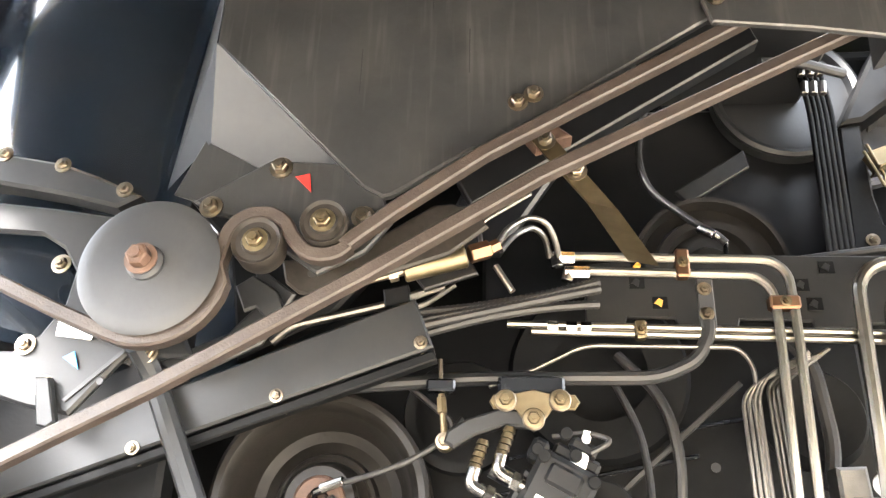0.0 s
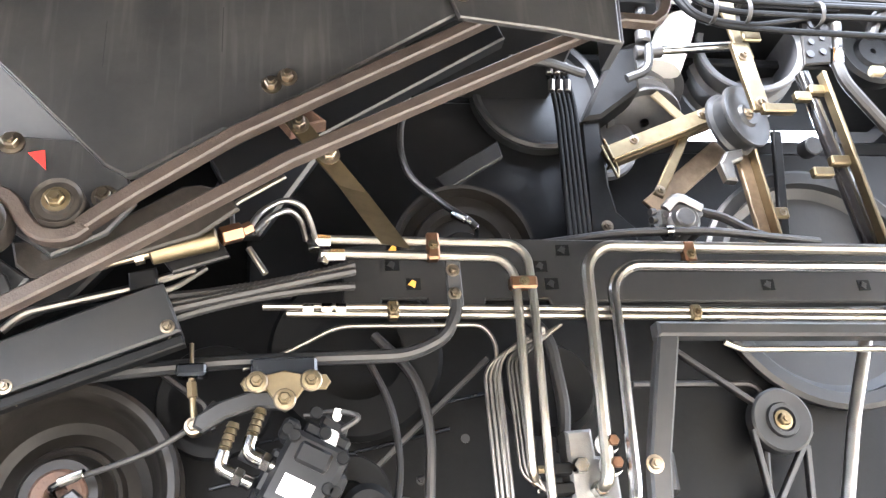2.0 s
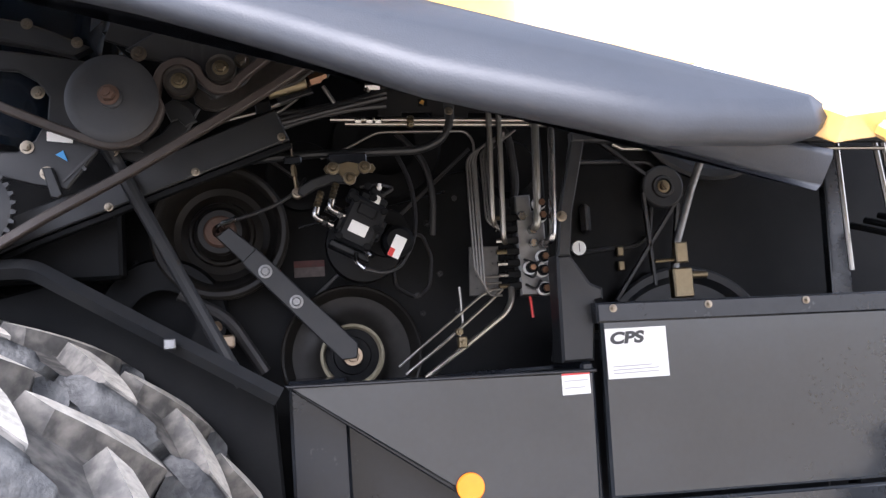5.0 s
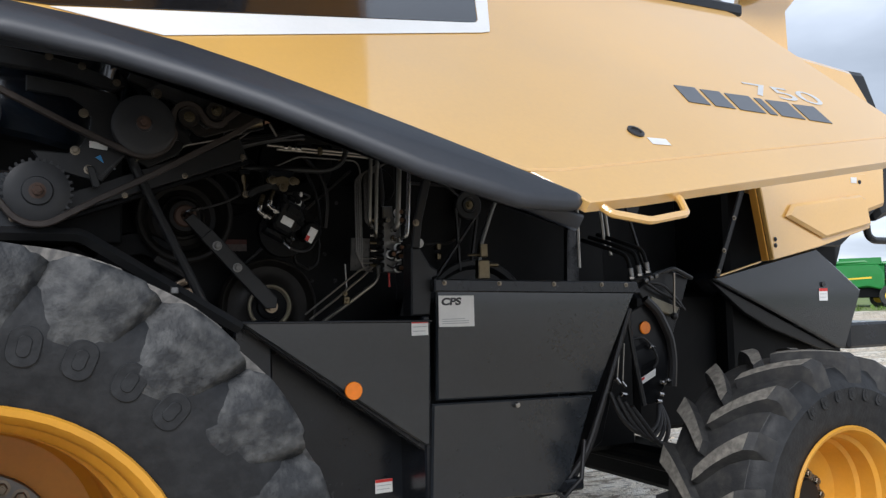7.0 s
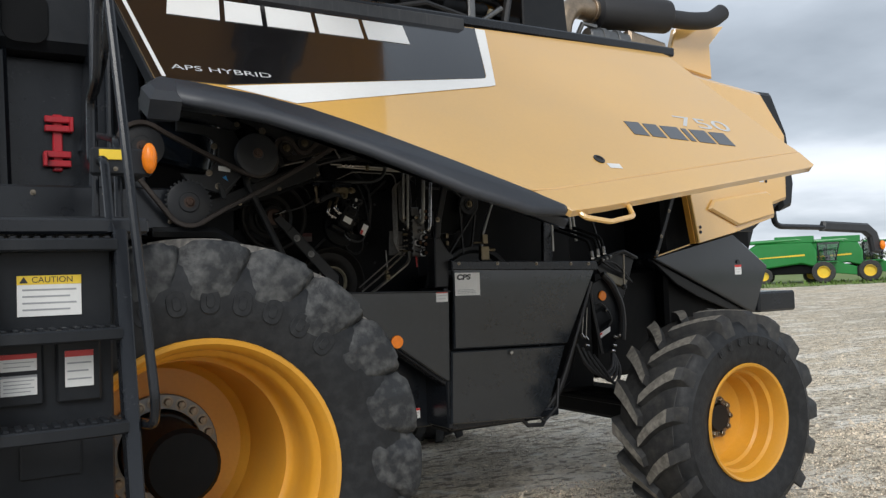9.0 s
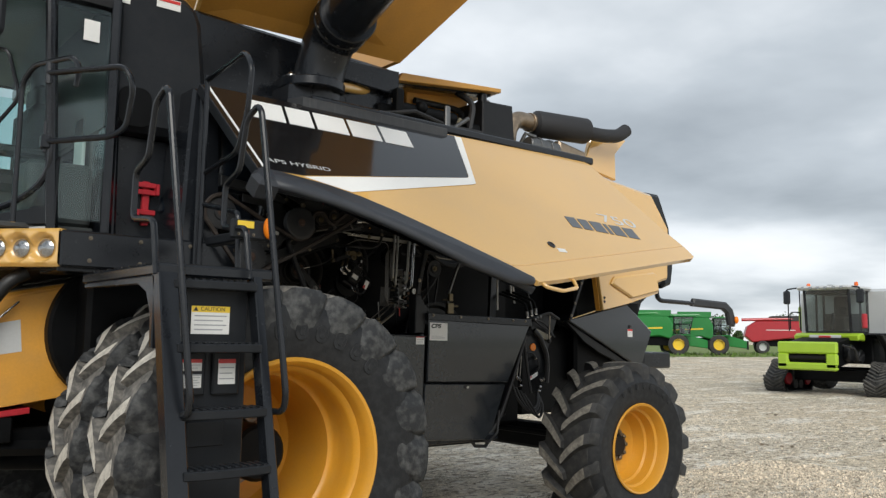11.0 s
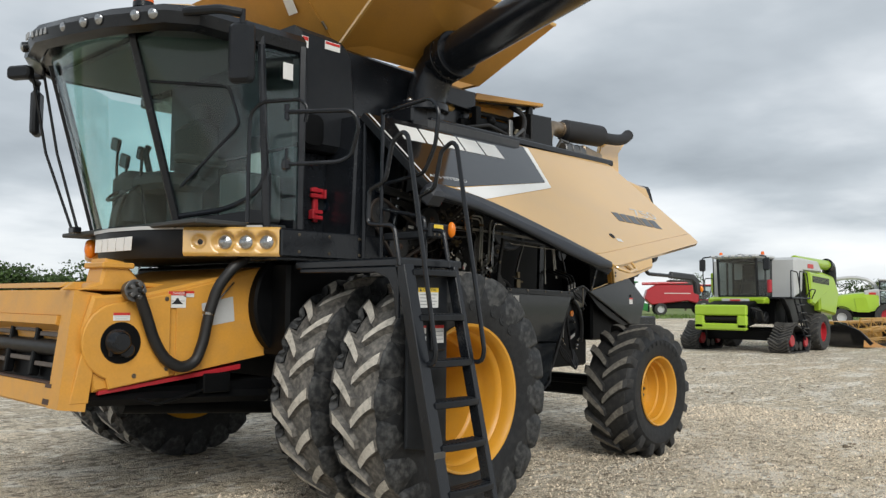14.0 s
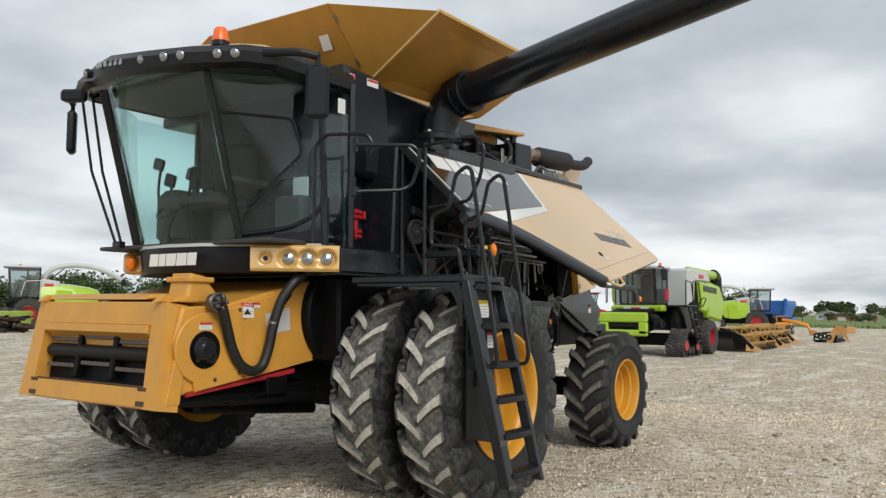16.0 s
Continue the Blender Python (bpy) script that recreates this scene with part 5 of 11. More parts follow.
mb.box(-1.42, -1.37, 1.655, 1.69, 2.43, 2.74, 0.006)
eb = cpart("extinguisher_bracket", mb, REDPAINT, "red painted extinguisher bracket")
for z in (2.47, 2.52, 2.66, 2.71):
    part("strap", MB().box(-1.46, -1.33, 1.635, 1.665, z - 0.018, z + 0.018, 0.005), REDPAINT, eb, "red bracket strap")
part("clip", MB().box(-1.47, -1.45, 1.60, 1.665, 2.45, 2.53, 0.004), REDPAINT, eb)
part("clip", MB().box(-1.34, -1.32, 1.60, 1.665, 2.64, 2.72, 0.004), REDPAINT, eb)

mb = MB()
mb.box(-2.03, -0.80, 1.27, 1.33, 2.085, 2.31, 0.012)
mb.box(-2.03, -1.0, 1.33, 1.72, 2.06, 2.10, 0.006)
beam = cpart("side_beam", mb, BLACK, "black beam below the cab door")
bolts(beam, [(x, 1.268, z) for x in (-1.86, -1.55, -1.22, -0.9) for z in (2.13, 2.27)], r=0.009)
mb = MB()
mb.box(-1.895, -1.25, 0.04, 1.27, 1.985, 2.045, 0.01)
plat = cpart("walkway", mb, BLACK, "black walkway plate in front of the side hood")
for k in range(9):
    part("tread_rib", MB().box(-1.88, -1.27, 0.12 + 0.12 * k, 0.15 + 0.12 * k, 2.047, 2.056, 0.003), DARKGREY, plat)
mb = MB()
mb.prism([(0.06, 1.985), (0.06, 1.62), (0.09, 1.62), (0.11, 1.80), (0.17, 1.90), (0.30, 1.945), (1.20, 1.955), (1.20, 1.985)], -1.90, -1.87, 0.006, Matrix(((0, 0, 1, 0), (1, 0, 0, 0), (0, 1, 0, 0), (0, 0, 0, 1))))
part("gusset", mb, BLACK, plat, "curved black gusset under the walkway")


def lad(z):
    return 0.03 - (1.97 - z) * 0.245


mb = MB()
for x0, x1, zb in ((-1.90, -1.80, 0.36), (-1.385, -1.335, 0.36)):
    mb.prism([(lad(2.0) - 0.035, 2.0), (lad(2.0) + 0.06, 2.0), (lad(zb) + 0.06, zb), (lad(zb) - 0.035, zb)], x0, x1, 0.006, Matrix(((0, 0, 1, 0), (1, 0, 0, 0), (0, 1, 0, 0), (0, 0, 0, 1))))
ladder = cpart("ladder", mb, BLACK, "black steel access ladder with curved treads")
step = MB()
step.prism([(-0.225, 0), (0.225, 0), (0.225, -0.12), (0.15, -0.14), (0, -0.148), (-0.15, -0.14), (-0.225, -0.12)], -0.045, 0.0, 0.006)
rib = MB().box(-0.010, 0.010, -0.125, -0.01, -0.001, 0.008, 0.002)
step, rib = to_mesh("step", step, PLASTIC), to_mesh("grip_rib", rib, PLASTIC)
for z in (1.965, 1.645, 1.325, 1.05, 0.77, 0.475):
    tread = part("step", step, None, ladder, "black step with raised grip ribs", Matrix.Translation((-1.60, lad(z) + 0.07, z)))
    for k in range(11):
        part("grip_rib", rib, None, tread, "", Matrix.Translation((-0.19 + 0.038 * k, 0, 0)))
mb = MB()
mb.box(-1.905, -1.797, lad(0.72) - 0.042, lad(0.72) - 0.034, 0.685, 0.735, 0.003)
part("end_plate", mb, ALU, ladder, "worn bright plate on the ladder side")
mb = MB()
mb.box(-1.905, -1.797, lad(0.38) - 0.040, lad(0.38) - 0.032, 0.365, 0.395, 0.003)
part("end_plate", mb, ALU, ladder, "worn bright plate on the ladder side")
mb = MB()
mb.plate([(-1.80, 0.70), (-1.385, 0.62), (-1.385, 1.93), (-1.80, 1.93)], 0.062, 0.092, 0.008)
back = part("back_panel", mb, PLASTIC, ladder, "black plastic panel behind the steps")
part("latch_box", MB().box(-1.78, -1.62, 0.035, 0.065, 1.38, 1.60, 0.008), PLASTIC, ladder)
part("latch_box", MB().box(-1.58, -1.43, 0.035, 0.065, 1.38, 1.60, 0.008), PLASTIC, ladder)
part("latch_box", MB().box(-1.70, -1.50, 0.045, 0.065, 1.12, 1.25, 0.006), PLASTIC, ladder)


def sign(parent, x, z, w, h, y, head, head_h, bars=4, label="white warning sign", paper=STICKER):
    mb = MB()
    mb.box(x - w / 2, x + w / 2, y - 0.003, y, z - h / 2, z + h / 2, 0.0008)
    s = part("sign", mb, paper, parent, label)
    mb = MB()
    mb.box(x - w / 2, x + w / 2, y - 0.0045, y - 0.0032, z + h / 2 - head_h, z + h / 2, 0.0004)
    part("sign_header", mb, head, s)
    for k in range(bars):
        zz = z + h / 2 - head_h - (h - head_h) * (k + 0.8) / (bars + 0.8)
        part("text_bar", MB().box(x - w * 0.42, x + w * (0.42 - 0.1 * (k % 2)), y - 0.0042, y - 0.0032, zz - h * 0.022, zz + h * 0.022, 0.0003), GREYINK, s)
    return s


caution = sign(ladder, -1.595, 1.765, 0.21, 0.145, 0.060, YELINK, 0.032, 4, "yellow and white caution sign")
cm = text_mesh("CAUTION", 0.030, 0.0004)
cm.materials.append(INK)
part("caution_word", cm, None, caution, "", Matrix.Translation((-1.585, 0.0545, 1.8215)) @ Matrix.Rotation(radians(90), 4, "X"))
mb = MB()
mb.plate([(-1.692, 1.811), (-1.664, 1.811), (-1.678, 1.834)], 0.0545, 0.0555, 0.0002)
part("warning_triangle", mb, INK, caution)
sign(ladder, -1.70, 1.535, 0.115, 0.06, 0.033, REDINK, 0.018, 2)
sign(ladder, -1.70, 1.455, 0.115, 0.07, 0.033, GREYINK, 0.008, 4)
sign(ladder, -1.505, 1.50, 0.095, 0.13, 0.033, REDINK, 0.022, 3)


def rail(name, pts, r=0.017, bend=0.06, mat_=None, label="black tubular handrail"):
    mb = MB()
    mb.tube(pts, r, n=10, bend=bend)
    return cpart(name, mb, mat_ or BLACK, label)


for x in (-1.905, -1.395):
    rail("handrail", [(x + 0.06, -0.06, 1.30), (x + 0.10, -0.20, 1.30), (x + 0.10, -0.225, 1.38), (x, -0.03, 2.90), (x, 0.02, 2.94), (x - 0.01, 0.12, 2.88), (x - 0.01, 0.19, 2.60), (x - 0.01, 0.36, 2.55), (x - 0.01, 0.37, 2.30), (x, 0.10, 2.27), (x + 0.01, 0.05, 1.99)], 0.0175, 0.045)
rail("handrail", [(-1.32, 0.88, 2.04), (-1.32, 0.88, 3.33)])
rail("handrail", [(-1.32, 0.88, 3.30), (-1.345, 0.30, 3.33), (-1.348, 0.20, 3.22), (-1.348, 0.24, 2.95), (-1.348, 0.36, 2.74), (-1.31, 0.88, 2.70)])
rail("handrail", [(-1.19, 1.25, 2.10), (-1.19, 1.25, 3.38)], 0.02)
rail("handrail", [(-1.31, 0.88, 2.50), (-1.30, 0.50, 2.42), (-1.30, 0.40, 2.40), (-1.30, 0.38, 2.05)])
rail("handrail", [(-2.24, 0.95, 3.16), (-1.95, 0.52, 3.16), (-1.91, 0.49, 3.05), (-1.91, 0.58, 2.83), (-1.97, 0.64, 2.78), (-2.24, 0.95, 2.76)])
rail("handrail", [(-2.28, 1.38, 2.34), (-2.28, 1.38, 3.20), (-2.24, 1.28, 3.29), (-2.12, 0.94, 3.28), (-2.09, 0.88, 3.22), (-2.10, 0.90, 3.10)], 0.016)
mb = MB()
mb.box(-2.26, -2.21, 0.92, 0.98, 2.72, 2.80, 0.008)
mb.cyl((-2.235, 0.95, 2.70), (-2.235, 0.95, 2.88), 0.012, n=8)
cpart("rail_hinge", MB().cyl((-2.235, 0.95, 3.10), (-2.235, 0.95, 3.22), 0.02, n=8), BLACK, "black hinge of the gate rail")
cpart("rail_hinge", mb, BLACK, "black hinge of the gate rail")
# tail lamp and reflector on a small bracket
mb = MB()
mb.box(-1.43, -1.20, 0.20, 0.24, 2.225, 2.335, 0.01)
mb.box(-1.28, -1.20, 0.24, 0.9, 2.24, 2.30, 0.01)
tl = cpart("lamp_bracket", mb, PLASTIC, "black lamp bracket beside the walkway")
mb = MB()
mb.box(-1.40, -1.30, 0.192, 0.199, 2.285, 2.325, 0.002)
part("reflector", mb, YELINK, tl, "yellow reflector")
mb = MB()
mb.ball((-1.215, 0.185, 2.295), 0.05, 14, (0.6, 0.7, 1.25))
part("indicator", mb, ORANGE, tl, "orange indicator lens")
bolts(tl, [(x, 0.199, 2.25) for x in (-1.39, -1.34, -1.30)], r=0.006, h=0.005)
# ---- feeder house ----
FY0, FY1 = 1.86, 2 * CY - 1.86
mb = MB()
mb.plate([(-3.24, 1.05), (-3.34, 1.50), (-3.26, 1.76), (-2.86, 1.78), (-1.80, 2.02), (-1.70, 1.28), (-2.70, 1.12)], FY0, FY1, 0.02)
feeder = cpart("feeder_house", mb, YELLOW_OLD, "yellow feeder house with worn paint")
mb = MB()
mb.plate([(-2.60, 1.14), (-1.74, 1.27), (-1.80, 1.99), (-2.60, 1.80)], FY0 - 0.012, FY0 + 0.004, 0.004)
part("side_plate", mb, YELLOW_OLD, feeder)
mb = MB()
mb.plate([(-3.14, 1.07)] + arc(-3.06, 1.42, 0.29, 250, 90, 14) + [(-2.66, 1.78), (-2.66, 1.14)], FY0 - 0.035, FY0 + 0.004, 0.008)
part("pivot_plate", mb, YELLOW_OLD, feeder, "rounded yellow pivot plate")
mb = MB()
mb.cyl((-3.06, FY0 - 0.035, 1.41), (-3.06, FY0 - 0.040, 1.41), 0.155, n=28)
part("pivot_hole", mb, SHADEBLACK, feeder, "dark round opening")
mb = MB()
mb.cyl((-3.09, FY0 - 0.04, 1.42), (-3.09, FY0 - 0.13, 1.42), 0.10, 0.08, 20, 0.02)
mb.cyl((-3.03, FY0 - 0.04, 1.36), (-3.03, FY0 - 0.09, 1.36), 0.06, n=14, c=0.01)
mb.tube([(-3.14, FY0 - 0.05, 1.32), (-3.16, FY0 - 0.09, 1.42), (-3.12, FY0 - 0.06, 1.50)], 0.02)
part("drive_coupling", mb, BLACK, feeder, "black drive coupling")
# face frame, leaning forward at its foot
FA = Matrix.Translation((-3.50, CY, 0.95)) @ Matrix.Rotation(radians(8.5), 4, "Y")
mb = MB()
h2, w0, w1 = 0.86, 1.02, 0.94
for s in (-1, 1):
    post = [(0, s * w0, 0), (0, s * (w0 - 0.20), 0), (0, s * (w1 - 0.17), h2), (0, s * w1, h2)]
    post += [(0.20, y, z) for _, y, z in post]
    mb.add(post, [(0, 1, 2, 3), (7, 6, 5, 4), (0, 4, 5, 1), (1, 5, 6, 2), (2, 6, 7, 3), (3, 7, 4, 0)], FA)
mb.box(0.002, 0.198, -w0 + 0.02, w0 - 0.02, 0.0, 0.17, 0.012, FA)
mb.box(0.002, 0.198, -w1, w1, 0.66, 0.862, 0.012, FA)
frame_ = part("face_frame", mb, YELLOW_OLD, feeder, "yellow front frame with scraped corners")
mb = MB()
mb.prism([(-0.02, 0.60), (0.12, 0.545), (0.14, 0.56), (0.02, 0.665), (-0.02, 0.665)], -0.76, 0.76, 0.006, FA @ Matrix(((1, 0, 0, 0), (0, 0, 1, 0), (0, 1, 0, 0), (0, 0, 0, 1))))
part("top_lip", mb, YELLOW_OLD, feeder)
mb = MB()
mb.box(0.13, 0.215, -0.80, 0.80, 0.16, 0.68, 0.004, FA)
part("throat_back", mb, SHADEBLACK, feeder, "dark throat of the feeder house")
mb = MB()
mb.box(0.0, 0.13, -0.77, 0.77, 0.165, 0.180, 0.004, FA)
part("throat_floor", mb, RUST, feeder, "rusty throat floor")
for z in (0.30, 0.42, 0.53):
    for y0 in (-0.72, -0.20, 0.33):
        k = 0.03 if y0 == -0.2 else 0
        part("feeder_slat", MB().box(0.06, 0.10, y0, y0 + 0.42, z - 0.018 + k, z + 0.018 + k, 0.004, FA), SLATM, feeder, "worn rusty feeder slat")
part("feeder_roller", MB().cyl(FA @ Vector((0.10, -0.75, 0.43)), FA @ Vector((0.10, 0.75, 0.43)), 0.065, n=20), PULLEY, feeder, "brown feeder roller")
for y in (-0.25, 0.28):
    part("chain", MB().box(0.05, 0.12, y - 0.03, y + 0.03, 0.2, 0.62, 0.01, FA), SHADEBLACK, feeder, "dark conveyor chain")
for s in (-1, 1):
    part("lift_hook", MB().plate([(-3.44, 1.80), (-3.30, 1.80), (-3.30, 1.85), (-3.36, 1.86), (-3.40, 1.83)], CY + s * 0.86 - 0.03, CY + s * 0.86 + 0.03, 0.006), YELLOW_OLD, feeder, "yellow lift hook")
    part("side_lug", MB().plate([(-3.42, 0.98), (-3.28, 0.98), (-3.24, 1.30), (-3.34, 1.34)], CY + s * 1.0 - 0.02, CY + s * 1.0 + 0.02, 0.006), YELLOW_OLD, feeder, "yellow side lug")
    for z0, z1 in ((0.02, 0.06), (0.14, 0.17)):
        part("worn_patch", MB().box(-0.003, 0.001, s * 0.80 - 0.05, s * 0.80 + 0.06, z0, z1, 0.001, FA), RUST, feeder, "scraped rusty patch")
mb = MB()
mb.plate([(-3.34, 1.80), (-2.86, 1.79), (-2.86, 1.84), (-3.02, 2.02), (-3.16, 2.04), (-3.20, 1.86)], FY0 + 0.03, FY0 + 0.30, 0.02)
mb.box(-3.20, -2.95, FY0 + 0.0, FY0 + 0.33, 1.965, 2.01, 0.01)
part("pivot_bracket", mb, YELLOW_OLD, feeder, "yellow pivot bracket on the top corner")
mb = MB()
mb.plate([(-3.36, 1.82), (-3.30, 1.86), (-2.9, 1.88), (-2.5, 1.86), (-2.5, 1.82)], FY0 + 0.36, FY1 - 0.05, 0.02)
part("top_cover", mb, YELLOW_OLD, feeder)
# multi-coupler and the thick hose
mb = MB()
mb.cyl((-3.00, FY0 - 0.03, 1.80), (-3.00, FY0 - 0.10, 1.80), 0.075, n=20, c=0.01)
for a in range(5):
    t = 2 * math.pi * a / 5
    mb.cyl((-3.00 + 0.045 * math.cos(t), FY0 - 0.09, 1.80 + 0.045 * math.sin(t)), (-3.00 + 0.05 * math.cos(t), FY0 - 0.17, 1.80 + 0.05 * math.sin(t)), 0.018, n=10, c=0.003)
mb.ring((-3.00, FY0 - 0.11, 1.80), (-3.00, FY0 - 0.125, 1.80), 0.068, 0.085, 20)
part("coupler", mb, ALU, feeder, "cast multi-coupler")
mb = MB()
hp = [(-2.97, FY0 - 0.13, 1.76), (-2.90, FY0 - 0.10, 1.62), (-2.82, FY0 - 0.08, 1.42), (-2.72, FY0 - 0.07, 1.27), (-2.58, FY0 - 0.07, 1.20), (-2.46, FY0 - 0.07, 1.24), (-2.40, FY0 - 0.08, 1.40), (-2.37, FY0 - 0.10, 1.62), (-2.32, FY0 - 0.14, 1.84), (-2.22, FY0 - 0.2, 2.0), (-2.12, FY0 - 0.2, 2.06)]
mb.tube(hp, 0.044, n=14, bend=0.08)
hose = part("thick_hose", mb, HOSE, feeder, "thick black hose in a long loop")
mb = MB()
mb.ring((-2.375, FY0 - 0.10, 1.615), (-2.372, FY0 - 0.102, 1.64), 0.044, 0.05, 16)
part("hose_clamp", mb, CHROME, hose)
for x, z, w, h, hd in ((-2.60, 1.735, 0.15, 0.13, REDINK), (-3.06, 1.605, 0.13, 0.06, REDINK), (-2.50, 1.78, 0.09, 0.05, REDINK)):
    sg = sign(feeder, x, z, w, h, FY0 - (0.036 if x < -2.7 else 0.013), hd, 0.032 if w > 0.14 else 0.02, 1 if w > 0.14 else 2, "white warning sticker with red header")
    if w > 0.14:
        dm = text_mesh("DANGER", 0.026, 0.0004)
        dm.materials.append(STICKER)
        part("danger_word", dm, None, sg, "", Matrix.Translation((x + 0.01, FY0 - 0.0182, z + h / 2 - 0.016)) @ Matrix.Rotation(radians(90), 4, "X"))
        part("pictogram", MB().plate([(x - 0.05, z - 0.035), (x + 0.05, z - 0.035), (x + 0.02, z - 0.012), (x + 0.008, z + 0.012), (x - 0.008, z + 0.012), (x - 0.02, z - 0.012)], FY0 - 0.0182, FY0 - 0.0172, 0.0003), INK, sg, "black pictogram shape")
mb = MB()
mb.plate([(-2.36, 1.515), (-2.075, 1.56), (-2.095, 1.765), (-2.385, 1.705)], FY0 - 0.0135, FY0 - 0.0125, 0.0003)
part("grey_plate", mb, LIGHTGREY, feeder, "faded grey plate")
part("stay_rod", MB().tube([(-2.35, FY0 - 0.09, 1.66), (-2.12, FY0 - 0.06, 1.88)], 0.007, n=8), CHROME, feeder, "thin steel stay rod")
bolts(feeder, [(x, FY0 - 0.036, z) for x, z in ((-2.69, 1.20), (-2.95, 1.16), (-2.70, 1.74))], r=0.012, h=0.01)
bolts(feeder, [(-2.45, FY0 - 0.012, 1.25)], r=0.012, h=0.01)
# big dark disc and wheel-arch wall behind it
mb = MB()
mb.cyl((-1.45, 1.74, 1.70), (-1.45, 1.86, 1.70), 0.50, n=48, c=0.02)
cpart("drive_cover", mb, SHADEBLACK, "round black drive cover")
mb = MB()
mb.box(-1.78, -0.9, 1.52, 2 * CY - 1.52, 1.25, 2.06, 0.03)
cpart("axle_house", mb, SHADEBLACK, "black front house over the axle")
mb = MB()
mb.tube([(-3.30, FY0 + 0.05, 1.00), (-1.7, FY0 + 0.05, 0.92)], 0.05, n=4)
mb.tube([(-3.25, FY1 - 0.05, 1.00), (-1.7, FY1 - 0.05, 0.92)], 0.05, n=4)
mb.box(-3.1, -1.6, FY0 + 0.1, FY1 - 0.1, 0.96, 1.06, 0.01)
mb.cyl((-2.9, FY0 + 0.25, 0.90), (-1.5, FY0 + 0.25, 0.78), 0.055, n=14)
mb.box(-2.35, -2.10, FY0 - 0.02, FY0 + 0.15, 0.98, 1.14, 0.01)
mb.tube([(-2.9, FY0, 0.98), (-2.75, FY0 - 0.03, 0.93), (-2.5, FY0 - 0.02, 0.98), (-2.3, FY0, 1.02)], 0.012)
cpart("lift_frame", mb, SHADEBLACK, "black lift frame and cylinder under the feeder house")
mb = MB()
mb.plate([(-3.20, 1.03), (-2.0, 1.16), (-2.0, 1.20), (-3.20, 1.06)], FY0 - 0.004, FY1, 0.004)
cpart("red_edge", mb, REDPAINT, "red painted lower edge")
# ---- charcoal side panels ----
PY = 1.305
mb = MB()
mb.plate([(-0.05, 1.715), (0.832, 1.695), (0.815, 1.125), (0.79, 1.125)], PY, PY + 0.03, 0.008)
sp = cpart("front_side_panel", mb, SHIELD, "charcoal triangular side panel")
mb = MB()
mb.plate([(-0.06, 1.72), (0.836, 1.70), (0.836, 1.69), (-0.05, 1.71)], PY - 0.012, PY + 0.03, 0.003)
part("panel_edge", mb, BLACK, sp)
mb = MB()
mb.cyl((0.44, PY - 0.014, 1.40), (0.44, PY, 1.40), 0.040, n=24, c=0.003)
part("reflector", mb, ORANGE, sp, "round orange reflector")
sign(sp, 0.772, 1.665, 0.085, 0.07, PY - 0.001, REDINK, 0.014, 2)
mb = MB()
mb.plate([(0.855, 1.325), (0.865, 1.865), (2.065, 1.835), (1.775, 1.30)], PY, PY + 0.035, 0.008)
bx = cpart("rear_side_panel", mb, SHIELD, "large charcoal side panel with white sticker")
mb = MB()
mb.plate([(0.835, 1.31), (0.815, 0.85), (1.50, 0.815), (1.60, 0.90), (1.755, 1.285)], PY + 0.004, PY + 0.035, 0.008)
part("lower_door", mb, SHIELD, bx, "lower charcoal service door")
mb = MB()
mb.plate([(0.85, 1.83), (0.85, 1.89), (2.06, 1.862), (2.08, 1.80)], PY - 0.012, PY + 0.06, 0.006)
part("top_rim", mb, BLACK, bx, "black upper rim")
bolts(bx, [(x, PY - 0.013, 1.872 - (x - 0.85) * 0.022) for x in (0.90, 1.20, 1.52, 1.82, 1.98)], r=0.008, h=0.006)
part("lock", MB().cyl((1.285, PY + 0.004, 1.272), (1.285, PY - 0.02, 1.272), 0.014, n=12, c=0.003), CHROME, bx, "bright round door lock")
mb = MB()
mb.plate([(0.872, 1.665), (0.872, 1.812), (1.062, 1.809), (1.062, 1.662)], PY - 0.004, PY - 0.0005, 0.001)
st = part("sticker", mb, STICKER, bx, "large white sticker with a black lettering shape")
wm = text_mesh("CPS", 0.046, 0.0003, 0.0022)
for v in wm.vertices:
    v.co.x = v.co.x * 1.35 + v.co.y * 0.2
wm.materials.append(INK)
part("sticker_word", wm, None, st, "bold slanted black letters", Matrix.Translation((0.938, PY - 0.0048, 1.781)) @ Matrix.Rotation(radians(90), 4, "X"))
for z in (1.700, 1.690, 1.680):
    part("text_bar", MB().box(0.888, 1.03 - (0.02 if z > 1.695 else 0), PY - 0.005, PY - 0.0042, z - 0.0015, z + 0.0015, 0.0002), GREYINK, st)
mb = MB()
mb.box(0.10, 0.86, 1.60, 1.66, 0.80, 1.70, 0.01)
lowb = cpart("guard_back", mb, BLACK, "black guard plate behind the panels")
mb = MB()
mb.plate([(-0.05, 0.80), (-0.05, 1.72), (0.12, 1.72), (0.12, 0.80)], 1.45, 1.66, 0.01)
mb.box(0.80, 0.84, 1.33, 1.66, 0.82, 1.72, 0.008)
mb.box(0.84, 1.72, 1.36, 2.0, 0.80, 0.86, 0.01)
mb.plate([(-0.04, 1.70), (0.02, 1.70), (0.82, 1.14), (0.82, 1.08)], 1.34, 1.44, 0.006)
low = cpart("lower_guard", mb, BLACK, "black lower guard behind the panels")
sign(low, 0.70, 0.90, 0.09, 0.065, 1.597, REDINK, 0.014, 2)
mb = MB()
mb.box(0.84, 1.62, 1.40, 2.32, 0.78, 1.80, 0.02)
cpart("lower_body", mb, SHADEBLACK, "dark lower body")
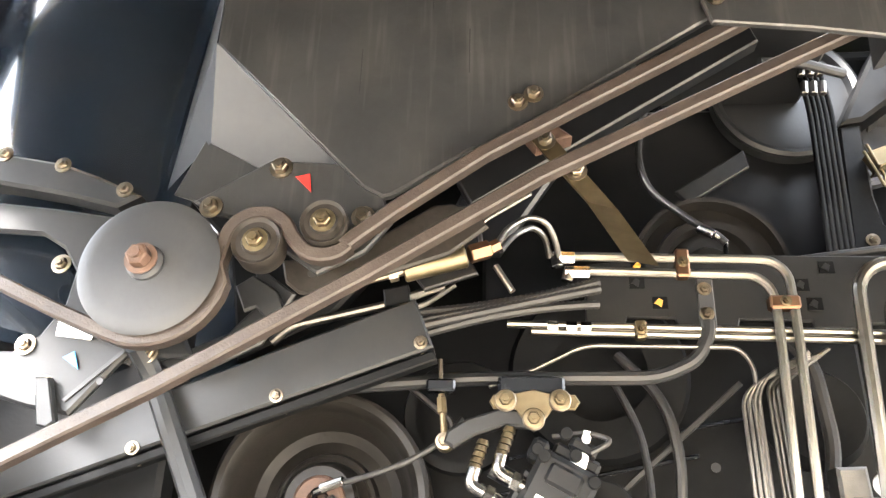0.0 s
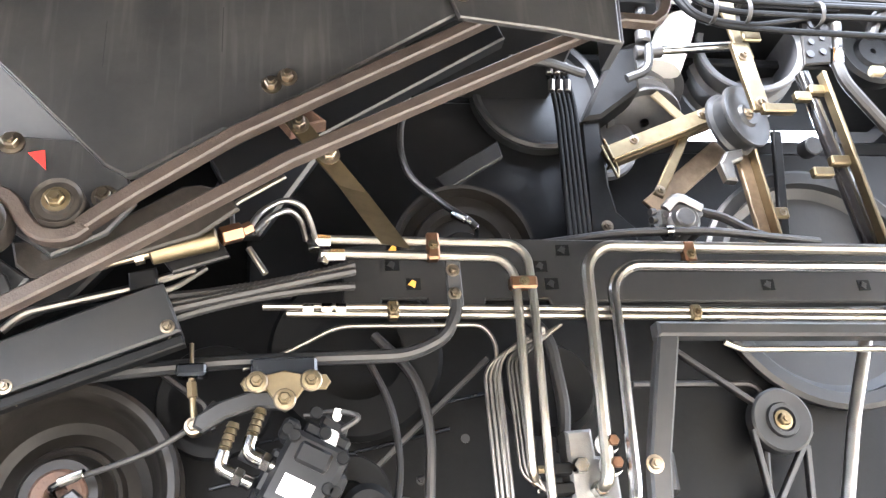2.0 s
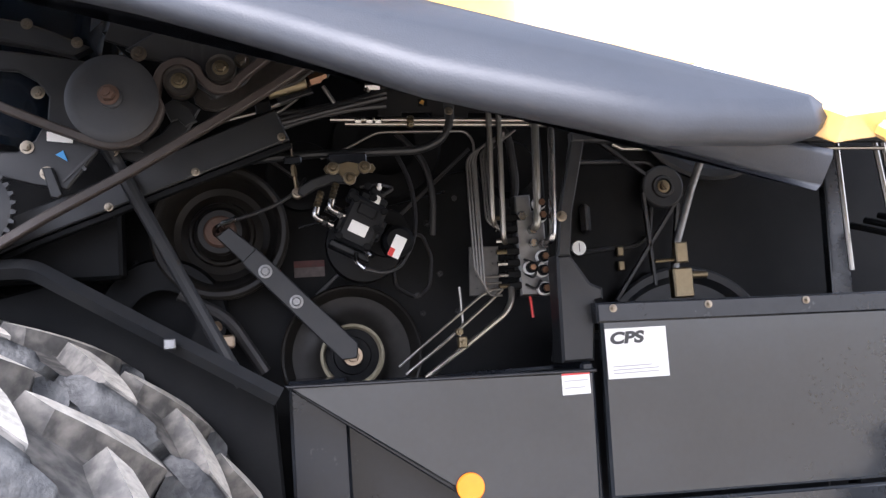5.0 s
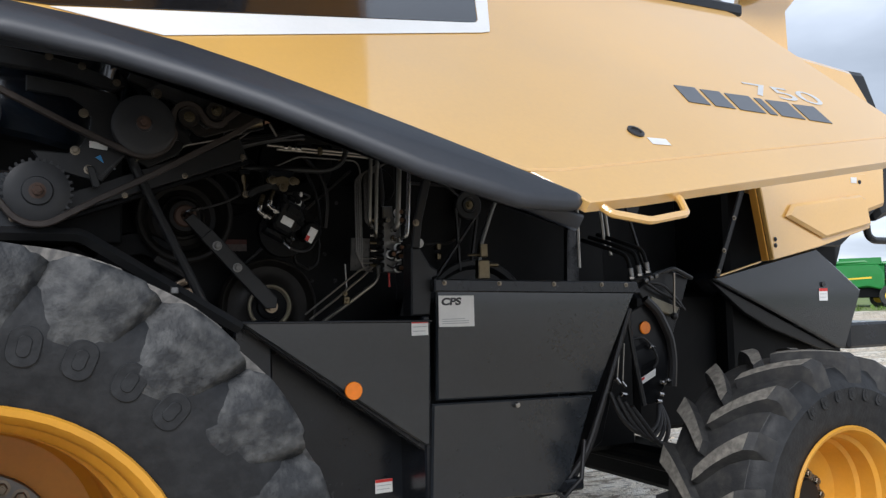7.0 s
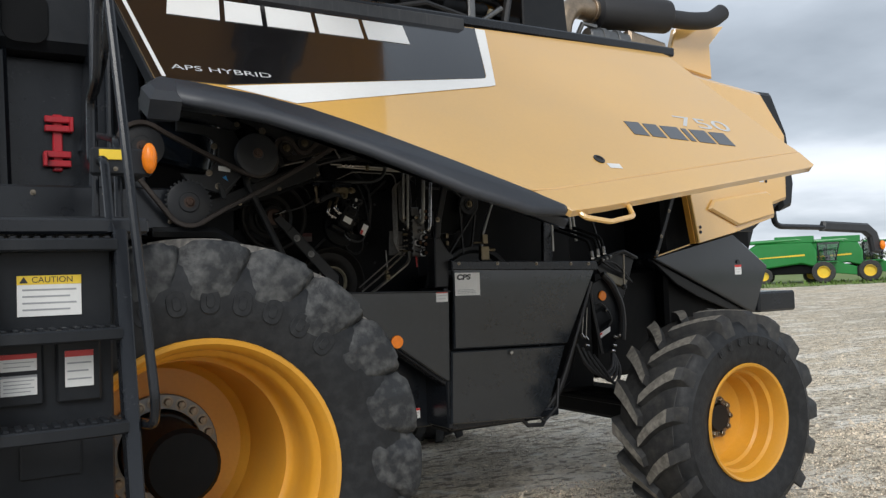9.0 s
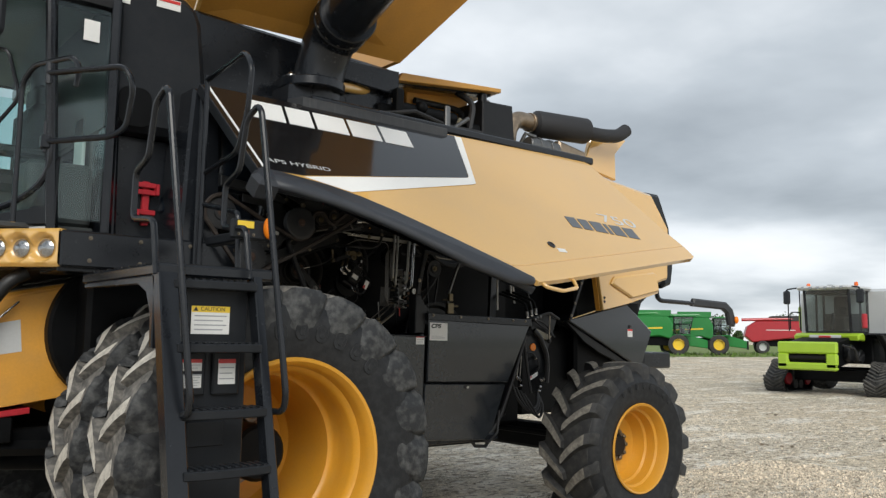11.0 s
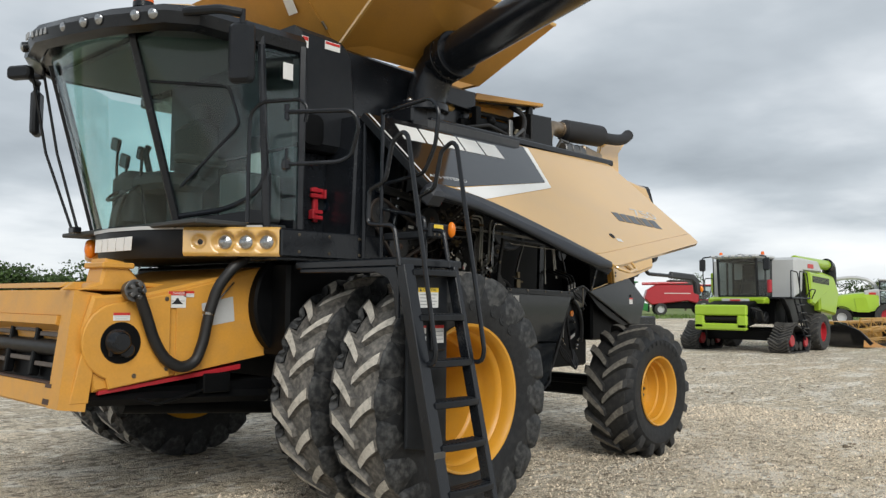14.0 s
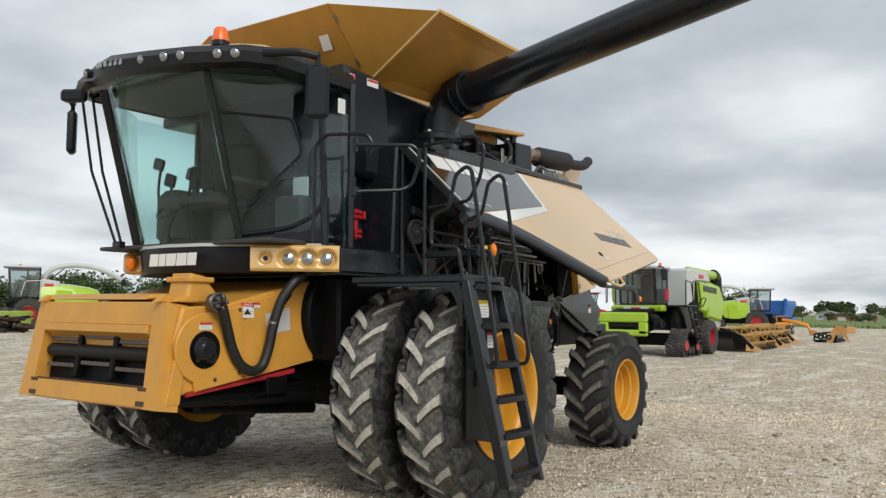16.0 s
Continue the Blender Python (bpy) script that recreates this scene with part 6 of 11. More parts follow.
cpart("lower_body", MB().box(1.62, 2.6, 1.98, 3.9, 0.84, 1.80, 0.03), SHADEBLACK, "dark lower body")
cpart("lower_body", MB().box(2.604, 3.38, 1.98, 3.9, 0.92, 1.80, 0.03), SHADEBLACK, "dark lower body")
mb = MB()
mb.tube([(1.40, 1.40, 0.83), (1.46, 1.38, 0.76), (1.58, 1.38, 0.75), (1.66, 1.40, 0.83)], 0.016)
mb.tube([(1.50, 1.37, 0.84), (1.58, 1.35, 0.78), (1.70, 1.36, 0.86), (1.74, 1.38, 1.05)], 0.012)
cpart("hanging_hose", mb, HOSE, "black hoses looped under the panel")
# fender rail above the front tyre
mb = MB()
mb.tube([(-1.0, 1.22, 2.072), (-0.675, 1.22, 2.070), (-0.07, 1.24, 1.695)], 0.026, n=4, bend=0.03)
fend = cpart("fender_rail", mb, HOUSEM, "slate angled fender rail")
part("rail_clip", MB().box(-0.352, -0.322, 1.185, 1.20, 1.84, 1.868, 0.003), ALU, fend)
mb = MB()
mb.plate([(-1.0, 1.98), (-0.69, 2.05), (-0.09, 1.69), (-0.05, 0.9), (-0.5, 0.9)], 1.46, 1.50, 0.008)
cpart("fender_wall", mb, SHADEBLACK, "dark wall behind the front tyres")

# ---- rear: yellow hood side, charcoal chute, tail ----
mb = MB()
mb.plate([(3.355, 2.50), (3.455, 1.997), (3.90, 2.085), (4.42, 2.22), (4.40, 2.60), (3.6, 2.62)], 1.60, 1.64, 0.006)
rh = cpart("rear_side_skin", mb, YELLOW, "yellow rear side skin with a stepped ledge")
mb = MB()
mb.plate([(3.56, 2.28), (3.92, 2.14), (4.40, 2.24), (4.36, 2.42), (4.30, 2.45), (3.62, 2.36)], 1.565, 1.605, 0.018)
part("ledge", mb, YELLOW, rh)
mb = MB()
mb.plate([(3.350, 2.50), (3.362, 2.50), (3.462, 1.995), (3.450, 1.995)], 1.642, 1.70, 0.003)
part("inner_edge", mb, YELLOW_OLD, rh)
bolts(rh, [(3.47, 1.598, 2.09), (3.47, 1.598, 2.13), (4.33, 1.598, 2.54)], r=0.010, h=0.006, material=INK)
mb = MB()
mb.box(4.24, 4.30, 1.596, 1.5995, 2.53, 2.57, 0.001)
part("sticker", mb, STICKER, rh)
mb = MB()
mb.plate([(3.3, 2.5), (3.3, 3.30), (3.5, 3.47), (4.03, 3.41), (4.46, 3.37), (4.78, 3.0), (4.76, 2.4), (4.40, 2.3)], 1.70, 2 * CY - 1.70, 0.03)
cpart("rear_hood", mb, YELLOW, "yellow rear hood")
mb = MB()
mb.plate([(3.48, 3.58), (3.59, 3.90), (4.22, 4.0), (4.02, 3.80), (4.03, 3.5)], 1.88, 1.94, 0.01)
cpart("engine_cover_corner", mb, YELLOW, "yellow engine cover corner plate")
mb = MB()
mb.plate([(4.46, 3.41), (4.72, 3.41), (4.92, 3.04), (4.99, 2.56), (4.95, 2.35), (4.79, 2.30), (4.71, 2.5), (4.76, 3.0)], 1.78, 2.1, 0.04)
cpart("tail_bumper", mb, PLASTIC, "black plastic tail bumper")
mb = MB()
mb.plate([(3.04, 1.884), (4.01, 2.085), (4.455, 1.79), (4.26, 1.385), (4.20, 1.39), (3.54, 1.675)], 1.72, 2 * CY - 1.72, 0.012)
ch = cpart("straw_chute", mb, SHIELD, "charcoal straw chute side")
part("under_fold", MB().plate([(3.05, 1.876), (3.54, 1.668), (4.20, 1.383), (4.05, 1.39), (3.58, 1.55), (3.34, 1.66)], 1.76, 1.80, 0.006), DARKGREY, ch, "dark folded underside")
part("yellow_strip", MB().plate([(3.05, 1.890), (3.45, 1.985), (3.45, 1.996), (3.05, 1.900)], 1.70, 1.72, 0.002), YELLOW, ch)
sign(ch, 4.05, 1.765, 0.085, 0.085, 1.718, REDINK, 0.02, 2)
mb = MB()
mb.cyl((4.05, 1.719, 1.835), (4.05, 1.708, 1.835), 0.018, n=12)
part("latch", mb, INK, ch)
mb = MB()
mb.plate([(3.95, 2.1), (4.3, 2.1), (4.75, 2.4), (4.45, 2.42)], 1.75, 1.80, 0.01)
mb.plate([(4.2, 1.9), (4.50, 1.95), (4.70, 2.4), (4.3, 2.4)], 1.95, 2.0, 0.01)
cpart("chute_brace", mb, DARKGREY, "grey brace behind the chute")
mb = MB()
mb.box(4.54, 5.07, 1.9, 3.6, 1.36, 1.55, 0.02)
cpart("rear_deflector", mb, BLACK, "black rear deflector")
# filler blocks added in near black where the rear is a shaded void
mb = MB()
mb.box(2.3, 3.5, 2.45, 3.9, 1.15, 2.9, 0.03)
mb.box(3.3, 4.4, 1.85, 3.7, 1.25, 3.3, 0.03)
cpart("rear_core", mb, SHADEBLACK, "dark filler blocks added for the shade inside the rear")
mb = MB()
mb.tube([(4.86, 1.95, 2.36), (4.88, 1.95, 2.20), (4.95, 1.95, 2.165), (5.62, 1.95, 2.155)], 0.028, n=10, bend=0.08)
ma = cpart("rear_lamp_arm", mb, BLACK, "black rear lamp arm")
mb = MB()
mb.plate([(5.58, 2.12), (5.62, 2.22), (6.36, 2.20), (6.50, 2.12), (6.58, 1.95), (6.55, 1.88), (6.42, 1.90), (6.38, 2.05), (6.28, 2.10)], 1.92, 1.99, 0.02)
part("lamp_housing", mb, GREY, ma, "grey plastic lamp housing")
mb = MB()
mb.ball((6.55, 1.91, 1.97), 0.05, 10, (0.7, 0.6, 1))
part("indicator", mb, ORANGE, ma, "orange lamp lens")
# grab handle on the hood edge
mb = MB()
q = lambda x, z, d=0.0: tuple(HOOD @ Vector((x, (z - 2.62) * KS, -0.03 - d)))
mb.tube([q(0.765, 2.105), q(0.785, 2.072), q(0.925, 2.050), q(1.112, 2.082), q(1.138, 2.135), q(1.13, 2.15)], 0.014, n=8, bend=0.018)
part("grab_handle", mb, YELLOW, hood, "yellow tubular grab handle")
mb = MB()
mb.lathe([(0.035, 0.0), (0.035, 0.006), (0.022, 0.008), (0.020, 0.002), (1e-4, 0.001)], HOOD @ Matrix.Translation((1.17, (2.40 - 2.62) * KS, 0.0)), 20)
part("hood_lock", mb, INK, hood, "black hood lock")
mb = MB()
hood_sheet(mb, [(1.20, 2.345), (1.29, 2.345), (1.29, 2.375), (1.20, 2.375)], 0.001, 0.003, 0.0005)
part("sticker", mb, STICKER, hood)
# lettering shapes on the hood
mb = MB()
def letter_blocks(x0, z0, widths, gap, h, material, lo=0.001, lean=0.0, slope=0.0, label=""):
    """A brand mark as a row of plain slanted blocks."""
    x = x0
    for w in widths:
        z = z0 + slope * (x - x0)
        mb = MB()
        hood_sheet(mb, [(x, z), (x + w, z + slope * w), (x + w + lean, z + h), (x + lean, z + h)], lo, lo + 0.003, 0.0005)
        part("lettering_block", mb, material, hood, label)
        x += w + gap


letter_blocks(-0.955, 3.150, (0.27, 0.20, 0.27, 0.27, 0.27), 0.028, 0.165, WHITE, 0.0058, 0.045, 0.004, "white lettering shape")
letter_blocks(1.645, 2.602, (0.12, 0.115, 0.15, 0.045, 0.145, 0.145), 0.026, 0.098, DECALGREY, 0.001, 0.012, -0.042, "slate grey lettering shape")


def hood_words(words, x, z, width, height, material, lift, slope=0.0, label=""):
    """Letters of the built-in font laid on the hood, stretched to a width and a height, lower left corner at x, z."""
    me = text_mesh(words, 1.0, 0.0)
    xs, ys = [v.co.x for v in me.vertices], [v.co.y for v in me.vertices]
    sx, sy = width / (max(xs) - min(xs)), height * KS / (max(ys) - min(ys))
    y0 = (z - 2.62) * KS
    for v in me.vertices:
        px = (v.co.x - min(xs)) * sx
        v.co = HOOD @ Vector((x + px, y0 + (v.co.y - min(ys)) * sy + slope * px, lift))
    me.materials.append(material)
    return part("lettering", me, None, hood, label)


hood_words("750", 2.165, 2.705, 0.47, 0.085, LIGHTGREY, 0.0022, -0.05, "pale model number")
hood_words("APS HYBRID", -1.025, 2.772, 0.475, 0.030, LIGHTGREY, 0.0062, 0.0, "thin pale lettering")

# ---- engine deck: box, pipes, muffler ----
mb = MB()
mb.plate([(1.80, 3.52), (1.80, 3.96), (2.20, 3.98), (2.24, 3.52)], 1.70, 2.1, 0.012)
mb.cyl((1.88, 1.80, 3.96), (1.88, 1.80, 4.06), 0.045, n=14, c=0.006)
tankb = cpart("coolant_box", mb, DARKGREY, "dark grey coolant box with a filler cap")
mb = MB()
MU0, MU1 = Vector((2.68, 1.90, 3.93)), Vector((3.38, 1.74, 3.93))
mb.lathe([(1e-4, 0), (0.09, 0), (0.135, 0.035), (0.14, 0.06), (0.14, 0.66), (0.135, 0.685), (0.09, 0.715), (1e-4, 0.715)], Matrix.Translation(MU0) @ (MU1 - MU0).to_track_quat("Z", "Y").to_matrix().to_4x4(), 28)
muf = cpart("muffler", mb, MUFFLER, "matt black exhaust muffler")
mb = MB()
mb.tube([(3.36, 1.745, 3.92), (3.62, 1.72, 3.92), (3.84, 1.70, 3.95), (3.98, 1.70, 4.04)], 0.075, n=18, bend=0.1)
part("tail_pipe", mb, MUFFLER, muf, "curved black tail pipe")
mb = MB()
mb.tube([(2.28, 1.86, 3.62), (2.30, 1.86, 3.80), (2.42, 1.88, 3.93), (2.70, 1.90, 3.93)], 0.085, n=18, bend=0.15)
mb.ring((2.62, 1.895, 3.93), (2.66, 1.90, 3.93), 0.085, 0.10, 20)
cpart("exhaust_pipe", mb, EXHAUST, "heat-stained exhaust pipe")
mb = MB()
mb.cyl((2.40, 1.70, 3.62), (2.78, 1.66, 3.60), 0.09, n=18, c=0.01)
mb.ring((2.52, 1.69, 3.615), (2.56, 1.685, 3.615), 0.09, 0.10, 18)
mb.ring((2.66, 1.675, 3.61), (2.70, 1.67, 3.61), 0.09, 0.10, 18)
mb.tube([(2.30, 1.75, 3.55), (2.34, 1.66, 3.72), (2.46, 1.64, 3.70)], 0.02)
cpart("exhaust_shield", mb, ALU, "bright metal exhaust parts")
mb = MB()
mb.plate([(2.78, 3.52), (2.80, 3.72), (3.2, 3.66), (3.24, 3.52)], 1.62, 1.72, 0.02)
cpart("heat_shield", mb, EXHAUST, "brown heat shield")
cpart("engine_cover", MB().box(0.60, 1.80, 1.72, 2.3, 3.50, 3.72, 0.02), SHADEBLACK, "dark engine cover")
# added plate that keeps skylight off the wall behind the pulleys
cpart("skylight_block", MB().box(0.92, 2.7, 1.94, 2.32, 3.44, 3.47, 0.006), SHADEBLACK, "dark plate added over the pulleys to block skylight")
cpart("engine_block", MB().box(2.25, 3.3, 1.9, 2.6, 3.36, 3.6, 0.03), SHADEBLACK, "dark engine block")
cpart("filter_can", MB().cyl((0.8, 1.75, 3.70), (1.5, 1.78, 3.72), 0.07, n=14, c=0.01), SHADEBLACK, "black filter can")
cpart("engine_hose", MB().tube([(0.6, 1.66, 3.6), (0.9, 1.60, 3.66), (1.3, 1.62, 3.60), (1.75, 1.66, 3.62)], 0.022), HOSE, "black engine hose")
cpart("engine_hose", MB().tube([(1.62, 1.7, 3.62), (1.7, 1.72, 3.92), (1.62, 1.9, 4.05)], 0.03, bend=0.1), HOSE, "black engine hose")
cpart("deck_post", MB().box(0.72, 0.80, 1.62, 1.70, 3.52, 3.85, 0.01), SHADEBLACK)
cpart("filler_knob", MB().ball((1.05, 1.7, 3.74), 0.06), SHADEBLACK)
cpart("linkage_rod", MB().tube([(1.30, 1.62, 3.55), (1.55, 1.63, 3.72)], 0.02), ALU, "bright linkage rod")
cpart("linkage_rod", MB().tube([(1.36, 1.58, 3.50), (1.72, 1.6, 3.56)], 0.025), ALU, "bright linkage rod")
cpart("bright_lug", MB().box(1.24, 1.30, 1.58, 1.62, 3.50, 3.78, 0.01), ALU)
cpart("filler_cap", MB().cyl((2.03, 1.95, 3.98), (2.03, 1.95, 4.05), 0.07, n=16, c=0.01), ALU, "bright filler cap")
cpart("filler_cap", MB().cyl((2.16, 2.0, 3.98), (2.16, 2.0, 4.02), 0.05, n=16, c=0.01), ALU, "bright filler cap")
mb = MB()
mb.cyl((-0.17, 1.60, 3.715), (0.66, 1.86, 3.83), 0.042, n=16, c=0.006)
mb.cyl((0.60, 1.84, 3.82), (0.70, 1.87, 3.836), 0.05, n=16, c=0.004)
cyl_ = cpart("swing_cylinder", mb, YELLOW, "yellow swing cylinder")
mb = MB()
mb.cyl((-0.34, 1.55, 3.695), (-0.16, 1.603, 3.716), 0.022, n=12)
mb.ball((-0.36, 1.545, 3.69), 0.04)
part("rod", mb, CHROME, cyl_)
mb = MB()
mb.plate([(0.80, 3.95), (0.85, 4.03), (2.06, 4.13), (2.06, 4.09)], 1.72, 2 * CY - 1.9, 0.006)
cpart("rear_deck_lid", mb, TANK_YEL, "yellow-edged deck lid")
mb = MB()
mb.plate([(0.0, 3.84), (0.0, 4.0), (0.80, 4.02), (0.80, 3.80)], 1.70, 1.80, 0.01)
mb.plate([(0.78, 3.94), (0.78, 4.02), (2.0, 4.09), (2.0, 4.06)], 1.80, 1.90, 0.006)
mb.box(-0.5, 0.8, 1.7, 1.8, 3.42, 3.55, 0.01)
cpart("deck_frame", mb, BLACK, "black deck frame")
mb = MB()
mb.box(-0.42, 0.1, 1.45, 1.75, 3.46, 3.62, 0.02)
mb.cyl((-0.16, 1.58, 3.6), (-0.16, 1.58, 3.68), 0.27, n=30, c=0.01)
for k in range(10):
    a = 2 * math.pi * k / 10
    mb.hexbolt((-0.16 + 0.24 * math.cos(a), 1.58 + 0.24 * math.sin(a), 3.68), (0, 0, 1), 0.016, 0.014)
cpart("auger_turntable", mb, BLACK, "black bolted auger turntable")
mb = MB()
d = (AUG1 - AUG0).normalized()
u = d.cross(Vector((0, 0, 1))).normalized()
w = u.cross(d)
bolts(auger, [AUG0 + d * 0.10 + (u * math.cos(a) + w * math.sin(a)) * 0.218 for a in [2 * math.pi * k / 14 for k in range(14)]], d, 0.014, 0.03)


# ---------------- the open machinery bay ----------------
def disc(x, y, z, prof, material, name, label, n=48, parent=None):
    """A turned part on an axle along y; prof of (radius, offset along +y)."""
    return cpart(name, MB().lathe(prof, Matrix.Translation((x, y, z)) @ AX, n), material, label, parent=parent)


def tubes(name, pts, r, material, label="", bend=0.03, n=10, parent=None, k=5):
    return cpart(name, MB().tube(pts, r, n=n, bend=bend, k=k), material, label, parent=parent)


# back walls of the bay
# the wall's colour is darkened to carry the shade under the hood
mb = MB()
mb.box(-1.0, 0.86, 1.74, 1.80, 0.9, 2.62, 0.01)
bw = cpart("bay_wall", mb, SHADEBLACK, "black back wall of the bay with bolts, darkened for shade")
bolts(bw, [(0.432, 1.738, 2.206), (0.467, 1.738, 2.031), (0.384, 1.726, 1.962), (-0.52, 1.738, 2.12), (0.52, 1.738, 1.90), (0.40, 1.738, 1.90)], r=0.007, h=0.006, material=TRAYM)
cov = [(0.347, 2.169), (0.412, 2.166), (0.440, 2.088), (0.428, 1.987), (0.382, 1.952), (0.314, 1.991), (0.305, 2.080)]
mb = MB()
mb.plate(cov, 1.731, 1.742, 0.004)
cv = part("cover_plate", mb, SHADEBLACK, bw, "black inspection cover")
mb = MB()
mb.tube([(x, 1.730, z) for x, z in cov], 0.006, bend=0.02, close=False)
part("gasket", mb, HOSE, cv, "black rubber gasket")
part("hole", MB().cyl((0.534, 1.7405, 2.288), (0.534, 1.739, 2.288), 0.010, n=12), INK, bw)
for z0, z1, zb in ((0.0, 0.50, 2.235), (0.05, 0.62, 2.315)):
    part("wall_rib", MB().plate([(z0, zb - 0.03), (z1, zb + 0.07), (z1, zb + 0.078), (z0, zb - 0.022)], 1.725, 1.742, 0.002), BLACK, bw)
sign(bw, 0.30, 2.225, 0.032, 0.066, 1.738, WORNRED, 0.018, 0, "small worn label on the back wall", WORNLABEL)
sign(bw, 0.03, 2.071, 0.10, 0.054, 1.735, WORNRED, 0.022, 0, "worn red and pinkish label on the back wall", WORNLABEL)
# the door's colour is darkened for the bay's shade too
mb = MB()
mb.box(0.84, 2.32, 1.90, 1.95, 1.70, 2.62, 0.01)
bd = cpart("bay_door", mb, SHADEBLACK, "black inner door with a moulded groove, darkened for shade")
mb = MB()
mb.tube([(1.00, 1.896, 2.43), (1.345, 1.896, 2.42), (1.30, 1.896, 2.14), (1.25, 1.896, 2.105), (0.98, 1.896, 2.085)], 0.009, bend=0.05)
part("groove", mb, HOSE, bd)
mb = MB()
mb.box(1.030, 1.068, 1.865, 1.90, 2.155, 2.268, 0.014)
part("door_handle", mb, HOSE, bd, "black recessed door handle")
for z in (2.084, 2.03):
    part("latch", MB().box(1.160, 1.186, 1.875, 1.90, z - 0.018, z + 0.018, 0.004), ZINC, bd, "small gold door latch")

# large scuffed panel with its folded lighter corner
mb = MB()
mb.plate([(-0.432, 3.449), (-0.432, 2.985), (-0.131, 2.668), (-0.095, 2.648), (-0.080, 2.651), (0.058, 2.740), (0.073, 2.737), (0.486, 3.005), (0.517, 3.005), (0.629, 3.082), (0.966, 3.275), (0.966, 3.449)], 1.225, 1.246, 0.004)
bp = cpart("upper_panel", mb, GREYPANEL, "scuffed grey sheet panel with scratches")
mb = MB()
mb.add([(-0.432, 1.225, 2.985), (-0.442, 1.295, 2.806), (-0.309, 1.295, 2.730), (-0.146, 1.275, 2.714), (-0.131, 1.225, 2.668), (-0.432, 1.240, 2.990), (-0.442, 1.310, 2.806), (-0.309, 1.310, 2.730), (-0.146, 1.290, 2.714), (-0.131, 1.240, 2.668)],
       [(0, 1, 2, 3, 4), (9, 8, 7, 6, 5), (0, 5, 6, 1), (1, 6, 7, 2), (2, 7, 8, 3), (3, 8, 9, 4), (4, 9, 5, 0)])
part("folded_corner", mb, GREY, bp, "lighter grey folded corner")
mb = MB()
mb.add([(-0.432, 1.225, 3.449), (-0.432, 1.225, 2.985), (-0.442, 1.295, 2.806), (-0.554, 1.385, 2.755), (-0.483, 1.365, 3.449)], [(0, 1, 2, 3, 4)])
part("side_return", mb, GREY, bp)
bolts(bp, [(0.138, 1.225, 2.832), (0.166, 1.225, 2.849)], r=0.012, h=0.014)
mb = MB()
mb.plate([(0.472, 3.031), (0.487, 2.980), (0.655, 2.960), (0.802, 2.934), (0.812, 3.087), (0.898, 3.127), (0.924, 3.188), (0.909, 3.249), (0.848, 3.274), (0.777, 3.224)], 1.200, 1.215, 0.003)
for x, z in ((0.05, 2.90), (-0.15, 2.86), (0.30, 3.06), (-0.02, 3.05)):
    part("scratch", MB().box(x, x + 0.002, 1.2246, 1.2249, z, z + 0.10, 0.0001), GREY, bp, "thin upright scratch")
pl = cpart("bearing_plate", mb, GREYPANEL, "bolted grey bearing plate with a round hole")
mb = MB()
mb.plate([(0.792, 2.934), (0.812, 2.940), (0.822, 3.087), (0.802, 3.087)], 1.208, 1.30, 0.003)
part("flange", mb, GREY, pl)
mb = MB()
mb.cyl((0.629, 1.202, 3.066), (0.629, 1.199, 3.066), 0.019, n=20)
part("hole", mb, INK, pl)
bolts(pl, [(0.497, 1.199, 3.031), (0.538, 1.199, 3.054), (0.574, 1.199, 3.077), (0.675, 1.199, 3.132), (0.711, 1.199, 3.153), (0.812, 1.199, 3.203), (0.863, 1.199, 3.143), (0.898, 1.199, 3.224)], r=0.011, h=0.012)
disc(0.853, 1.198, 3.196, [(0.052, 0.0), (0.052, -0.010), (0.045, -0.014), (0.040, -0.008), (0.030, -0.008), (0.028, -0.018), (0.018, -0.020), (0.016, -0.012), (1e-4, -0.012)], RUST, "bearing", "rusty shaft bearing", 32)
mb = MB()
mb.plate([(0.766, 3.178), (0.777, 3.188), (0.787, 3.173)], 1.197, 1.199, 0.0003)
part("blue_mark", mb, BLUEINK, pl)

cpart("end_wall", MB().box(-1.36, -0.99, 1.74, 1.78, 2.06, 3.40, 0.01), DARKGREY, "dark front wall of the bay")
# glossy dark drum behind the left plates
mb = MB()
mb.cyl((-0.90, 1.72, 2.45), (-0.735, 1.72, 3.34), 0.41, n=96, c=0.02)
drum = cpart("elevator_drum", mb, NAVY, "glossy blue-black elevator drum with rust scuffs")
mb = MB()
mb.plate([(-0.50, 2.70), (-0.445, 2.845), (-0.32, 2.765), (-0.30, 2.70), (-0.40, 2.665)], 1.30, 1.31, 0.003)
cpart("lower_fold", mb, GREYPANEL, "grey lower fold behind the roller bracket")

# roller bracket, rollers, belt
mb = MB()
mb.plate([(-0.432, 2.650), (-0.30, 2.730), (-0.17, 2.720), (-0.097, 2.662), (-0.078, 2.605), (-0.12, 2.55), (-0.20, 2.51), (-0.27, 2.56), (-0.34, 2.615), (-0.39, 2.625)], 1.235, 1.252, 0.004)
rb = cpart("roller_bracket", mb, GREYPANEL, "grey roller bracket with a red mark")
mb = MB()
mb.plate([(-0.268, 2.545), (-0.258, 2.505), (-0.234, 2.485), (-0.20, 2.480), (0.02, 2.555), (0.085, 2.605), (0.062, 2.640), (0.02, 2.650), (-0.01, 2.647), (-0.092, 2.595), (-0.15, 2.56)], 1.258, 1.272, 0.004)
part("guide_plate", mb, ROLLM, rb, "dusty dark belt guide plate")
mb = MB()
mb.plate([(-0.345, 2.50), (-0.315, 2.52), (-0.27, 2.49), (-0.255, 2.455), (-0.285, 2.44), (-0.305, 2.462), (-0.325, 2.455)], 1.262, 1.275, 0.003)
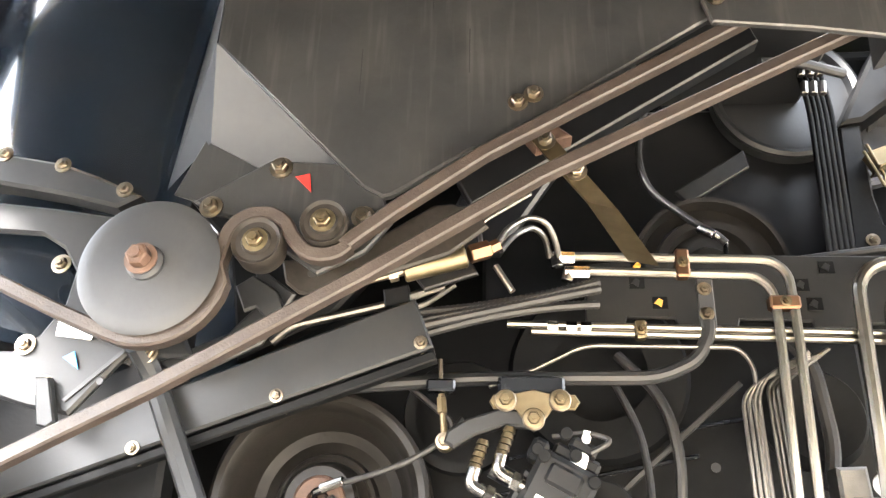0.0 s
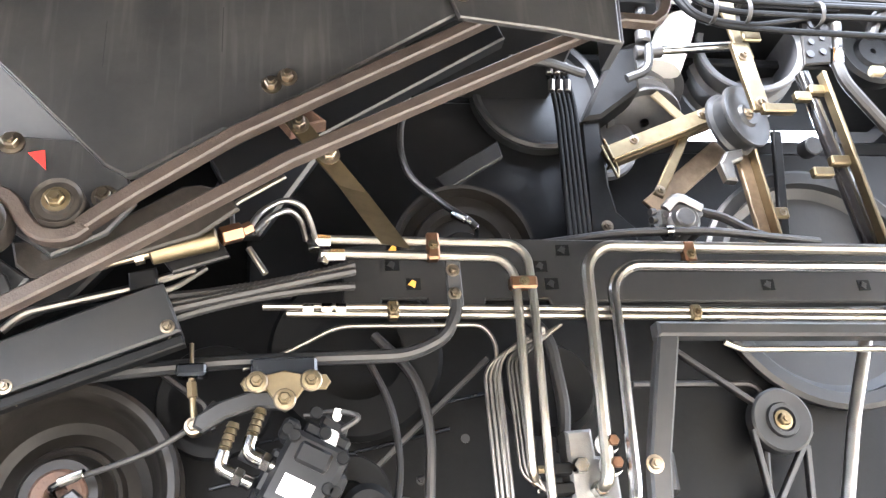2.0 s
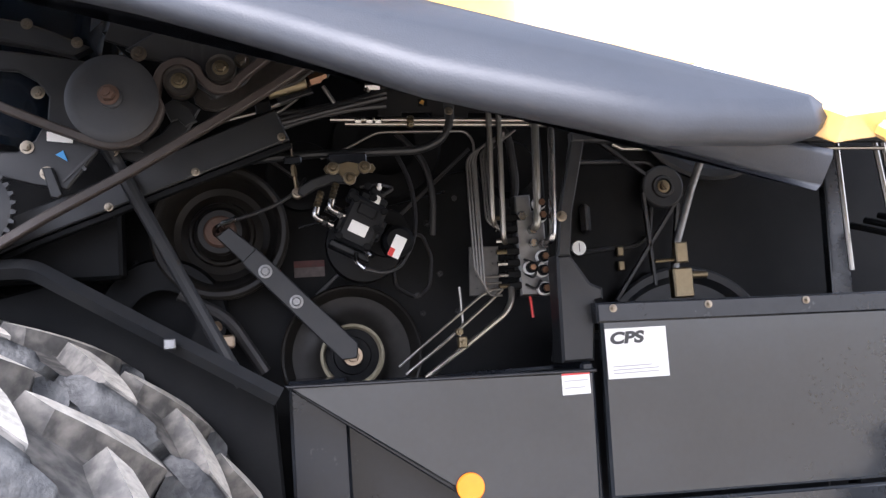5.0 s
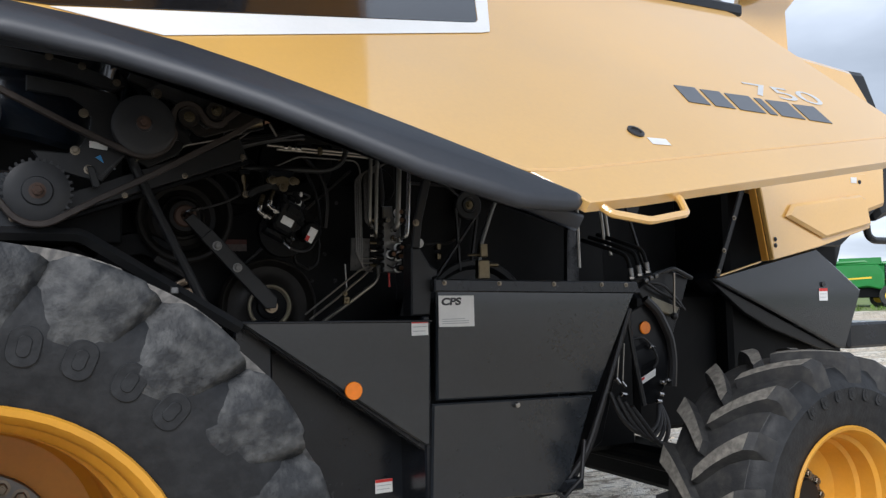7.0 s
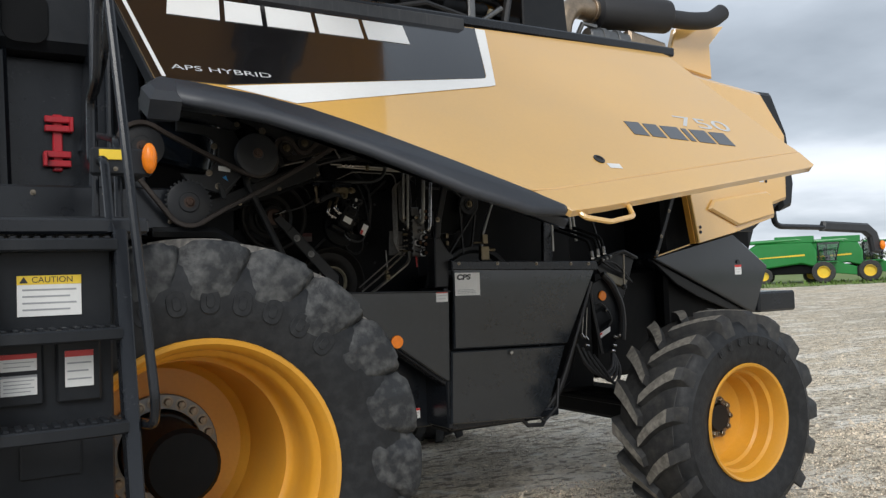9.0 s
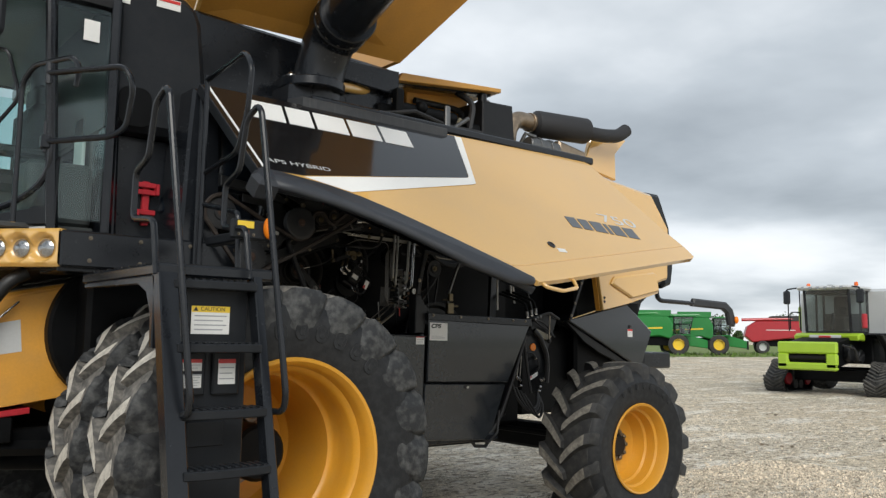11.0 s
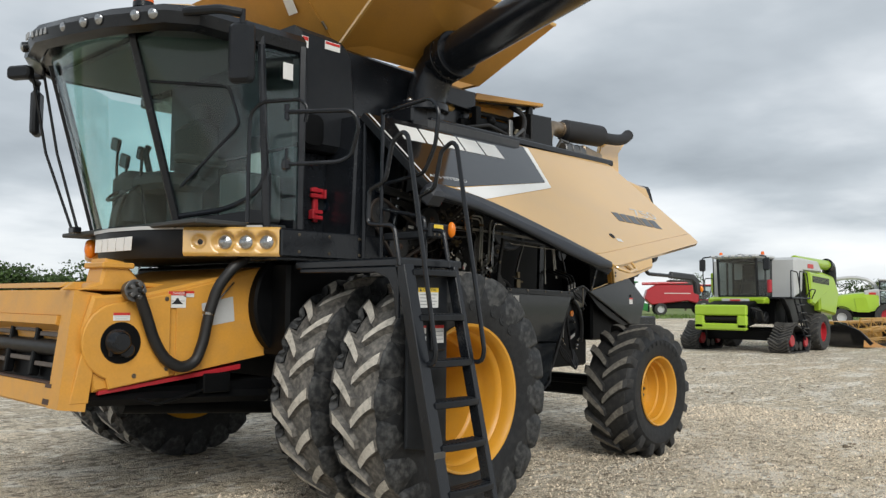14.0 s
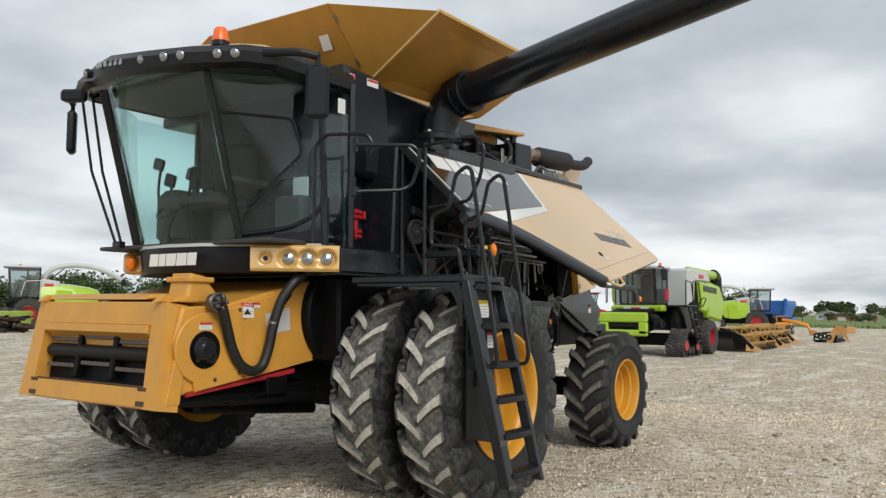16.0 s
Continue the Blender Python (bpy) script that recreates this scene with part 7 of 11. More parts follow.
part("lower_tab", mb, HOUSEM, rb)
mb = MB()
mb.plate([(-0.253, 2.694), (-0.227, 2.699), (-0.222, 2.662)], 1.2325, 1.2345, 0.0003)
part("red_mark", mb, REDINK, rb)
mb = MB()
mb.cyl((-0.213, 1.257, 2.520), (-0.213, 1.2565, 2.520), 0.008, n=12)
part("hole", mb, INK, rb)
bolts(rb, [(-0.280, 1.234, 2.712), (-0.396, 1.234, 2.636), (-0.127, 1.234, 2.612)], r=0.014, h=0.016)
for x, z, r in ((-0.284, 2.536, 0.040), (-0.177, 2.569, 0.038)):
    rl = disc(x, 1.18, z, [(0.012, -0.024), (r * 0.55, -0.024), (r * 0.62, -0.018), (r * 0.85, -0.018), (r, -0.022), (r * 1.04, -0.018), (r * 1.04, 0.018), (r, 0.024), (0.01, 0.024)], ROLLM, "idler_roller", "dusty brown idler roller with a brass bolt", 32)
    bolts(rl, [(x, 1.157, z)], r=0.014, h=0.012, material=ZINC)
    tubes("roller_pin", [(x, 1.19, z), (x, 1.25, z)], 0.012, SHADEBLACK, parent=rl, bend=0)
LX, LZ = -0.452, 2.492
pulL = disc(LX, 1.18, LZ, [(0.012, -0.035), (0.090, -0.030), (0.108, -0.028), (0.116, -0.024), (0.104, -0.006), (0.104, 0.006), (0.116, 0.024), (0.10, 0.03), (0.01, 0.03)], GREY, "belt_pulley", "grey flat-faced belt pulley", 56)
disc(LX, 1.15, LZ, [(0.030, 0.004), (0.030, -0.010), (0.024, -0.014), (0.016, -0.014), (1e-4, -0.014)], GREY, "hub_collar", "", 20, parent=pulL)
bolts(pulL, [(LX - 0.004, 1.136, LZ + 0.004)], r=0.018, h=0.022, material=RUST)
for x, z, nm in ((-0.82, 2.225, "sprocket"), (-1.05, 2.51, "drive_pulley")):
    sp_ = disc(x, 1.19, z, [(0.012, -0.02), (0.05, -0.018), (0.055, -0.008), (0.108, -0.006), (0.112, -0.004), (0.112, 0.006), (0.01, 0.006)], GREY, nm, "toothed grey sprocket" if nm == "sprocket" else "grey drive pulley", 48)
    if nm == "sprocket":
        mb = MB()
        for k in range(30):
            a = 2 * math.pi * k / 30
            c, s = math.cos(a), math.sin(a)
            mb.prism([(-0.0085, 0.108), (0.0085, 0.108), (0.004, 0.124), (-0.004, 0.124)], -0.005, 0.005, 0.001, Matrix.Translation((x, 1.19, z)) @ Matrix.Rotation(a, 4, "Y") @ Matrix.Rotation(radians(90), 4, "X"))
        part("teeth", mb, GREY, sp_)
    bolts(sp_, [(x, 1.172, z)], r=0.020, h=0.018, material=RUST)
lo0, lo1 = Vector((0.87, 3.13 - 0.055)), Vector((-0.765, 2.125))
belt_path = [(0.83, 3.185)] + [(0.49, 2.965), (0.08, 2.705), (-0.065, 2.597), (-0.125, 2.550), (-0.145, 2.533)] + arc(-0.177, 2.569, 0.054, -45, -125, 5) + [(-0.228, 2.547)] + arc(-0.284, 2.536, 0.056, 40, 165, 8)
belt_path += [(-0.348, 2.50)] + arc(LX, LZ, 0.118, -12, -105, 9) + [(-0.52, 2.392), (-0.60, 2.425), (-0.71, 2.475), (-0.94, 2.588)] + arc(-1.05, 2.51, 0.122, 66, 205, 10)
belt_path += arc(-0.82, 2.225, 0.124, 215, 298, 8) + [(-0.63, 2.192), (-0.42, 2.302), (-0.11, 2.482), (0.17, 2.665), (0.63, 2.925), (0.84, 3.04)] + arc(0.875, 3.11, 0.078, -60, 110, 8)
mb = MB()
mb.band([(x, 1.18 + 0.10 * max(0.0, x), z) for x, z in belt_path], 0.030, 0.024, close=True)
cpart("drive_belt", mb, BELT, "long brown drive belt dusted with rust")

# left housing plates
mb = MB()
mb.plate([(-1.05, 2.775), (-0.795, 2.742), (-0.673, 2.718), (-0.60, 2.690), (-0.515, 2.650), (-0.556, 2.628), (-0.66, 2.655), (-0.779, 2.678), (-1.05, 2.70)], 1.21, 1.26, 0.006)
hp_ = cpart("housing_rim", mb, HOUSEM, "slate housing rim with bolts")
bolts(hp_, [(-0.783, 1.21, 2.737), (-0.669, 1.21, 2.712), (-0.546, 1.21, 2.660)], r=0.010, h=0.008)
mb = MB()
mb.plate([(-0.86, 2.675), (-0.70, 2.655), (-0.545, 2.63), (-0.47, 2.50), (-0.40, 2.375), (-0.475, 2.375), (-0.515, 2.378), (-0.594, 2.278), (-0.668, 2.291), (-0.80, 2.33), (-0.84, 2.39), (-0.715, 2.385), (-0.672, 2.415), (-0.640, 2.470), (-0.634, 2.531), (-0.665, 2.575), (-0.712, 2.603), (-0.86, 2.615)], 1.262, 1.28, 0.005)
hs_ = cpart("housing_plate", mb, HOUSEM, "slate housing plate with a rounded opening")
bolts(hs_, [(-0.660, 1.26, 2.542), (-0.690, 1.26, 2.395), (-0.642, 1.26, 2.324), (-0.475, 1.26, 2.381)], r=0.012, h=0.010)
mb = MB()
mb.plate([(-0.640, 2.435), (-0.572, 2.429), (-0.576, 2.402), (-0.640, 2.410)], 1.256, 1.259, 0.0005)
part("white_label", mb, STICKER, hs_)
mb = MB()
mb.plate([(-0.619, 2.372), (-0.600, 2.383), (-0.588, 2.352)], 1.256, 1.259, 0.0003)
part("blue_mark", mb, BLUEINK, hs_)
mb = MB()
mb.plate([(-0.606, 2.302), (-0.600, 2.298), (-0.513, 2.382), (-0.518, 2.387)], 1.258, 1.2605, 0.0005)
part("slot", mb, INK, hs_)
part("hole", MB().cyl((-0.549, 1.2615, 2.333), (-0.549, 1.260, 2.333), 0.006, n=10), INK, hs_)
mb = MB()
mb.plate([(-0.650, 2.335), (-0.625, 2.335), (-0.600, 2.262), (-0.612, 2.252), (-0.630, 2.256)], 1.24, 1.258, 0.003)
part("tab", mb, HOUSEM, hs_)
mb = MB()
mb.plate([(-0.48, 2.375), (-0.36, 2.43), (-0.315, 2.48), (-0.33, 2.56), (-0.25, 2.50), (-0.30, 2.41), (-0.42, 2.35)], 1.30, 1.315, 0.004)
part("inner_web", mb, HOUSEM, hs_)
mb = MB()
mb.box(-1.0, -0.5, 1.45, 1.52, 2.05, 2.78, 0.01)
cpart("housing_back", mb, SHADEBLACK, "dark plate behind the housing")
mb = MB()
mb.plate([(-0.52, 2.75), (-0.40, 2.62), (-0.36, 2.40), (-0.2, 2.48), (-0.1, 2.60), (-0.15, 2.72)], 1.36, 1.40, 0.006)
cpart("guide_wall", mb, SHADEBLACK, "dark wall behind the rollers")

# grey box channel and its dark underside
mb = MB()
mb.plate([(-0.90, 2.165), (-0.73, 2.232), (-0.045, 2.502), (-0.010, 2.414), (-0.70, 2.160), (-0.87, 2.09)], 1.33, 1.385, 0.004)
bc = cpart("box_channel", mb, HOUSEM, "long slate box channel")
bolts(bc, [(-0.032, 1.328, 2.420), (-0.272, 1.328, 2.327), (-0.505, 1.328, 2.238)], r=0.008, h=0.008)
mb = MB()
mb.plate([(-0.87, 2.086), (-0.70, 2.156), (-0.010, 2.410), (-0.004, 2.393), (-0.70, 2.138), (-0.87, 2.068)], 1.336, 1.365, 0.003)
part("lower_flange", mb, SHADEBLACK, bc)
for x, z in ((-0.030, 2.400), (-0.262, 2.312), (-0.50, 2.224)):
    part("stud", MB().cyl((x, 1.345, z + 0.006), (x + 0.004, 1.345, z - 0.012), 0.0035, n=8), BOLTM, bc)
tubes("strut_tube", [(-0.490, 1.245, 2.39), (-0.478, 1.29, 2.36), (-0.228, 1.30, 1.85), (-0.17, 1.32, 1.73)], 0.0195, HOUSEM, "grey diagonal strut tube", bend=0.03)

# gold strap, gold cylinder
mb = MB()
mb.add([(0.145, 1.262, 2.80), (0.188, 1.262, 2.80), (0.305, 1.262, 2.635), (0.255, 1.262, 2.650), (0.145, 1.268, 2.80), (0.188, 1.268, 2.80), (0.305, 1.268, 2.635), (0.255, 1.268, 2.650)],
       [(0, 1, 2, 3), (7, 6, 5, 4), (0, 4, 5, 1), (1, 5, 6, 2), (2, 6, 7, 3), (3, 7, 4, 0)])
mb.add([(0.255, 1.262, 2.650), (0.305, 1.262, 2.635), (0.395, 1.42, 2.600), (0.340, 1.42, 2.612), (0.255, 1.268, 2.650), (0.305, 1.268, 2.635), (0.395, 1.426, 2.600), (0.340, 1.426, 2.612)],
       [(0, 1, 2, 3), (7, 6, 5, 4), (0, 4, 5, 1), (1, 5, 6, 2), (2, 6, 7, 3), (3, 7, 4, 0)])
gs = cpart("bent_strap", mb, ZINC, "bent gold zinc-plated strap")
bolts(gs, [(0.238, 1.262, 2.712), (0.185, 1.262, 2.775)], r=0.013, h=0.014)
mb = MB()
mb.plate([(0.14, 2.81), (0.20, 2.82), (0.235, 2.79), (0.17, 2.77)], 1.27, 1.31, 0.003)
part("rusty_block", mb, RUST, gs)
mb = MB()
mb.cyl((-0.065, 1.31, 2.545), (0.045, 1.31, 2.573), 0.021, n=20, c=0.003)
gc = cpart("small_cylinder", mb, ZINC, "gold zinc-plated hydraulic cylinder")
mb = MB()
mb.cyl((-0.19, 1.31, 2.512), (-0.06, 1.31, 2.546), 0.008, n=12)
mb.cyl((-0.09, 1.31, 2.538), (-0.075, 1.31, 2.542), 0.015, n=6)
mb.plate([(-0.20, 2.50), (-0.13, 2.52), (-0.125, 2.535), (-0.195, 2.52)], 1.302, 1.318, 0.003)
part("clevis_rod", mb, BOLTM, gc, "clevis rod")
mb = MB()
mb.plate([(-0.06, 2.56), (0.035, 2.61), (0.065, 2.55), (-0.03, 2.52)], 1.335, 1.35, 0.003)
part("mount", mb, DARKGREY, gc)
mb = MB()
mb.cyl((0.05, 1.31, 2.575), (0.085, 1.32, 2.59), 0.017, n=6, c=0.002)
mb.cyl((0.085, 1.32, 2.59), (0.10, 1.325, 2.60), 0.012, n=6)
part("fitting", mb, COPPER, gc, "copper-coloured fitting")
tubes("pipe", [(0.095, 1.33, 2.597), (0.116, 1.36, 2.650), (0.157, 1.38, 2.684), (0.193, 1.40, 2.680), (0.209, 1.43, 2.652), (0.216, 1.46, 2.630)], 0.0058, TUBESTEEL, "slim bent steel pipe", bend=0.025)
tubes("pipe", [(0.104, 1.335, 2.594), (0.130, 1.365, 2.640), (0.165, 1.39, 2.668), (0.188, 1.42, 2.660), (0.197, 1.46, 2.635)], 0.0058, TUBESTEEL, "slim bent steel pipe", bend=0.025)
tubes("pipe", [(0.07, 1.32, 2.60), (0.065, 1.33, 2.645), (0.16, 1.33, 2.705)], 0.0045, TUBESTEEL, bend=0.02)
tubes("pipe", [(-0.30, 1.36, 2.43), (-0.27, 1.36, 2.46), (-0.10, 1.36, 2.50), (0.0, 1.38, 2.545)], 0.008, TUBESTEEL, "bright pipe behind the box channel", bend=0.02)
tubes("pipe", [(-0.10, 1.37, 2.485), (-0.03, 1.38, 2.51), (0.02, 1.39, 2.55)], 0.005, TUBESTEEL, bend=0.01)
mb = MB()
mb.plate([(-0.105, 2.525), (-0.06, 2.535), (-0.055, 2.50), (-0.10, 2.49)], 1.345, 1.375, 0.003)
cpart("pipe_bracket", mb, DARKGREY, "dark pipe bracket")
tubes("link_rod", [(0.095, 1.36, 2.575), (0.125, 1.36, 2.525)], 0.006, STEEL, bend=0)

# corrugated hoses
for k, (z0, z1, y) in enumerate(((2.515, 2.600, 1.50), (2.486, 2.585, 1.47), (2.470, 2.568, 1.46), (2.500, 2.560, 1.52), (2.462, 2.548, 1.49))):
    p0, p1 = Vector((-0.06, y - 0.06, z0)), Vector((0.29, y, z1))
    mid = (p0 + p1) / 2 + Vector((0.0, 0.0, -0.02 + 0.012 * k))
    n = 70
    pts = [p0 * (1 - t) ** 2 + mid * 2 * t * (1 - t) + p1 * t * t for t in [i / n for i in range(n + 1)]]
    mb = MB()
    nn = 8
    rows = []
    for i, p in enumerate(pts):
        d = (pts[min(i + 1, n)] - pts[max(i - 1, 0)]).normalized()
        u = (Vector((0, 1, 0)) - d * d.y).normalized()
        w = d.cross(u)
        r = 0.0092 if i % 2 else 0.0080
        rows += [p + (u * math.cos(2 * math.pi * j / nn) + w * math.sin(2 * math.pi * j / nn)) * r for j in range(nn)]
    mb.add(rows, [(i * nn + j, i * nn + (j + 1) % nn, (i + 1) * nn + (j + 1) % nn, (i + 1) * nn + j) for i in range(n) for j in range(nn)])
    cpart("corrugated_hose", mb, HOSE, "black corrugated cable hose")

# wiring tray with slots
mb = MB()
mb.plate([(0.271, 2.655), (0.269, 2.531), (0.345, 2.528), (0.35, 2.542), (0.442, 2.540), (0.445, 2.522), (0.56, 2.520), (0.565, 2.537), (0.70, 2.533), (0.705, 2.520), (0.80, 2.517), (0.805, 2.528), (1.95, 2.50), (1.95, 2.645), (0.43, 2.678)], 1.545, 1.56, 0.003)
tray = cpart("wiring_tray", mb, TRAYM, "slate grey wiring tray with slots")
for x, z, col in ((0.373, 2.615, None), (0.415, 2.572, YELLOW_OLD), (0.690, 2.608, None), (0.710, 2.568, None), (0.744, 2.645, None), (1.206, 2.557, None), (1.44, 2.552, None), (0.378, 2.650, YELLOW_OLD)):
    # flat dark patch painted for the shade in the slot's recess
    mb = MB()
    mb.box(x - 0.015, x + 0.015, 1.5435, 1.5455, z - 0.013, z + 0.013, 0.0004)
    sl = part("slot", mb, SHADEBLACK, tray)
    mb = MB()
    mb.plate([(x - 0.012, z - 0.002), (x - 0.002, z + 0.009), (x + 0.006, z + 0.004), (x + 0.002, z - 0.010), (x - 0.006, z - 0.004)], 1.5415, 1.5433, 0.0004)
    part("clip", mb, col or TRAYM, sl)
mb = MB()
mb.box(0.46, 1.95, 1.57, 1.60, 2.52, 2.66, 0.004)
part("tray_back", mb, SHADEBLACK, tray)

# steel pipes
YP = 1.462
pipeA = tubes("pipe", [(0.235, YP, 2.637), (0.612, YP, 2.626), (0.640, YP, 2.598), (0.642, YP, 2.50), (0.629, YP, 2.112), (0.640, YP + 0.03, 2.10)], 0.0088, STEEL, "bare steel hydraulic pipe", bend=0.05)
pipeB = tubes("pipe", [(0.265, YP, 2.606), (0.580, YP, 2.595), (0.608, YP, 2.565), (0.610, YP, 2.50), (0.598, YP, 2.17), (0.612, YP + 0.03, 2.155)], 0.0088, STEEL, "bare steel hydraulic pipe", bend=0.05)
pipeC = tubes("pipe", [(1.95, YP, 2.59), (0.80, YP, 2.618), (0.762, YP, 2.58), (0.758, YP, 2.48), (0.744, YP, 2.18), (0.738, YP, 2.145), (0.728, YP + 0.02, 2.137)], 0.0125, STEEL, "thick bare steel hydraulic pipe", bend=0.055)
pipeD = tubes("pipe", [(1.95, YP - 0.005, 2.55), (0.85, YP - 0.005, 2.572), (0.808, YP - 0.005, 2.535), (0.806, YP - 0.005, 2.44), (0.790, YP - 0.005, 2.14), (0.783, YP - 0.005, 2.10), (0.762, YP + 0.02, 2.088)], 0.0125, CHROME, "thick bright hydraulic pipe", bend=0.06)
for z in (2.507, 2.492):
    tubes("pipe", [(0.115 if z > 2.5 else 0.16, 1.482, z), (1.95, 1.482, z - 0.055)], 0.0072, STEEL, "thin steel pipe", bend=0)
mb = MB()
for x in (0.20, 0.235, 0.262):
    mb.cyl((x - 0.010, 1.482, 2.504 - (x - .115) * .03), (x + 0.010, 1.482, 2.503 - (x - .115) * .03), 0.0115, n=6, c=0.001)
cpart("union_nut", mb, CHROME, "bright union nuts")
mb = MB()
mb.cyl((0.215, YP, 2.633), (0.245, YP, 2.632), 0.0135, n=6, c=0.001)
mb.cyl((0.208, YP, 2.645), (0.212, YP, 2.615), 0.013, n=6, c=0.001)
mb.cyl((0.225, YP, 2.603), (0.272, YP, 2.602), 0.0135, n=6, c=0.001)
mb.cyl((0.228, YP, 2.585), (0.235, YP, 2.612), 0.012, n=6, c=0.001)
cpart("elbow_fitting", mb, CHROME, "bright elbow fittings")


def clamp(x, z, w, h, y, material=COPPER):
    mb = MB()
    mb.box(x - w / 2, x + w / 2, y - 0.014, y + 0.012, z - h / 2, z + h / 2, 0.004)
    c = cpart("pipe_clamp", mb, material, "copper-coloured pipe clamp" if material is COPPER else "gold pipe clamp")
    bolts(c, [(x, y - 0.014, z)], r=0.007, h=0.007, material=ZINC)


clamp(0.446, 2.618, 0.026, 0.058, YP)
clamp(0.623, 2.538, 0.056, 0.026, YP)
clamp(0.988, 2.592, 0.026, 0.062, YP)
clamp(0.362, 2.493, 0.022, 0.036, 1.482, ZINC)
clamp(0.985, 2.473, 0.022, 0.034, 1.482, ZINC)
# thin control lines
tubes("control_line", [(0.08, 1.48, 2.385), (0.16, 1.48, 2.415), (0.255, 1.475, 2.462), (0.535, 1.475, 2.458), (0.558, 1.475, 2.425), (0.552, 1.475, 2.10)], 0.0042, TUBESTEEL, "thin steel control line", bend=0.03)
for k in range(4):
    x = 0.530 + 0.0095 * k
    tubes("control_line", [(0.66, 1.48, 2.44 + 0.004 * k), (x + 0.022, 1.475, 2.388 + 0.006 * k), (x, 1.472, 2.36 + 0.004 * k), (x + 0.002, 1.472, 2.02 - 0.02 * k), (x + 0.02, 1.475, 1.995 - 0.02 * k), (0.615, 1.48, 1.995 - 0.02 * k)], 0.0036, TUBESTEEL, "thin steel control line", bend=0.02)
    x = 0.578 + 0.0085 * k
    tubes("control_line", [(0.70, 1.49, 2.46), (x + 0.02, 1.48, 2.405), (x, 1.478, 2.385), (x + 0.004, 1.478, 2.175), (x + 0.02, 1.48, 2.155 - 0.006 * k), (0.64, 1.485, 2.15 - 0.008 * k)], 0.0036, TUBESTEEL, "thin steel control line", bend=0.02)
# grey bent tube
gt = tubes("bent_tube", [(-0.32, 1.49, 2.375), (-0.187, 1.49, 2.386), (0.05, 1.48, 2.400), (0.39, 1.48, 2.402), (0.462, 1.48, 2.436), (0.486, 1.48, 2.485), (0.487, 1.48, 2.51)], 0.0135, HOUSEM, "grey bent support tube", bend=0.06)
mb = MB()
mb.plate(round_rect(0.030, 0.115, 0.010, 3, 0.487, 2.548), 1.472, 1.482, 0.002)
part("flat_end", mb, GREY, gt)
bolts(gt, [(0.485, 1.472, 2.572), (0.485, 1.472, 2.522)], r=0.009, h=0.008)
# tension link, triangle bracket and lever
mb = MB()
mb.cyl((-0.004, 1.44, 2.36), (0.003, 1.44, 2.285), 0.0062, n=10)
mb.cyl((-0.004, 1.44, 2.355), (-0.001, 1.44, 2.325), 0.0095, n=6, c=0.002)
mb.cyl((0.004, 1.455, 2.274), (0.004, 1.425, 2.274), 0.016, n=18, c=0.003)
tb = cpart("tension_link", mb, ZINC, "gold tension link")
mb = MB()
mb.box(-0.030, 0.022, 1.42, 1.46, 2.362, 2.384, 0.004)
part("cap", mb, BLACK, tb)
part("stud", MB().cyl((-0.006, 1.45, 2.384), (-0.008, 1.45, 2.428), 0.004, n=8), BOLTM, tb)
bolts(tb, [(0.004, 1.425, 2.274)], r=0.010, h=0.008)
mb = MB()
mb.plate([(0.083, 2.334), (0.090, 2.322), (0.128, 2.321), (0.140, 2.303), (0.146, 2.290), (0.158, 2.283), (0.170, 2.290), (0.178, 2.305), (0.190, 2.321), (0.228, 2.320), (0.237, 2.333), (0.229, 2.346), (0.19, 2.347), (0.158, 2.355), (0.12, 2.347), (0.09, 2.346)], 1.385, 1.395, 0.002)
tri_ = cpart("rocker_plate", mb, ZINC, "gold three-bolt rocker plate")
for x, z in ((0.111, 2.334), (0.203, 2.334), (0.158, 2.302)):
    mb = MB()
    mb.cyl((x, 1.385, z), (x, 1.374, z), 0.019, n=22, c=0.002)
    w_ = part("washer", mb, BOLTM, tri_)
    bolts(w_, [(x, 1.374, z)], r=0.011, h=0.010, material=ZINC)
mb = MB()
mb.plate([(0.16, 2.292), (0.11, 2.296), (0.06, 2.280), (0.022, 2.258), (0.005, 2.268), (0.010, 2.286), (0.045, 2.308), (0.10, 2.325), (0.16, 2.322)], 1.40, 1.425, 0.004)
part("lever", mb, HOUSEM, tri_, "curved grey lever")
mb = MB()
mb.box(0.098, 0.214, 1.40, 1.46, 2.338, 2.384, 0.005)
part("hanger", mb, BLACK, tri_)

# big pulley with rusty hub, grease hose, arm, lower pulley
BX, BZ = -0.234, 2.184
bpul = disc(BX, 1.57, BZ, [(0.05, 0.005), (0.070, 0.004), (0.078, 0.014), (0.084, 0.034), (0.090, 0.030), (0.097, 0.032), (0.103, 0.050), (0.126, 0.058), (0.146, 0.050), (0.160, 0.028), (0.170, -0.010), (0.178, -0.034), (0.186, -0.042), (0.198, -0.043), (0.206, -0.036), (0.206, -0.026), (0.190, -0.016), (0.190, 0.024), (0.206, 0.034), (0.206, 0.046), (0.15, 0.075), (0.05, 0.075)], PULLEY, "large_pulley", "large dished brown-grey pulley", 72)
disc(BX, 1.56, BZ, [(0.070, 0.02), (0.072, -0.006), (0.066, -0.014), (0.050, -0.014)], PULLEY, "hub_collar", "brown-grey hub collar", 40, parent=bpul)
disc(BX, 1.56, BZ, [(0.050, -0.010), (0.048, -0.022), (0.042, -0.028), (0.022, -0.028), (0.019, -0.020), (0.018, 0.01), (1e-4, 0.01)], RUST, "hub", "rusty hub with a dark bore", 36, parent=bpul)
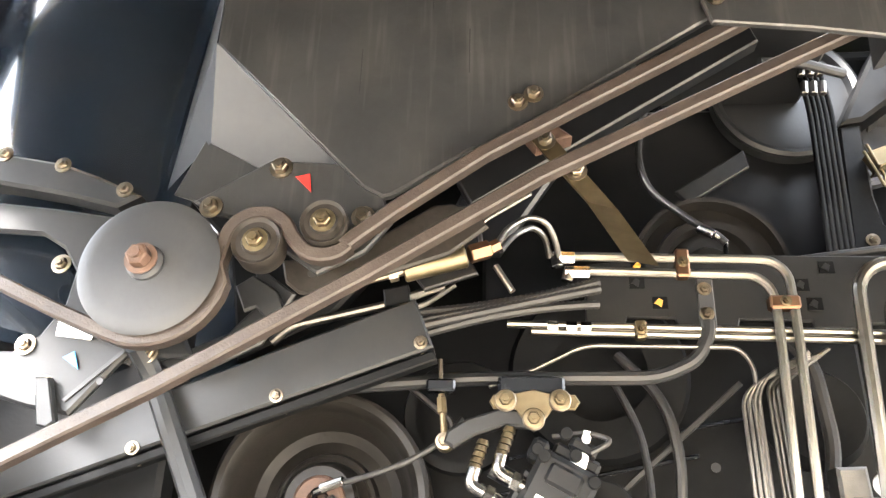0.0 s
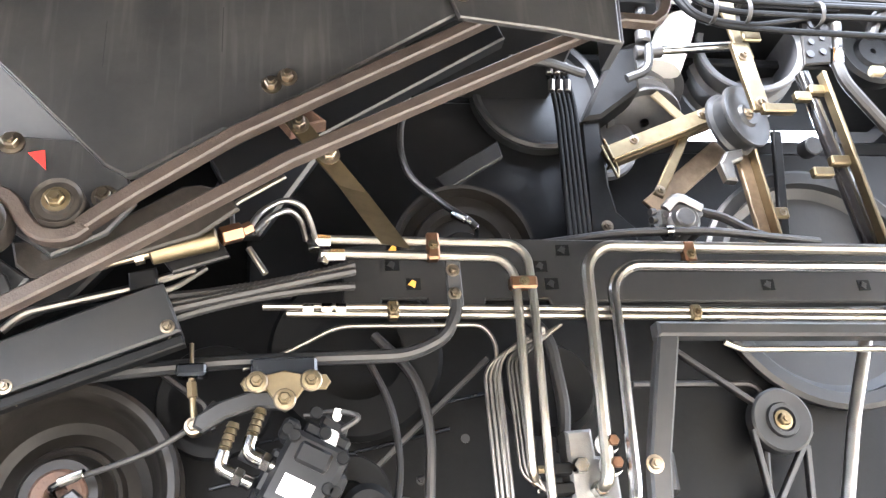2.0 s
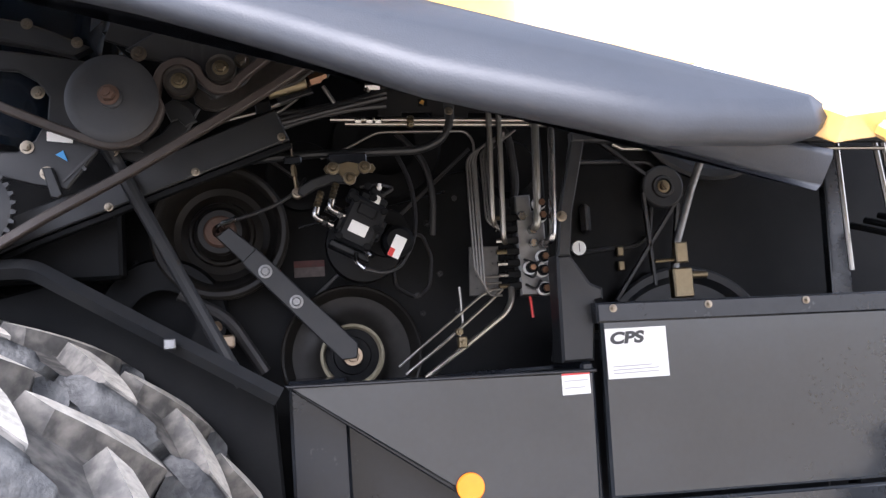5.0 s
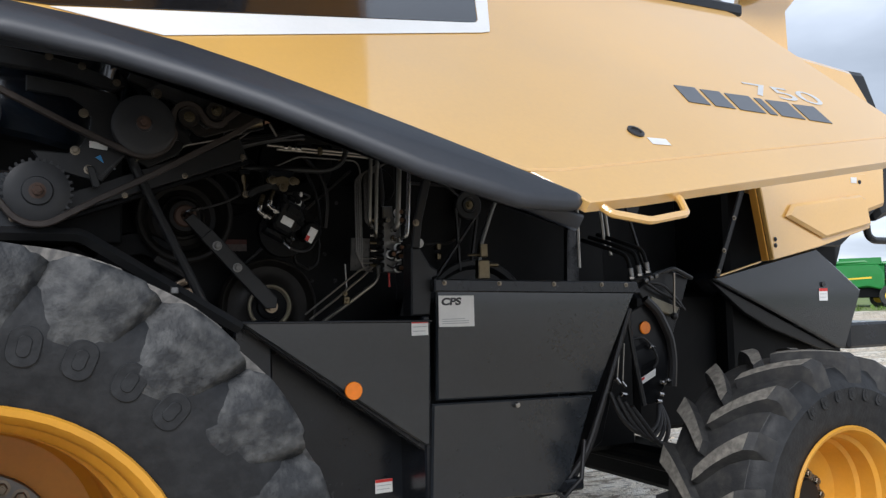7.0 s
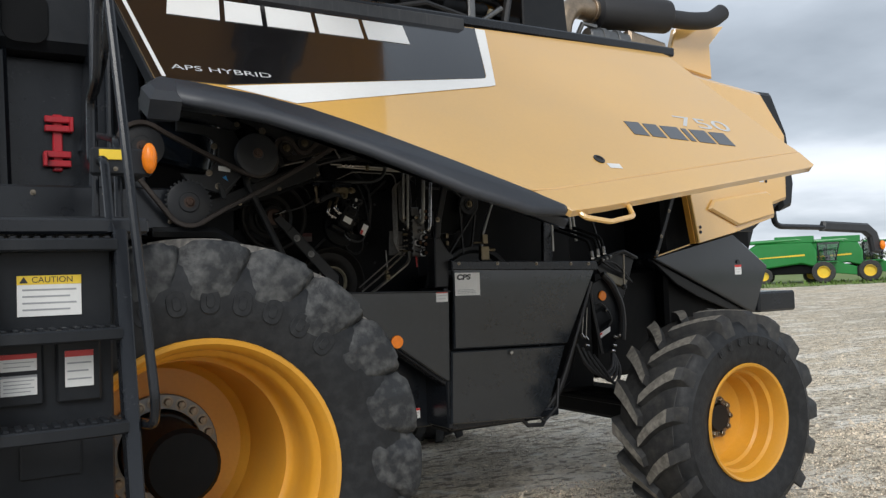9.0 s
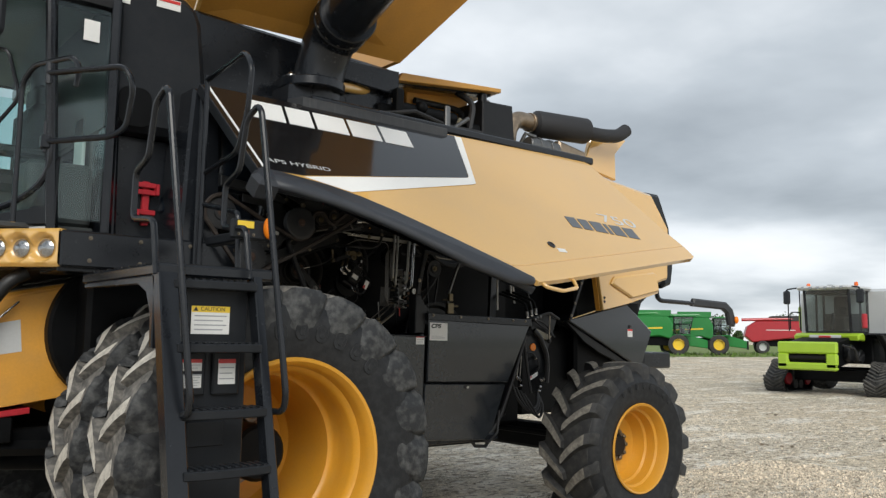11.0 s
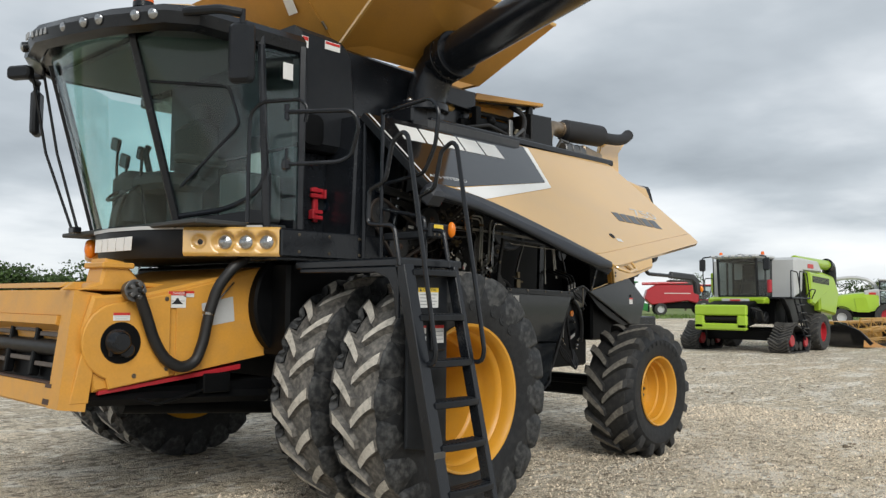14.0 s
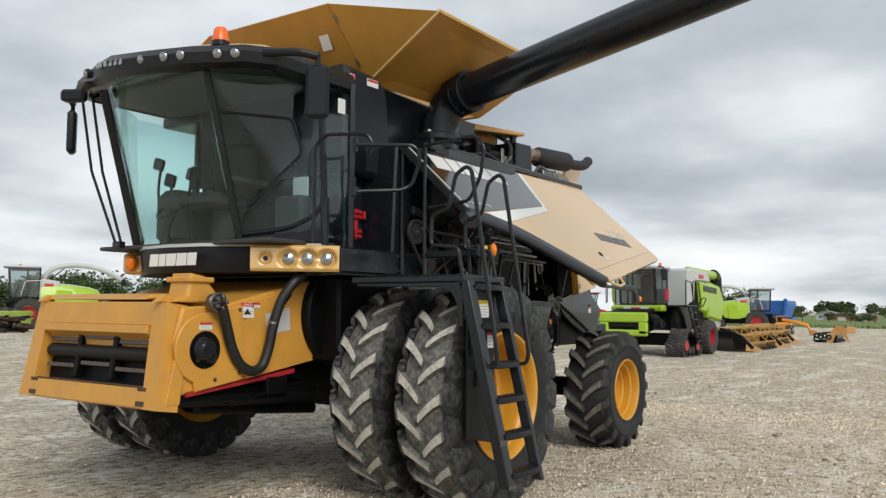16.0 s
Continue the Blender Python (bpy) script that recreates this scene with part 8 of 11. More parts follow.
tubes("grease_hose", [(BX + 0.02, 1.50, BZ + 0.02), (BX + 0.09, 1.48, BZ + 0.035), (BX + 0.17, 1.47, BZ + 0.06), (BX + 0.235, 1.47, BZ + 0.10), (0.03, 1.50, 2.33)], 0.0055, HOSE, "thin black grease hose", bend=0.04)
mb = MB()
mb.cyl((BX + 0.012, 1.50, BZ + 0.018), (BX + 0.055, 1.485, BZ + 0.03), 0.009, n=10, c=0.001)
mb.tube([(BX + 0.012, 1.50, BZ + 0.018), (BX - 0.005, 1.51, BZ + 0.012), (BX - 0.005, 1.54, BZ)], 0.006, bend=0.008)
cpart("grease_fitting", mb, CHROME, "bright grease fitting")
WX, WZ = 0.148, 1.780
lpul = disc(WX, 1.60, WZ, [(0.10, 0.0), (0.12, 0.018), (0.16, 0.026), (0.186, 0.022), (0.204, -0.004), (0.210, -0.016), (0.217, -0.02), (0.222, -0.012), (0.214, 0.01), (0.214, 0.03), (0.222, 0.05), (0.10, 0.055)], PULLEY, "lower_pulley", "wide dark lower pulley", 72)
disc(WX, 1.59, WZ, [(0.098, 0.02), (0.100, -0.008), (0.092, -0.014), (0.086, -0.006), (0.084, 0.012)], BRASSPALE, "hub_ring", "pale cream hub ring", 48, parent=lpul)
disc(WX, 1.59, WZ, [(0.084, 0.012), (0.060, 0.010), (0.056, -0.012), (0.035, -0.016), (0.032, -0.026), (0.018, -0.03), (1e-4, -0.03)], SHADEBLACK, "hub_centre", "", 32, parent=lpul)
bolts(lpul, [(WX, 1.56, WZ)], r=0.020, h=0.016, material=EXHAUST)
mb = MB()
A0, A1 = Vector((-0.150, 2.105)), Vector((0.138, 1.795))
dv = (A1 - A0).normalized()
nv = Vector((-dv.y, dv.x)) * 0.036
mb.plate([tuple(A0 + nv * 0.9), tuple(A1 + nv), tuple(A1 + dv * 0.03), tuple(A1 - nv), tuple(A0 - nv * 0.9)], 1.515, 1.53, 0.004)
arm_ = cpart("tension_arm", mb, HOUSEM, "slate grey tension arm with two bolts")
mb = MB()
mb.plate([(-0.245, 2.165), (-0.205, 2.195), (-0.118, 2.118), (-0.160, 2.075)], 1.518, 1.534, 0.004)
part("neck", mb, HOUSEM, arm_)
bolts(arm_, [(-0.103, 1.515, 2.053), (-0.015, 1.515, 1.956)], r=0.014, h=0.010, material=ALU)
# hydraulic pump
PM = Matrix.Translation((0.188, 1.43, 2.172)) @ Matrix.Rotation(radians(28), 4, "Y")
mb = MB()
mb.box(-0.055, 0.055, -0.045, 0.08, -0.075, 0.07, 0.010, PM)
pump = cpart("hydraulic_pump", mb, DARKGREY, "dark grey hydraulic pump with fittings")
for blk in ((-0.07, -0.05, -0.02, 0.07, -0.05, 0.03), (-0.04, 0.045, -0.02, 0.08, 0.07, 0.095), (-0.065, 0.07, -0.005, 0.07, -0.10, -0.075)):
    part("pump_flange", MB().box(*blk, 0.006, PM), DARKGREY, pump)
mb = MB()
mb.box(-0.03, 0.025, -0.0475, -0.0455, -0.04, -0.005, 0.0005, PM)
part("white_label", mb, STICKER, pump)
for blk in ((-0.030, 0.030, -0.052, -0.04, 0.018, 0.055), (0.030, 0.068, -0.035, 0.03, -0.03, 0.035), (-0.02, 0.03, -0.03, 0.05, 0.09, 0.115), (-0.075, -0.045, -0.03, 0.03, 0.045, 0.085)):
    part("pump_boss", MB().box(*blk, 0.007, PM), DARKGREY, pump)
part("grease_nipple", MB().cyl(PM @ Vector((0.045, -0.045, -0.075)), PM @ Vector((0.062, -0.052, -0.085)), 0.008, n=8, c=0.001), CHROME, pump, "bright plug")
part("pump_wire", MB().tube([PM @ Vector((0.02, -0.03, 0.10)), PM @ Vector((0.045, -0.04, 0.135)), PM @ Vector((0.0, -0.02, 0.13)), PM @ Vector((-0.05, 0.0, 0.10))], 0.005, bend=0.02), HOSE, pump, "black wire loom")
for dx, dz in ((0.0, 0.08), (-0.03, 0.105), (0.058, 0.0), (-0.06, 0.06), (-0.045, 0.055), (0.045, 0.055), (-0.045, -0.065), (0.042, -0.06), (0.045, 0.0)):
    mb = MB()
    mb.cyl(PM @ Vector((dx, -0.040, dz)), PM @ Vector((dx, -0.054, dz)), 0.011, n=12, c=0.002)
    part("cap_screw", mb, SHADEBLACK, pump)
mb = MB()
mb.cyl(PM @ Vector((-0.02, -0.01, 0.0)), PM @ Vector((-0.115, -0.02, 0.0)), 0.016, n=16)
part("port_stub", mb, HOUSEM, pump)
for ox, oz in ((-0.011, -0.016), (0.034, 0.006)):
    mb = MB()
    mb.tube([(0.115 + ox, 1.405, 2.185 + oz), (0.062 + ox, 1.40, 2.213 + oz), (0.070 + ox, 1.40, 2.24 + oz)], 0.0125, n=12, bend=0.012)
    mb.cyl((0.085 + ox, 1.402, 2.20 + oz), (0.10 + ox, 1.403, 2.193 + oz), 0.017, n=6, c=0.002)
    el = part("elbow", mb, CHROME, pump, "bright elbow fitting")
    mb = MB()
    for i in range(5):
        mb.cyl((0.068 + ox + 0.0035 * i, 1.40, 2.238 + oz + 0.010 * i), (0.0705 + ox + 0.0035 * i, 1.40, 2.247 + oz + 0.010 * i), 0.0115, 0.009, n=12)
    part("hose_barb", mb, ZINC, el, "gold hose barb")
mb = MB()
mb.cyl((0.226, 1.41, 2.218), (0.238, 1.41, 2.252), 0.014, n=14, c=0.003)
mb.cyl((0.238, 1.41, 2.252), (0.250, 1.41, 2.288), 0.008, n=10)
part("pressure_sensor", mb, STICKER, pump, "white pressure sensor")
mb = MB()
mb.cyl((0.294, 1.395, 2.114), (0.294, 1.50, 2.114), 0.047, n=28, c=0.012)
can = cpart("accumulator", mb, SHADEBLACK, "black round accumulator with a label")
mb = MB()
mb.box(-0.014, 0.022, -0.0025, 0, -0.035, 0.032, 0.0005, Matrix.Translation((0.284, 1.3935, 2.098)) @ Matrix.Rotation(radians(28), 4, "Y"))
part("white_label", mb, STICKER, can)
mb = MB()
mb.box(-0.014, 0.002, -0.0045, -0.003, -0.035, -0.01, 0.0005, Matrix.Translation((0.284, 1.3935, 2.098)) @ Matrix.Rotation(radians(28), 4, "Y"))
part("red_patch", mb, REDINK, can)
mb = MB()
mb.ring((0.27, 1.50, 2.15), (0.27, 1.54, 2.15), 0.03, 0.075, 32)
cpart("pump_flange", mb, SHADEBLACK, "black pump flange")
disc(0.20, 1.53, 2.12, [(0.05, -0.02), (0.115, -0.01), (0.12, 0.02), (0.05, 0.03)], SHADEBLACK, "pump_pulley", "dark pump pulley", 40)
tubes("pipe", [(0.166, 1.41, 2.085), (0.166, 1.40, 2.055), (0.188, 1.395, 2.035)], 0.007, CHROME, "bright bent pipe end", bend=0.012)
tubes("hose", [(0.188, 1.395, 2.035), (0.245, 1.41, 2.020), (0.295, 1.43, 2.035), (0.345, 1.45, 2.11), (0.365, 1.50, 2.20), (0.36, 1.55, 2.32), (0.32, 1.58, 2.42)], 0.007, HOSE, "thin black hose", bend=0.05)
# valve block and tap plate
mb = MB()
mb.plate([(0.682, 2.250), (0.735, 2.252), (0.737, 2.20), (0.776, 2.20), (0.778, 1.927), (0.680, 1.929)], 1.50, 1.56, 0.006)
vb = cpart("valve_block", mb, ALU, "aluminium valve block with solenoids")
for x, z in ((0.757, 2.219), (0.759, 2.179), (0.756, 2.049), (0.713, 2.016), (0.751, 2.006), (0.752, 1.949)):
    mb = MB()
    mb.cyl((x, 1.50, z), (x, 1.455, z), 0.017, n=16, c=0.003)
    so = part("solenoid", mb, SHADEBLACK, vb, "black solenoid with a copper end")
    mb = MB()
    mb.ring((x, 1.498, z), (x, 1.478, z), 0.014, 0.0215, 20, 0.002)
    part("steel_ring", mb, STICKER, so, "white plastic collar")
    mb = MB()
    mb.cyl((x, 1.456, z), (x, 1.446, z), 0.0115, n=6, c=0.002)
    part("end_nut", mb, COPPER, so)
for x, z in ((0.730, 2.137), (0.762, 2.088), (0.698, 2.181), (0.730, 2.094)):
    mb = MB()
    mb.cyl((x, 1.50, z), (x, 1.47, z), 0.0155, n=6, c=0.002)
    part("port_nut", mb, CHROME, vb)
for k in range(7):
    z = 2.18 - 0.036 * k
    mb = MB()
    mb.box(0.640, 0.690, 1.50, 1.535, z - 0.012, z + 0.012, 0.004)
    sec = part("valve_section", mb, SHADEBLACK, vb)
    mb = MB()
    mb.cyl((0.612, 1.50, z), (0.645, 1.50, z), 0.008, n=6, c=0.001)
    part("line_nut", mb, CHROME if k % 3 else ZINC, sec)
for k, (a, b) in enumerate((((0.735, 2.03), (0.70, 2.0)), ((0.76, 2.05), (0.70, 2.045)), ((0.74, 1.975), (0.70, 1.965)))):
    tubes("wire", [(a[0], 1.47, a[1]), ((a[0] + b[0]) / 2, 1.46, min(a[1], b[1]) - 0.02), (b[0], 1.50, b[1])], 0.004, HOSE, bend=0.02)
tubes("hose", [(0.79, 1.46, 1.94), (0.79, 1.47, 1.85), (0.77, 1.50, 1.72)], 0.009, HOSE, "black hose below the valve block", bend=0.03)
tubes("wire", [(0.715, 1.52, 1.93), (0.72, 1.52, 1.86)], 0.005, REDINK, "red wire", bend=0)
mb = MB()
mb.plate([(0.530, 2.097), (0.627, 2.094), (0.617, 1.939), (0.522, 1.941)], 1.53, 1.536, 0.002)
tp = cpart("tap_plate", mb, TAPM, "drilled aluminium tap plate")
for k in range(8):
    mb = MB()
    mb.cyl((0.548 + 0.055 * (k % 2), 1.5305, 2.078 - 0.038 * (k // 2)), (0.548 + 0.055 * (k % 2), 1.529, 2.078 - 0.038 * (k // 2)), 0.004, n=8)
    part("hole", mb, INK, tp)
tubes("pipe", [(0.648, 1.49, 1.96), (0.644, 1.48, 1.915), (0.622, 1.475, 1.880), (0.507, 1.475, 1.800), (0.36, 1.475, 1.70)], 0.010, STEEL, "steel return pipe", bend=0.03)
tubes("pipe", [(0.62, 1.49, 1.955), (0.57, 1.48, 1.915), (0.42, 1.475, 1.80), (0.30, 1.475, 1.715)], 0.005, STEEL, bend=0.02)
tubes("pipe", [(0.60, 1.49, 1.96), (0.55, 1.48, 1.94), (0.40, 1.475, 1.83), (0.28, 1.475, 1.74)], 0.004, STEEL, bend=0.02)
tubes("pipe", [(0.485, 1.50, 1.97), (0.487, 1.49, 1.86), (0.47, 1.48, 1.81)], 0.004, STEEL, bend=0.01)
clamp(0.478, 1.800, 0.03, 0.036, 1.475, ZINC)
clamp(0.470, 1.832, 0.024, 0.020, 1.478, ZINC)
# grey frame to the right of the valve block
mb = MB()
mb.plate([(0.832, 2.412), (1.95, 2.378), (1.95, 2.353), (0.832, 2.384)], 1.335, 1.375, 0.005)
fr = cpart("support_frame", mb, HOUSEM, "slate flat-bar support frame")
mb = MB()
mb.plate([(0.836, 2.402), (0.876, 2.392), (0.816, 2.163), (0.800, 2.037), (0.761, 2.038), (0.776, 2.164)], 1.34, 1.37, 0.005)
part("leg", mb, HOUSEM, fr)
bolts(fr, [(0.781, 1.338, 2.156)], r=0.011, h=0.008)
mb = MB()
mb.tube([(1.335, 1.45, 2.40), (1.26, 1.45, 2.24), (1.19, 1.45, 2.06), (1.17, 1.45, 1.90)], 0.013, n=12)
part("stay_tube", mb, ALU, fr, "pale bare stay tube")
mb = MB()
mb.plate([(0.757, 2.04), (0.800, 2.04), (0.857, 1.952), (0.893, 1.935), (0.893, 1.90), (0.868, 1.895), (0.850, 1.72), (0.750, 1.72)], 1.342, 1.44, 0.008)
part("gusset", mb, HOUSEM, fr, "slate box column")
tubes("pipe", [(0.97, 1.36, 2.375), (1.0, 1.36, 2.36), (1.9, 1.36, 2.335)], 0.006, STEEL, bend=0.01)
mb = MB()
mb.cyl((0.908, 1.605, 2.078), (0.908, 1.570, 2.078), 0.027, n=24, c=0.003)
ga = cpart("pressure_gauge", mb, CHROME, "round pressure gauge")
mb = MB()
mb.cyl((0.908, 1.5705, 2.078), (0.908, 1.568, 2.078), 0.023, n=24)
part("dial", mb, STICKER, ga, "white dial")
mb = MB()
mb.box(0.9065, 0.9095, 1.5665, 1.5675, 2.066, 2.094, 0.0003)
part("needle", mb, INK, ga)
# things behind and right of the frame
p1 = disc(1.346, 1.85, 2.314, [(0.012, -0.012), (0.026, -0.012), (0.030, -0.02), (0.040, -0.02), (0.044, -0.012), (0.074, -0.014), (0.080, -0.010), (0.070, 0.0), (0.080, 0.02), (0.05, 0.025)], HOUSEM, "idler_pulley", "slate idler pulley with a bolt", 44)
bolts(p1, [(1.346, 1.835, 2.314)], r=0.016, h=0.014, material=ZINC)
disc(1.575, 1.87, 2.675, [(0.10, 0.03), (0.27, 0.02), (0.295, 0.0), (0.300, -0.022), (0.330, -0.026), (0.342, -0.018), (0.342, 0.0), (0.330, 0.02), (0.10, 0.035)], HOUSEM, "belt_wheel", "large slate belt wheel", 72)
disc(1.385, 1.86, 1.655, [(0.12, 0.02), (0.30, 0.012), (0.325, -0.015), (0.350, -0.018), (0.360, -0.006), (0.35, 0.03)], HOUSEM, "belt_wheel", "slate belt wheel behind the side panel", 72)
for q0, q1 in (((1.10, 2.504), (1.285, 2.362)), ((1.268, 2.295), (1.285, 1.95)), ((1.418, 2.285), (1.13, 1.905)), ((1.40, 2.25), (1.36, 2.0))):
    cpart("v_belt", MB().band([(q0[0], 1.85, q0[1]), (q1[0], 1.85, q1[1])], 0.02, 0.014), HOSE, "black v-belt")
disc(2.27, 1.62, 2.33, [(0.012, -0.02), (0.07, -0.02), (0.09, -0.02), (0.09, 0.02), (0.05, 0.025)], DARKGREY, "idler_pulley", "dark idler pulley", 36)
mb = MB()
mb.plate([(1.165, 2.065), (1.205, 2.065), (1.205, 2.00), (1.165, 2.00)], 1.40, 1.43, 0.004)
mb.box(1.15, 1.215, 1.40, 1.44, 1.89, 1.985, 0.005)
mb.cyl((1.215, 1.42, 1.96), (1.27, 1.42, 1.96), 0.012, n=12, c=0.002)
mb.tube([(1.10, 1.42, 2.01), (1.165, 1.42, 2.012)], 0.006)
cpart("brass_valve", mb, ZINC, "brass valve with a label tag")
for a, b in (((1.89, 2.41), (1.88, 1.95)), ((2.04, 2.40), (2.06, 2.07)), ((2.07, 2.40), (2.10, 2.02)), ((2.20, 2.40), (2.34, 1.95))):
    tubes("upright_pipe", [(a[0], 1.58, a[1]), (b[0], 1.56, b[1])], 0.010, DARKGREY if a[0] > 2.1 else STEEL, "thin upright pipe", bend=0)
mb = MB()
mb.plate([(1.86, 2.40), (1.94, 2.40), (1.92, 1.85), (1.84, 1.85)], 1.62, 1.66, 0.004)
cpart("rear_bracket", mb, BLACK, "black rear bracket plates")
# hose tower between the side panel and the rear wheel
mb = MB()
mb.plate([(2.18, 1.82), (2.292, 1.903), (2.428, 1.932), (2.562, 1.881), (2.483, 1.686), (2.401, 1.509), (2.305, 1.661)], 1.44, 1.46, 0.006)
ht = cpart("coupling_plate", mb, DARKGREY, "dark coupling plate")
mb = MB()
mb.plate([(2.258, 1.783), (2.461, 1.715), (2.425, 1.664), (2.246, 1.728)], 1.415, 1.43, 0.003)
part("bright_plate", mb, BRASSPALE, ht, "pale cream plate")
mb = MB()
mb.tube([(2.10, 1.40, 1.862), (2.20, 1.40, 1.885), (2.415, 1.40, 1.938), (2.565, 1.42, 1.882)], 0.013, bend=0.03)
part("rim_bar", mb, HOUSEM, ht)
part("lever", MB().tube([(2.412, 1.395, 1.91), (2.397, 1.39, 1.69)], 0.0065), BOLTM, ht, "thin steel lever")
part("lever_knob", MB().ball((2.397, 1.39, 1.668), 0.022, 12), HOSE, ht, "black lever knob")
part("tee_valve", MB().cyl((2.30, 1.405, 1.70), (2.37, 1.405, 1.68), 0.009, n=8, c=0.002), ZINC, ht)
for k in range(3):
    x, z = 2.092 + 0.056 * k, 1.890 + 0.016 * k
    cp = cpart("hose_coupling", MB().cyl((x, 1.38, z), (x - 0.006, 1.38, z + 0.05), 0.016, n=12, c=0.003), ALU, "steel hose coupling")
    part("collar", MB().cyl((x + 0.001, 1.38, z - 0.012), (x, 1.38, z + 0.004), 0.021, n=6, c=0.002), CHROME, cp)
    cpart("fitting", MB().cyl((2.175 + 0.036 * k, 1.375, 1.868 + 0.012 * k), (2.198 + 0.036 * k, 1.375, 1.874 + 0.012 * k), 0.014, n=10, c=0.002), ALU, "small bright fitting")
    tubes("hose", [(x - 0.006, 1.38, z + 0.05), (x - 0.02, 1.39, z + 0.12), (x - 0.10, 1.48, z + 0.17), (x - 0.15, 1.62, z + 0.22)], 0.012, SHADEBLACK, "black hydraulic hose", bend=0.07)
for pts in (((2.20, 1.87), (2.30, 1.81), (2.40, 1.77), (2.46, 1.72)), ((2.22, 1.86), (2.33, 1.85), (2.42, 1.78), (2.49, 1.70))):
    tubes("hose", [(x, 1.405, z) for x, z in pts], 0.008, HOSE, "thin black hose", bend=0.04)
mb = MB()
mb.plate([(2.075, 1.687), (2.215, 1.746), (2.288, 1.679), (2.384, 1.527), (2.352, 1.320), (2.281, 1.196), (2.173, 1.189), (2.107, 1.485)], 1.415, 1.43, 0.005)
arc_ = cpart("hose_guard", mb, DARKGREY, "black angled guard plate with a label")
mb = MB()
mb.tube([(2.075, 1.405, 1.70), (2.107, 1.405, 1.485), (2.170, 1.405, 1.19)], 0.014, n=6, bend=0.04)
part("guard_edge", mb, HOUSEM, arc_)
mb = MB()
mb.tube([(2.19, 1.39, 1.77), (2.27, 1.38, 1.70), (2.36, 1.39, 1.55), (2.385, 1.40, 1.42), (2.37, 1.40, 1.28)], 0.024, bend=0.05)
part("thick_hose", mb, HOSE, arc_, "thick black hose along the guard")
mb = MB()
mb.cyl((2.198, 1.415, 1.611), (2.198, 1.402, 1.611), 0.036, n=22, c=0.003)
part("reflector", mb, ORANGE, arc_, "round orange reflector")
for x, z, w, h in ((2.16, 1.50, 0.055, 0.028), (2.225, 1.40, 0.05, 0.03)):
    part("dark_opening", MB().plate([(x - w, z - h), (x + w, z + h * 0.4), (x + w, z + h * 1.4), (x - w, z)], 1.411, 1.4135, 0.0005), SHADEBLACK, arc_)
lb = part("white_label", MB().plate([(2.158, 1.300), (2.146, 1.332), (2.265, 1.384), (2.262, 1.345)], 1.409, 1.413, 0.001), STICKER, arc_, "white label with a red corner")
part("red_patch", MB().plate([(2.150, 1.318), (2.146, 1.330), (2.180, 1.345), (2.182, 1.331)], 1.407, 1.4085, 0.0003), REDINK, lb)
tubes("hose", [(2.10, 1.40, 1.55), (2.16, 1.39, 1.565), (2.23, 1.39, 1.51), (2.27, 1.39, 1.43), (2.24, 1.40, 1.385)], 0.007, HOSE, "thin black cable loop", bend=0.04)
for x0, z0, x1, z1 in ((2.027, 1.530, 1.999, 1.33), (2.057, 1.53, 2.036, 1.31)):
    tubes("pipe", [(x0, 1.42, z0), (x1, 1.42, z1)], 0.0055, STEEL, "thin steel pipe", bend=0)
    cpart("fitting", MB().cyl((x1 - 0.012, 1.418, z1 + 0.02), (x1 + 0.018, 1.418, z1 - 0.015), 0.011, n=8, c=0.002), CHROME, "small bright fitting")
for x, z in ((2.338, 1.313), (2.30, 1.305), (2.279, 1.243), (2.263, 1.205), (2.02, 1.26), (2.225, 1.505)):
    mb = MB()
    mb.cyl((x - 0.02, 1.39, z + 0.004), (x + 0.02, 1.40, z - 0.004), 0.013, n=8, c=0.002)
    cpart("fitting", mb, CHROME, "small bright fitting")
for k in range(4):
    tubes("hose", [(1.98 + 0.05 * k, 1.46, 1.27 - 0.03 * k), (2.03 + 0.06 * k, 1.43, 1.12 - 0.02 * k), (2.16 + 0.05 * k, 1.43, 1.02 - 0.03 * k), (2.32 + 0.03 * k, 1.47, 1.05), (2.40, 1.55, 1.18)], 0.013, HOSE, "black hydraulic hose", bend=0.08)
cpart("stay_bar", MB().plate([(3.02, 1.90), (3.055, 1.89), (3.34, 2.52), (3.31, 2.54)], 1.68, 1.70, 0.004), HOUSEM, "slate stay bar")
bolts(combine, [(3.045, 1.68, 1.93), (3.10, 1.68, 2.06), (3.20, 1.68, 2.27)], r=0.010, h=0.008, fix=HOLD)
mb = MB()
mb.plate([(1.78, 1.28), (2.05, 1.80), (2.12, 1.55), (1.95, 1.0), (1.70, 0.85)], 1.50, 1.56, 0.008)
cpart("side_return_plate", mb, SHADEBLACK, "dark return plate behind the side panel")
mb = MB()
mb.tube([(1.62, 1.40, 0.83), (1.75, 1.38, 0.98), (1.90, 1.36, 1.35), (2.05, 1.36, 1.72)], 0.016, bend=0.1)
mb.tube([(1.70, 1.45, 0.83), (1.82, 1.43, 1.0), (1.95, 1.42, 1.35), (2.10, 1.42, 1.70)], 0.016, bend=0.1)
cpart("cable_loom", mb, HOSE, "black cable loom")
# ---- upper right of the bay: pulleys, idler arms and hoses under the open sky ----
mb = MB()
mb.plate([(0.917, 2.60), (1.065, 2.60), (1.062, 2.838), (1.018, 2.885), (1.008, 2.96), (1.012, 3.165), (0.954, 3.165)], 1.84, 1.93, 0.008)
mb.plate([(0.954, 3.155), (1.012, 3.165), (1.140, 3.262), (1.155, 3.410), (1.086, 3.400)], 1.82, 1.93, 0.010)
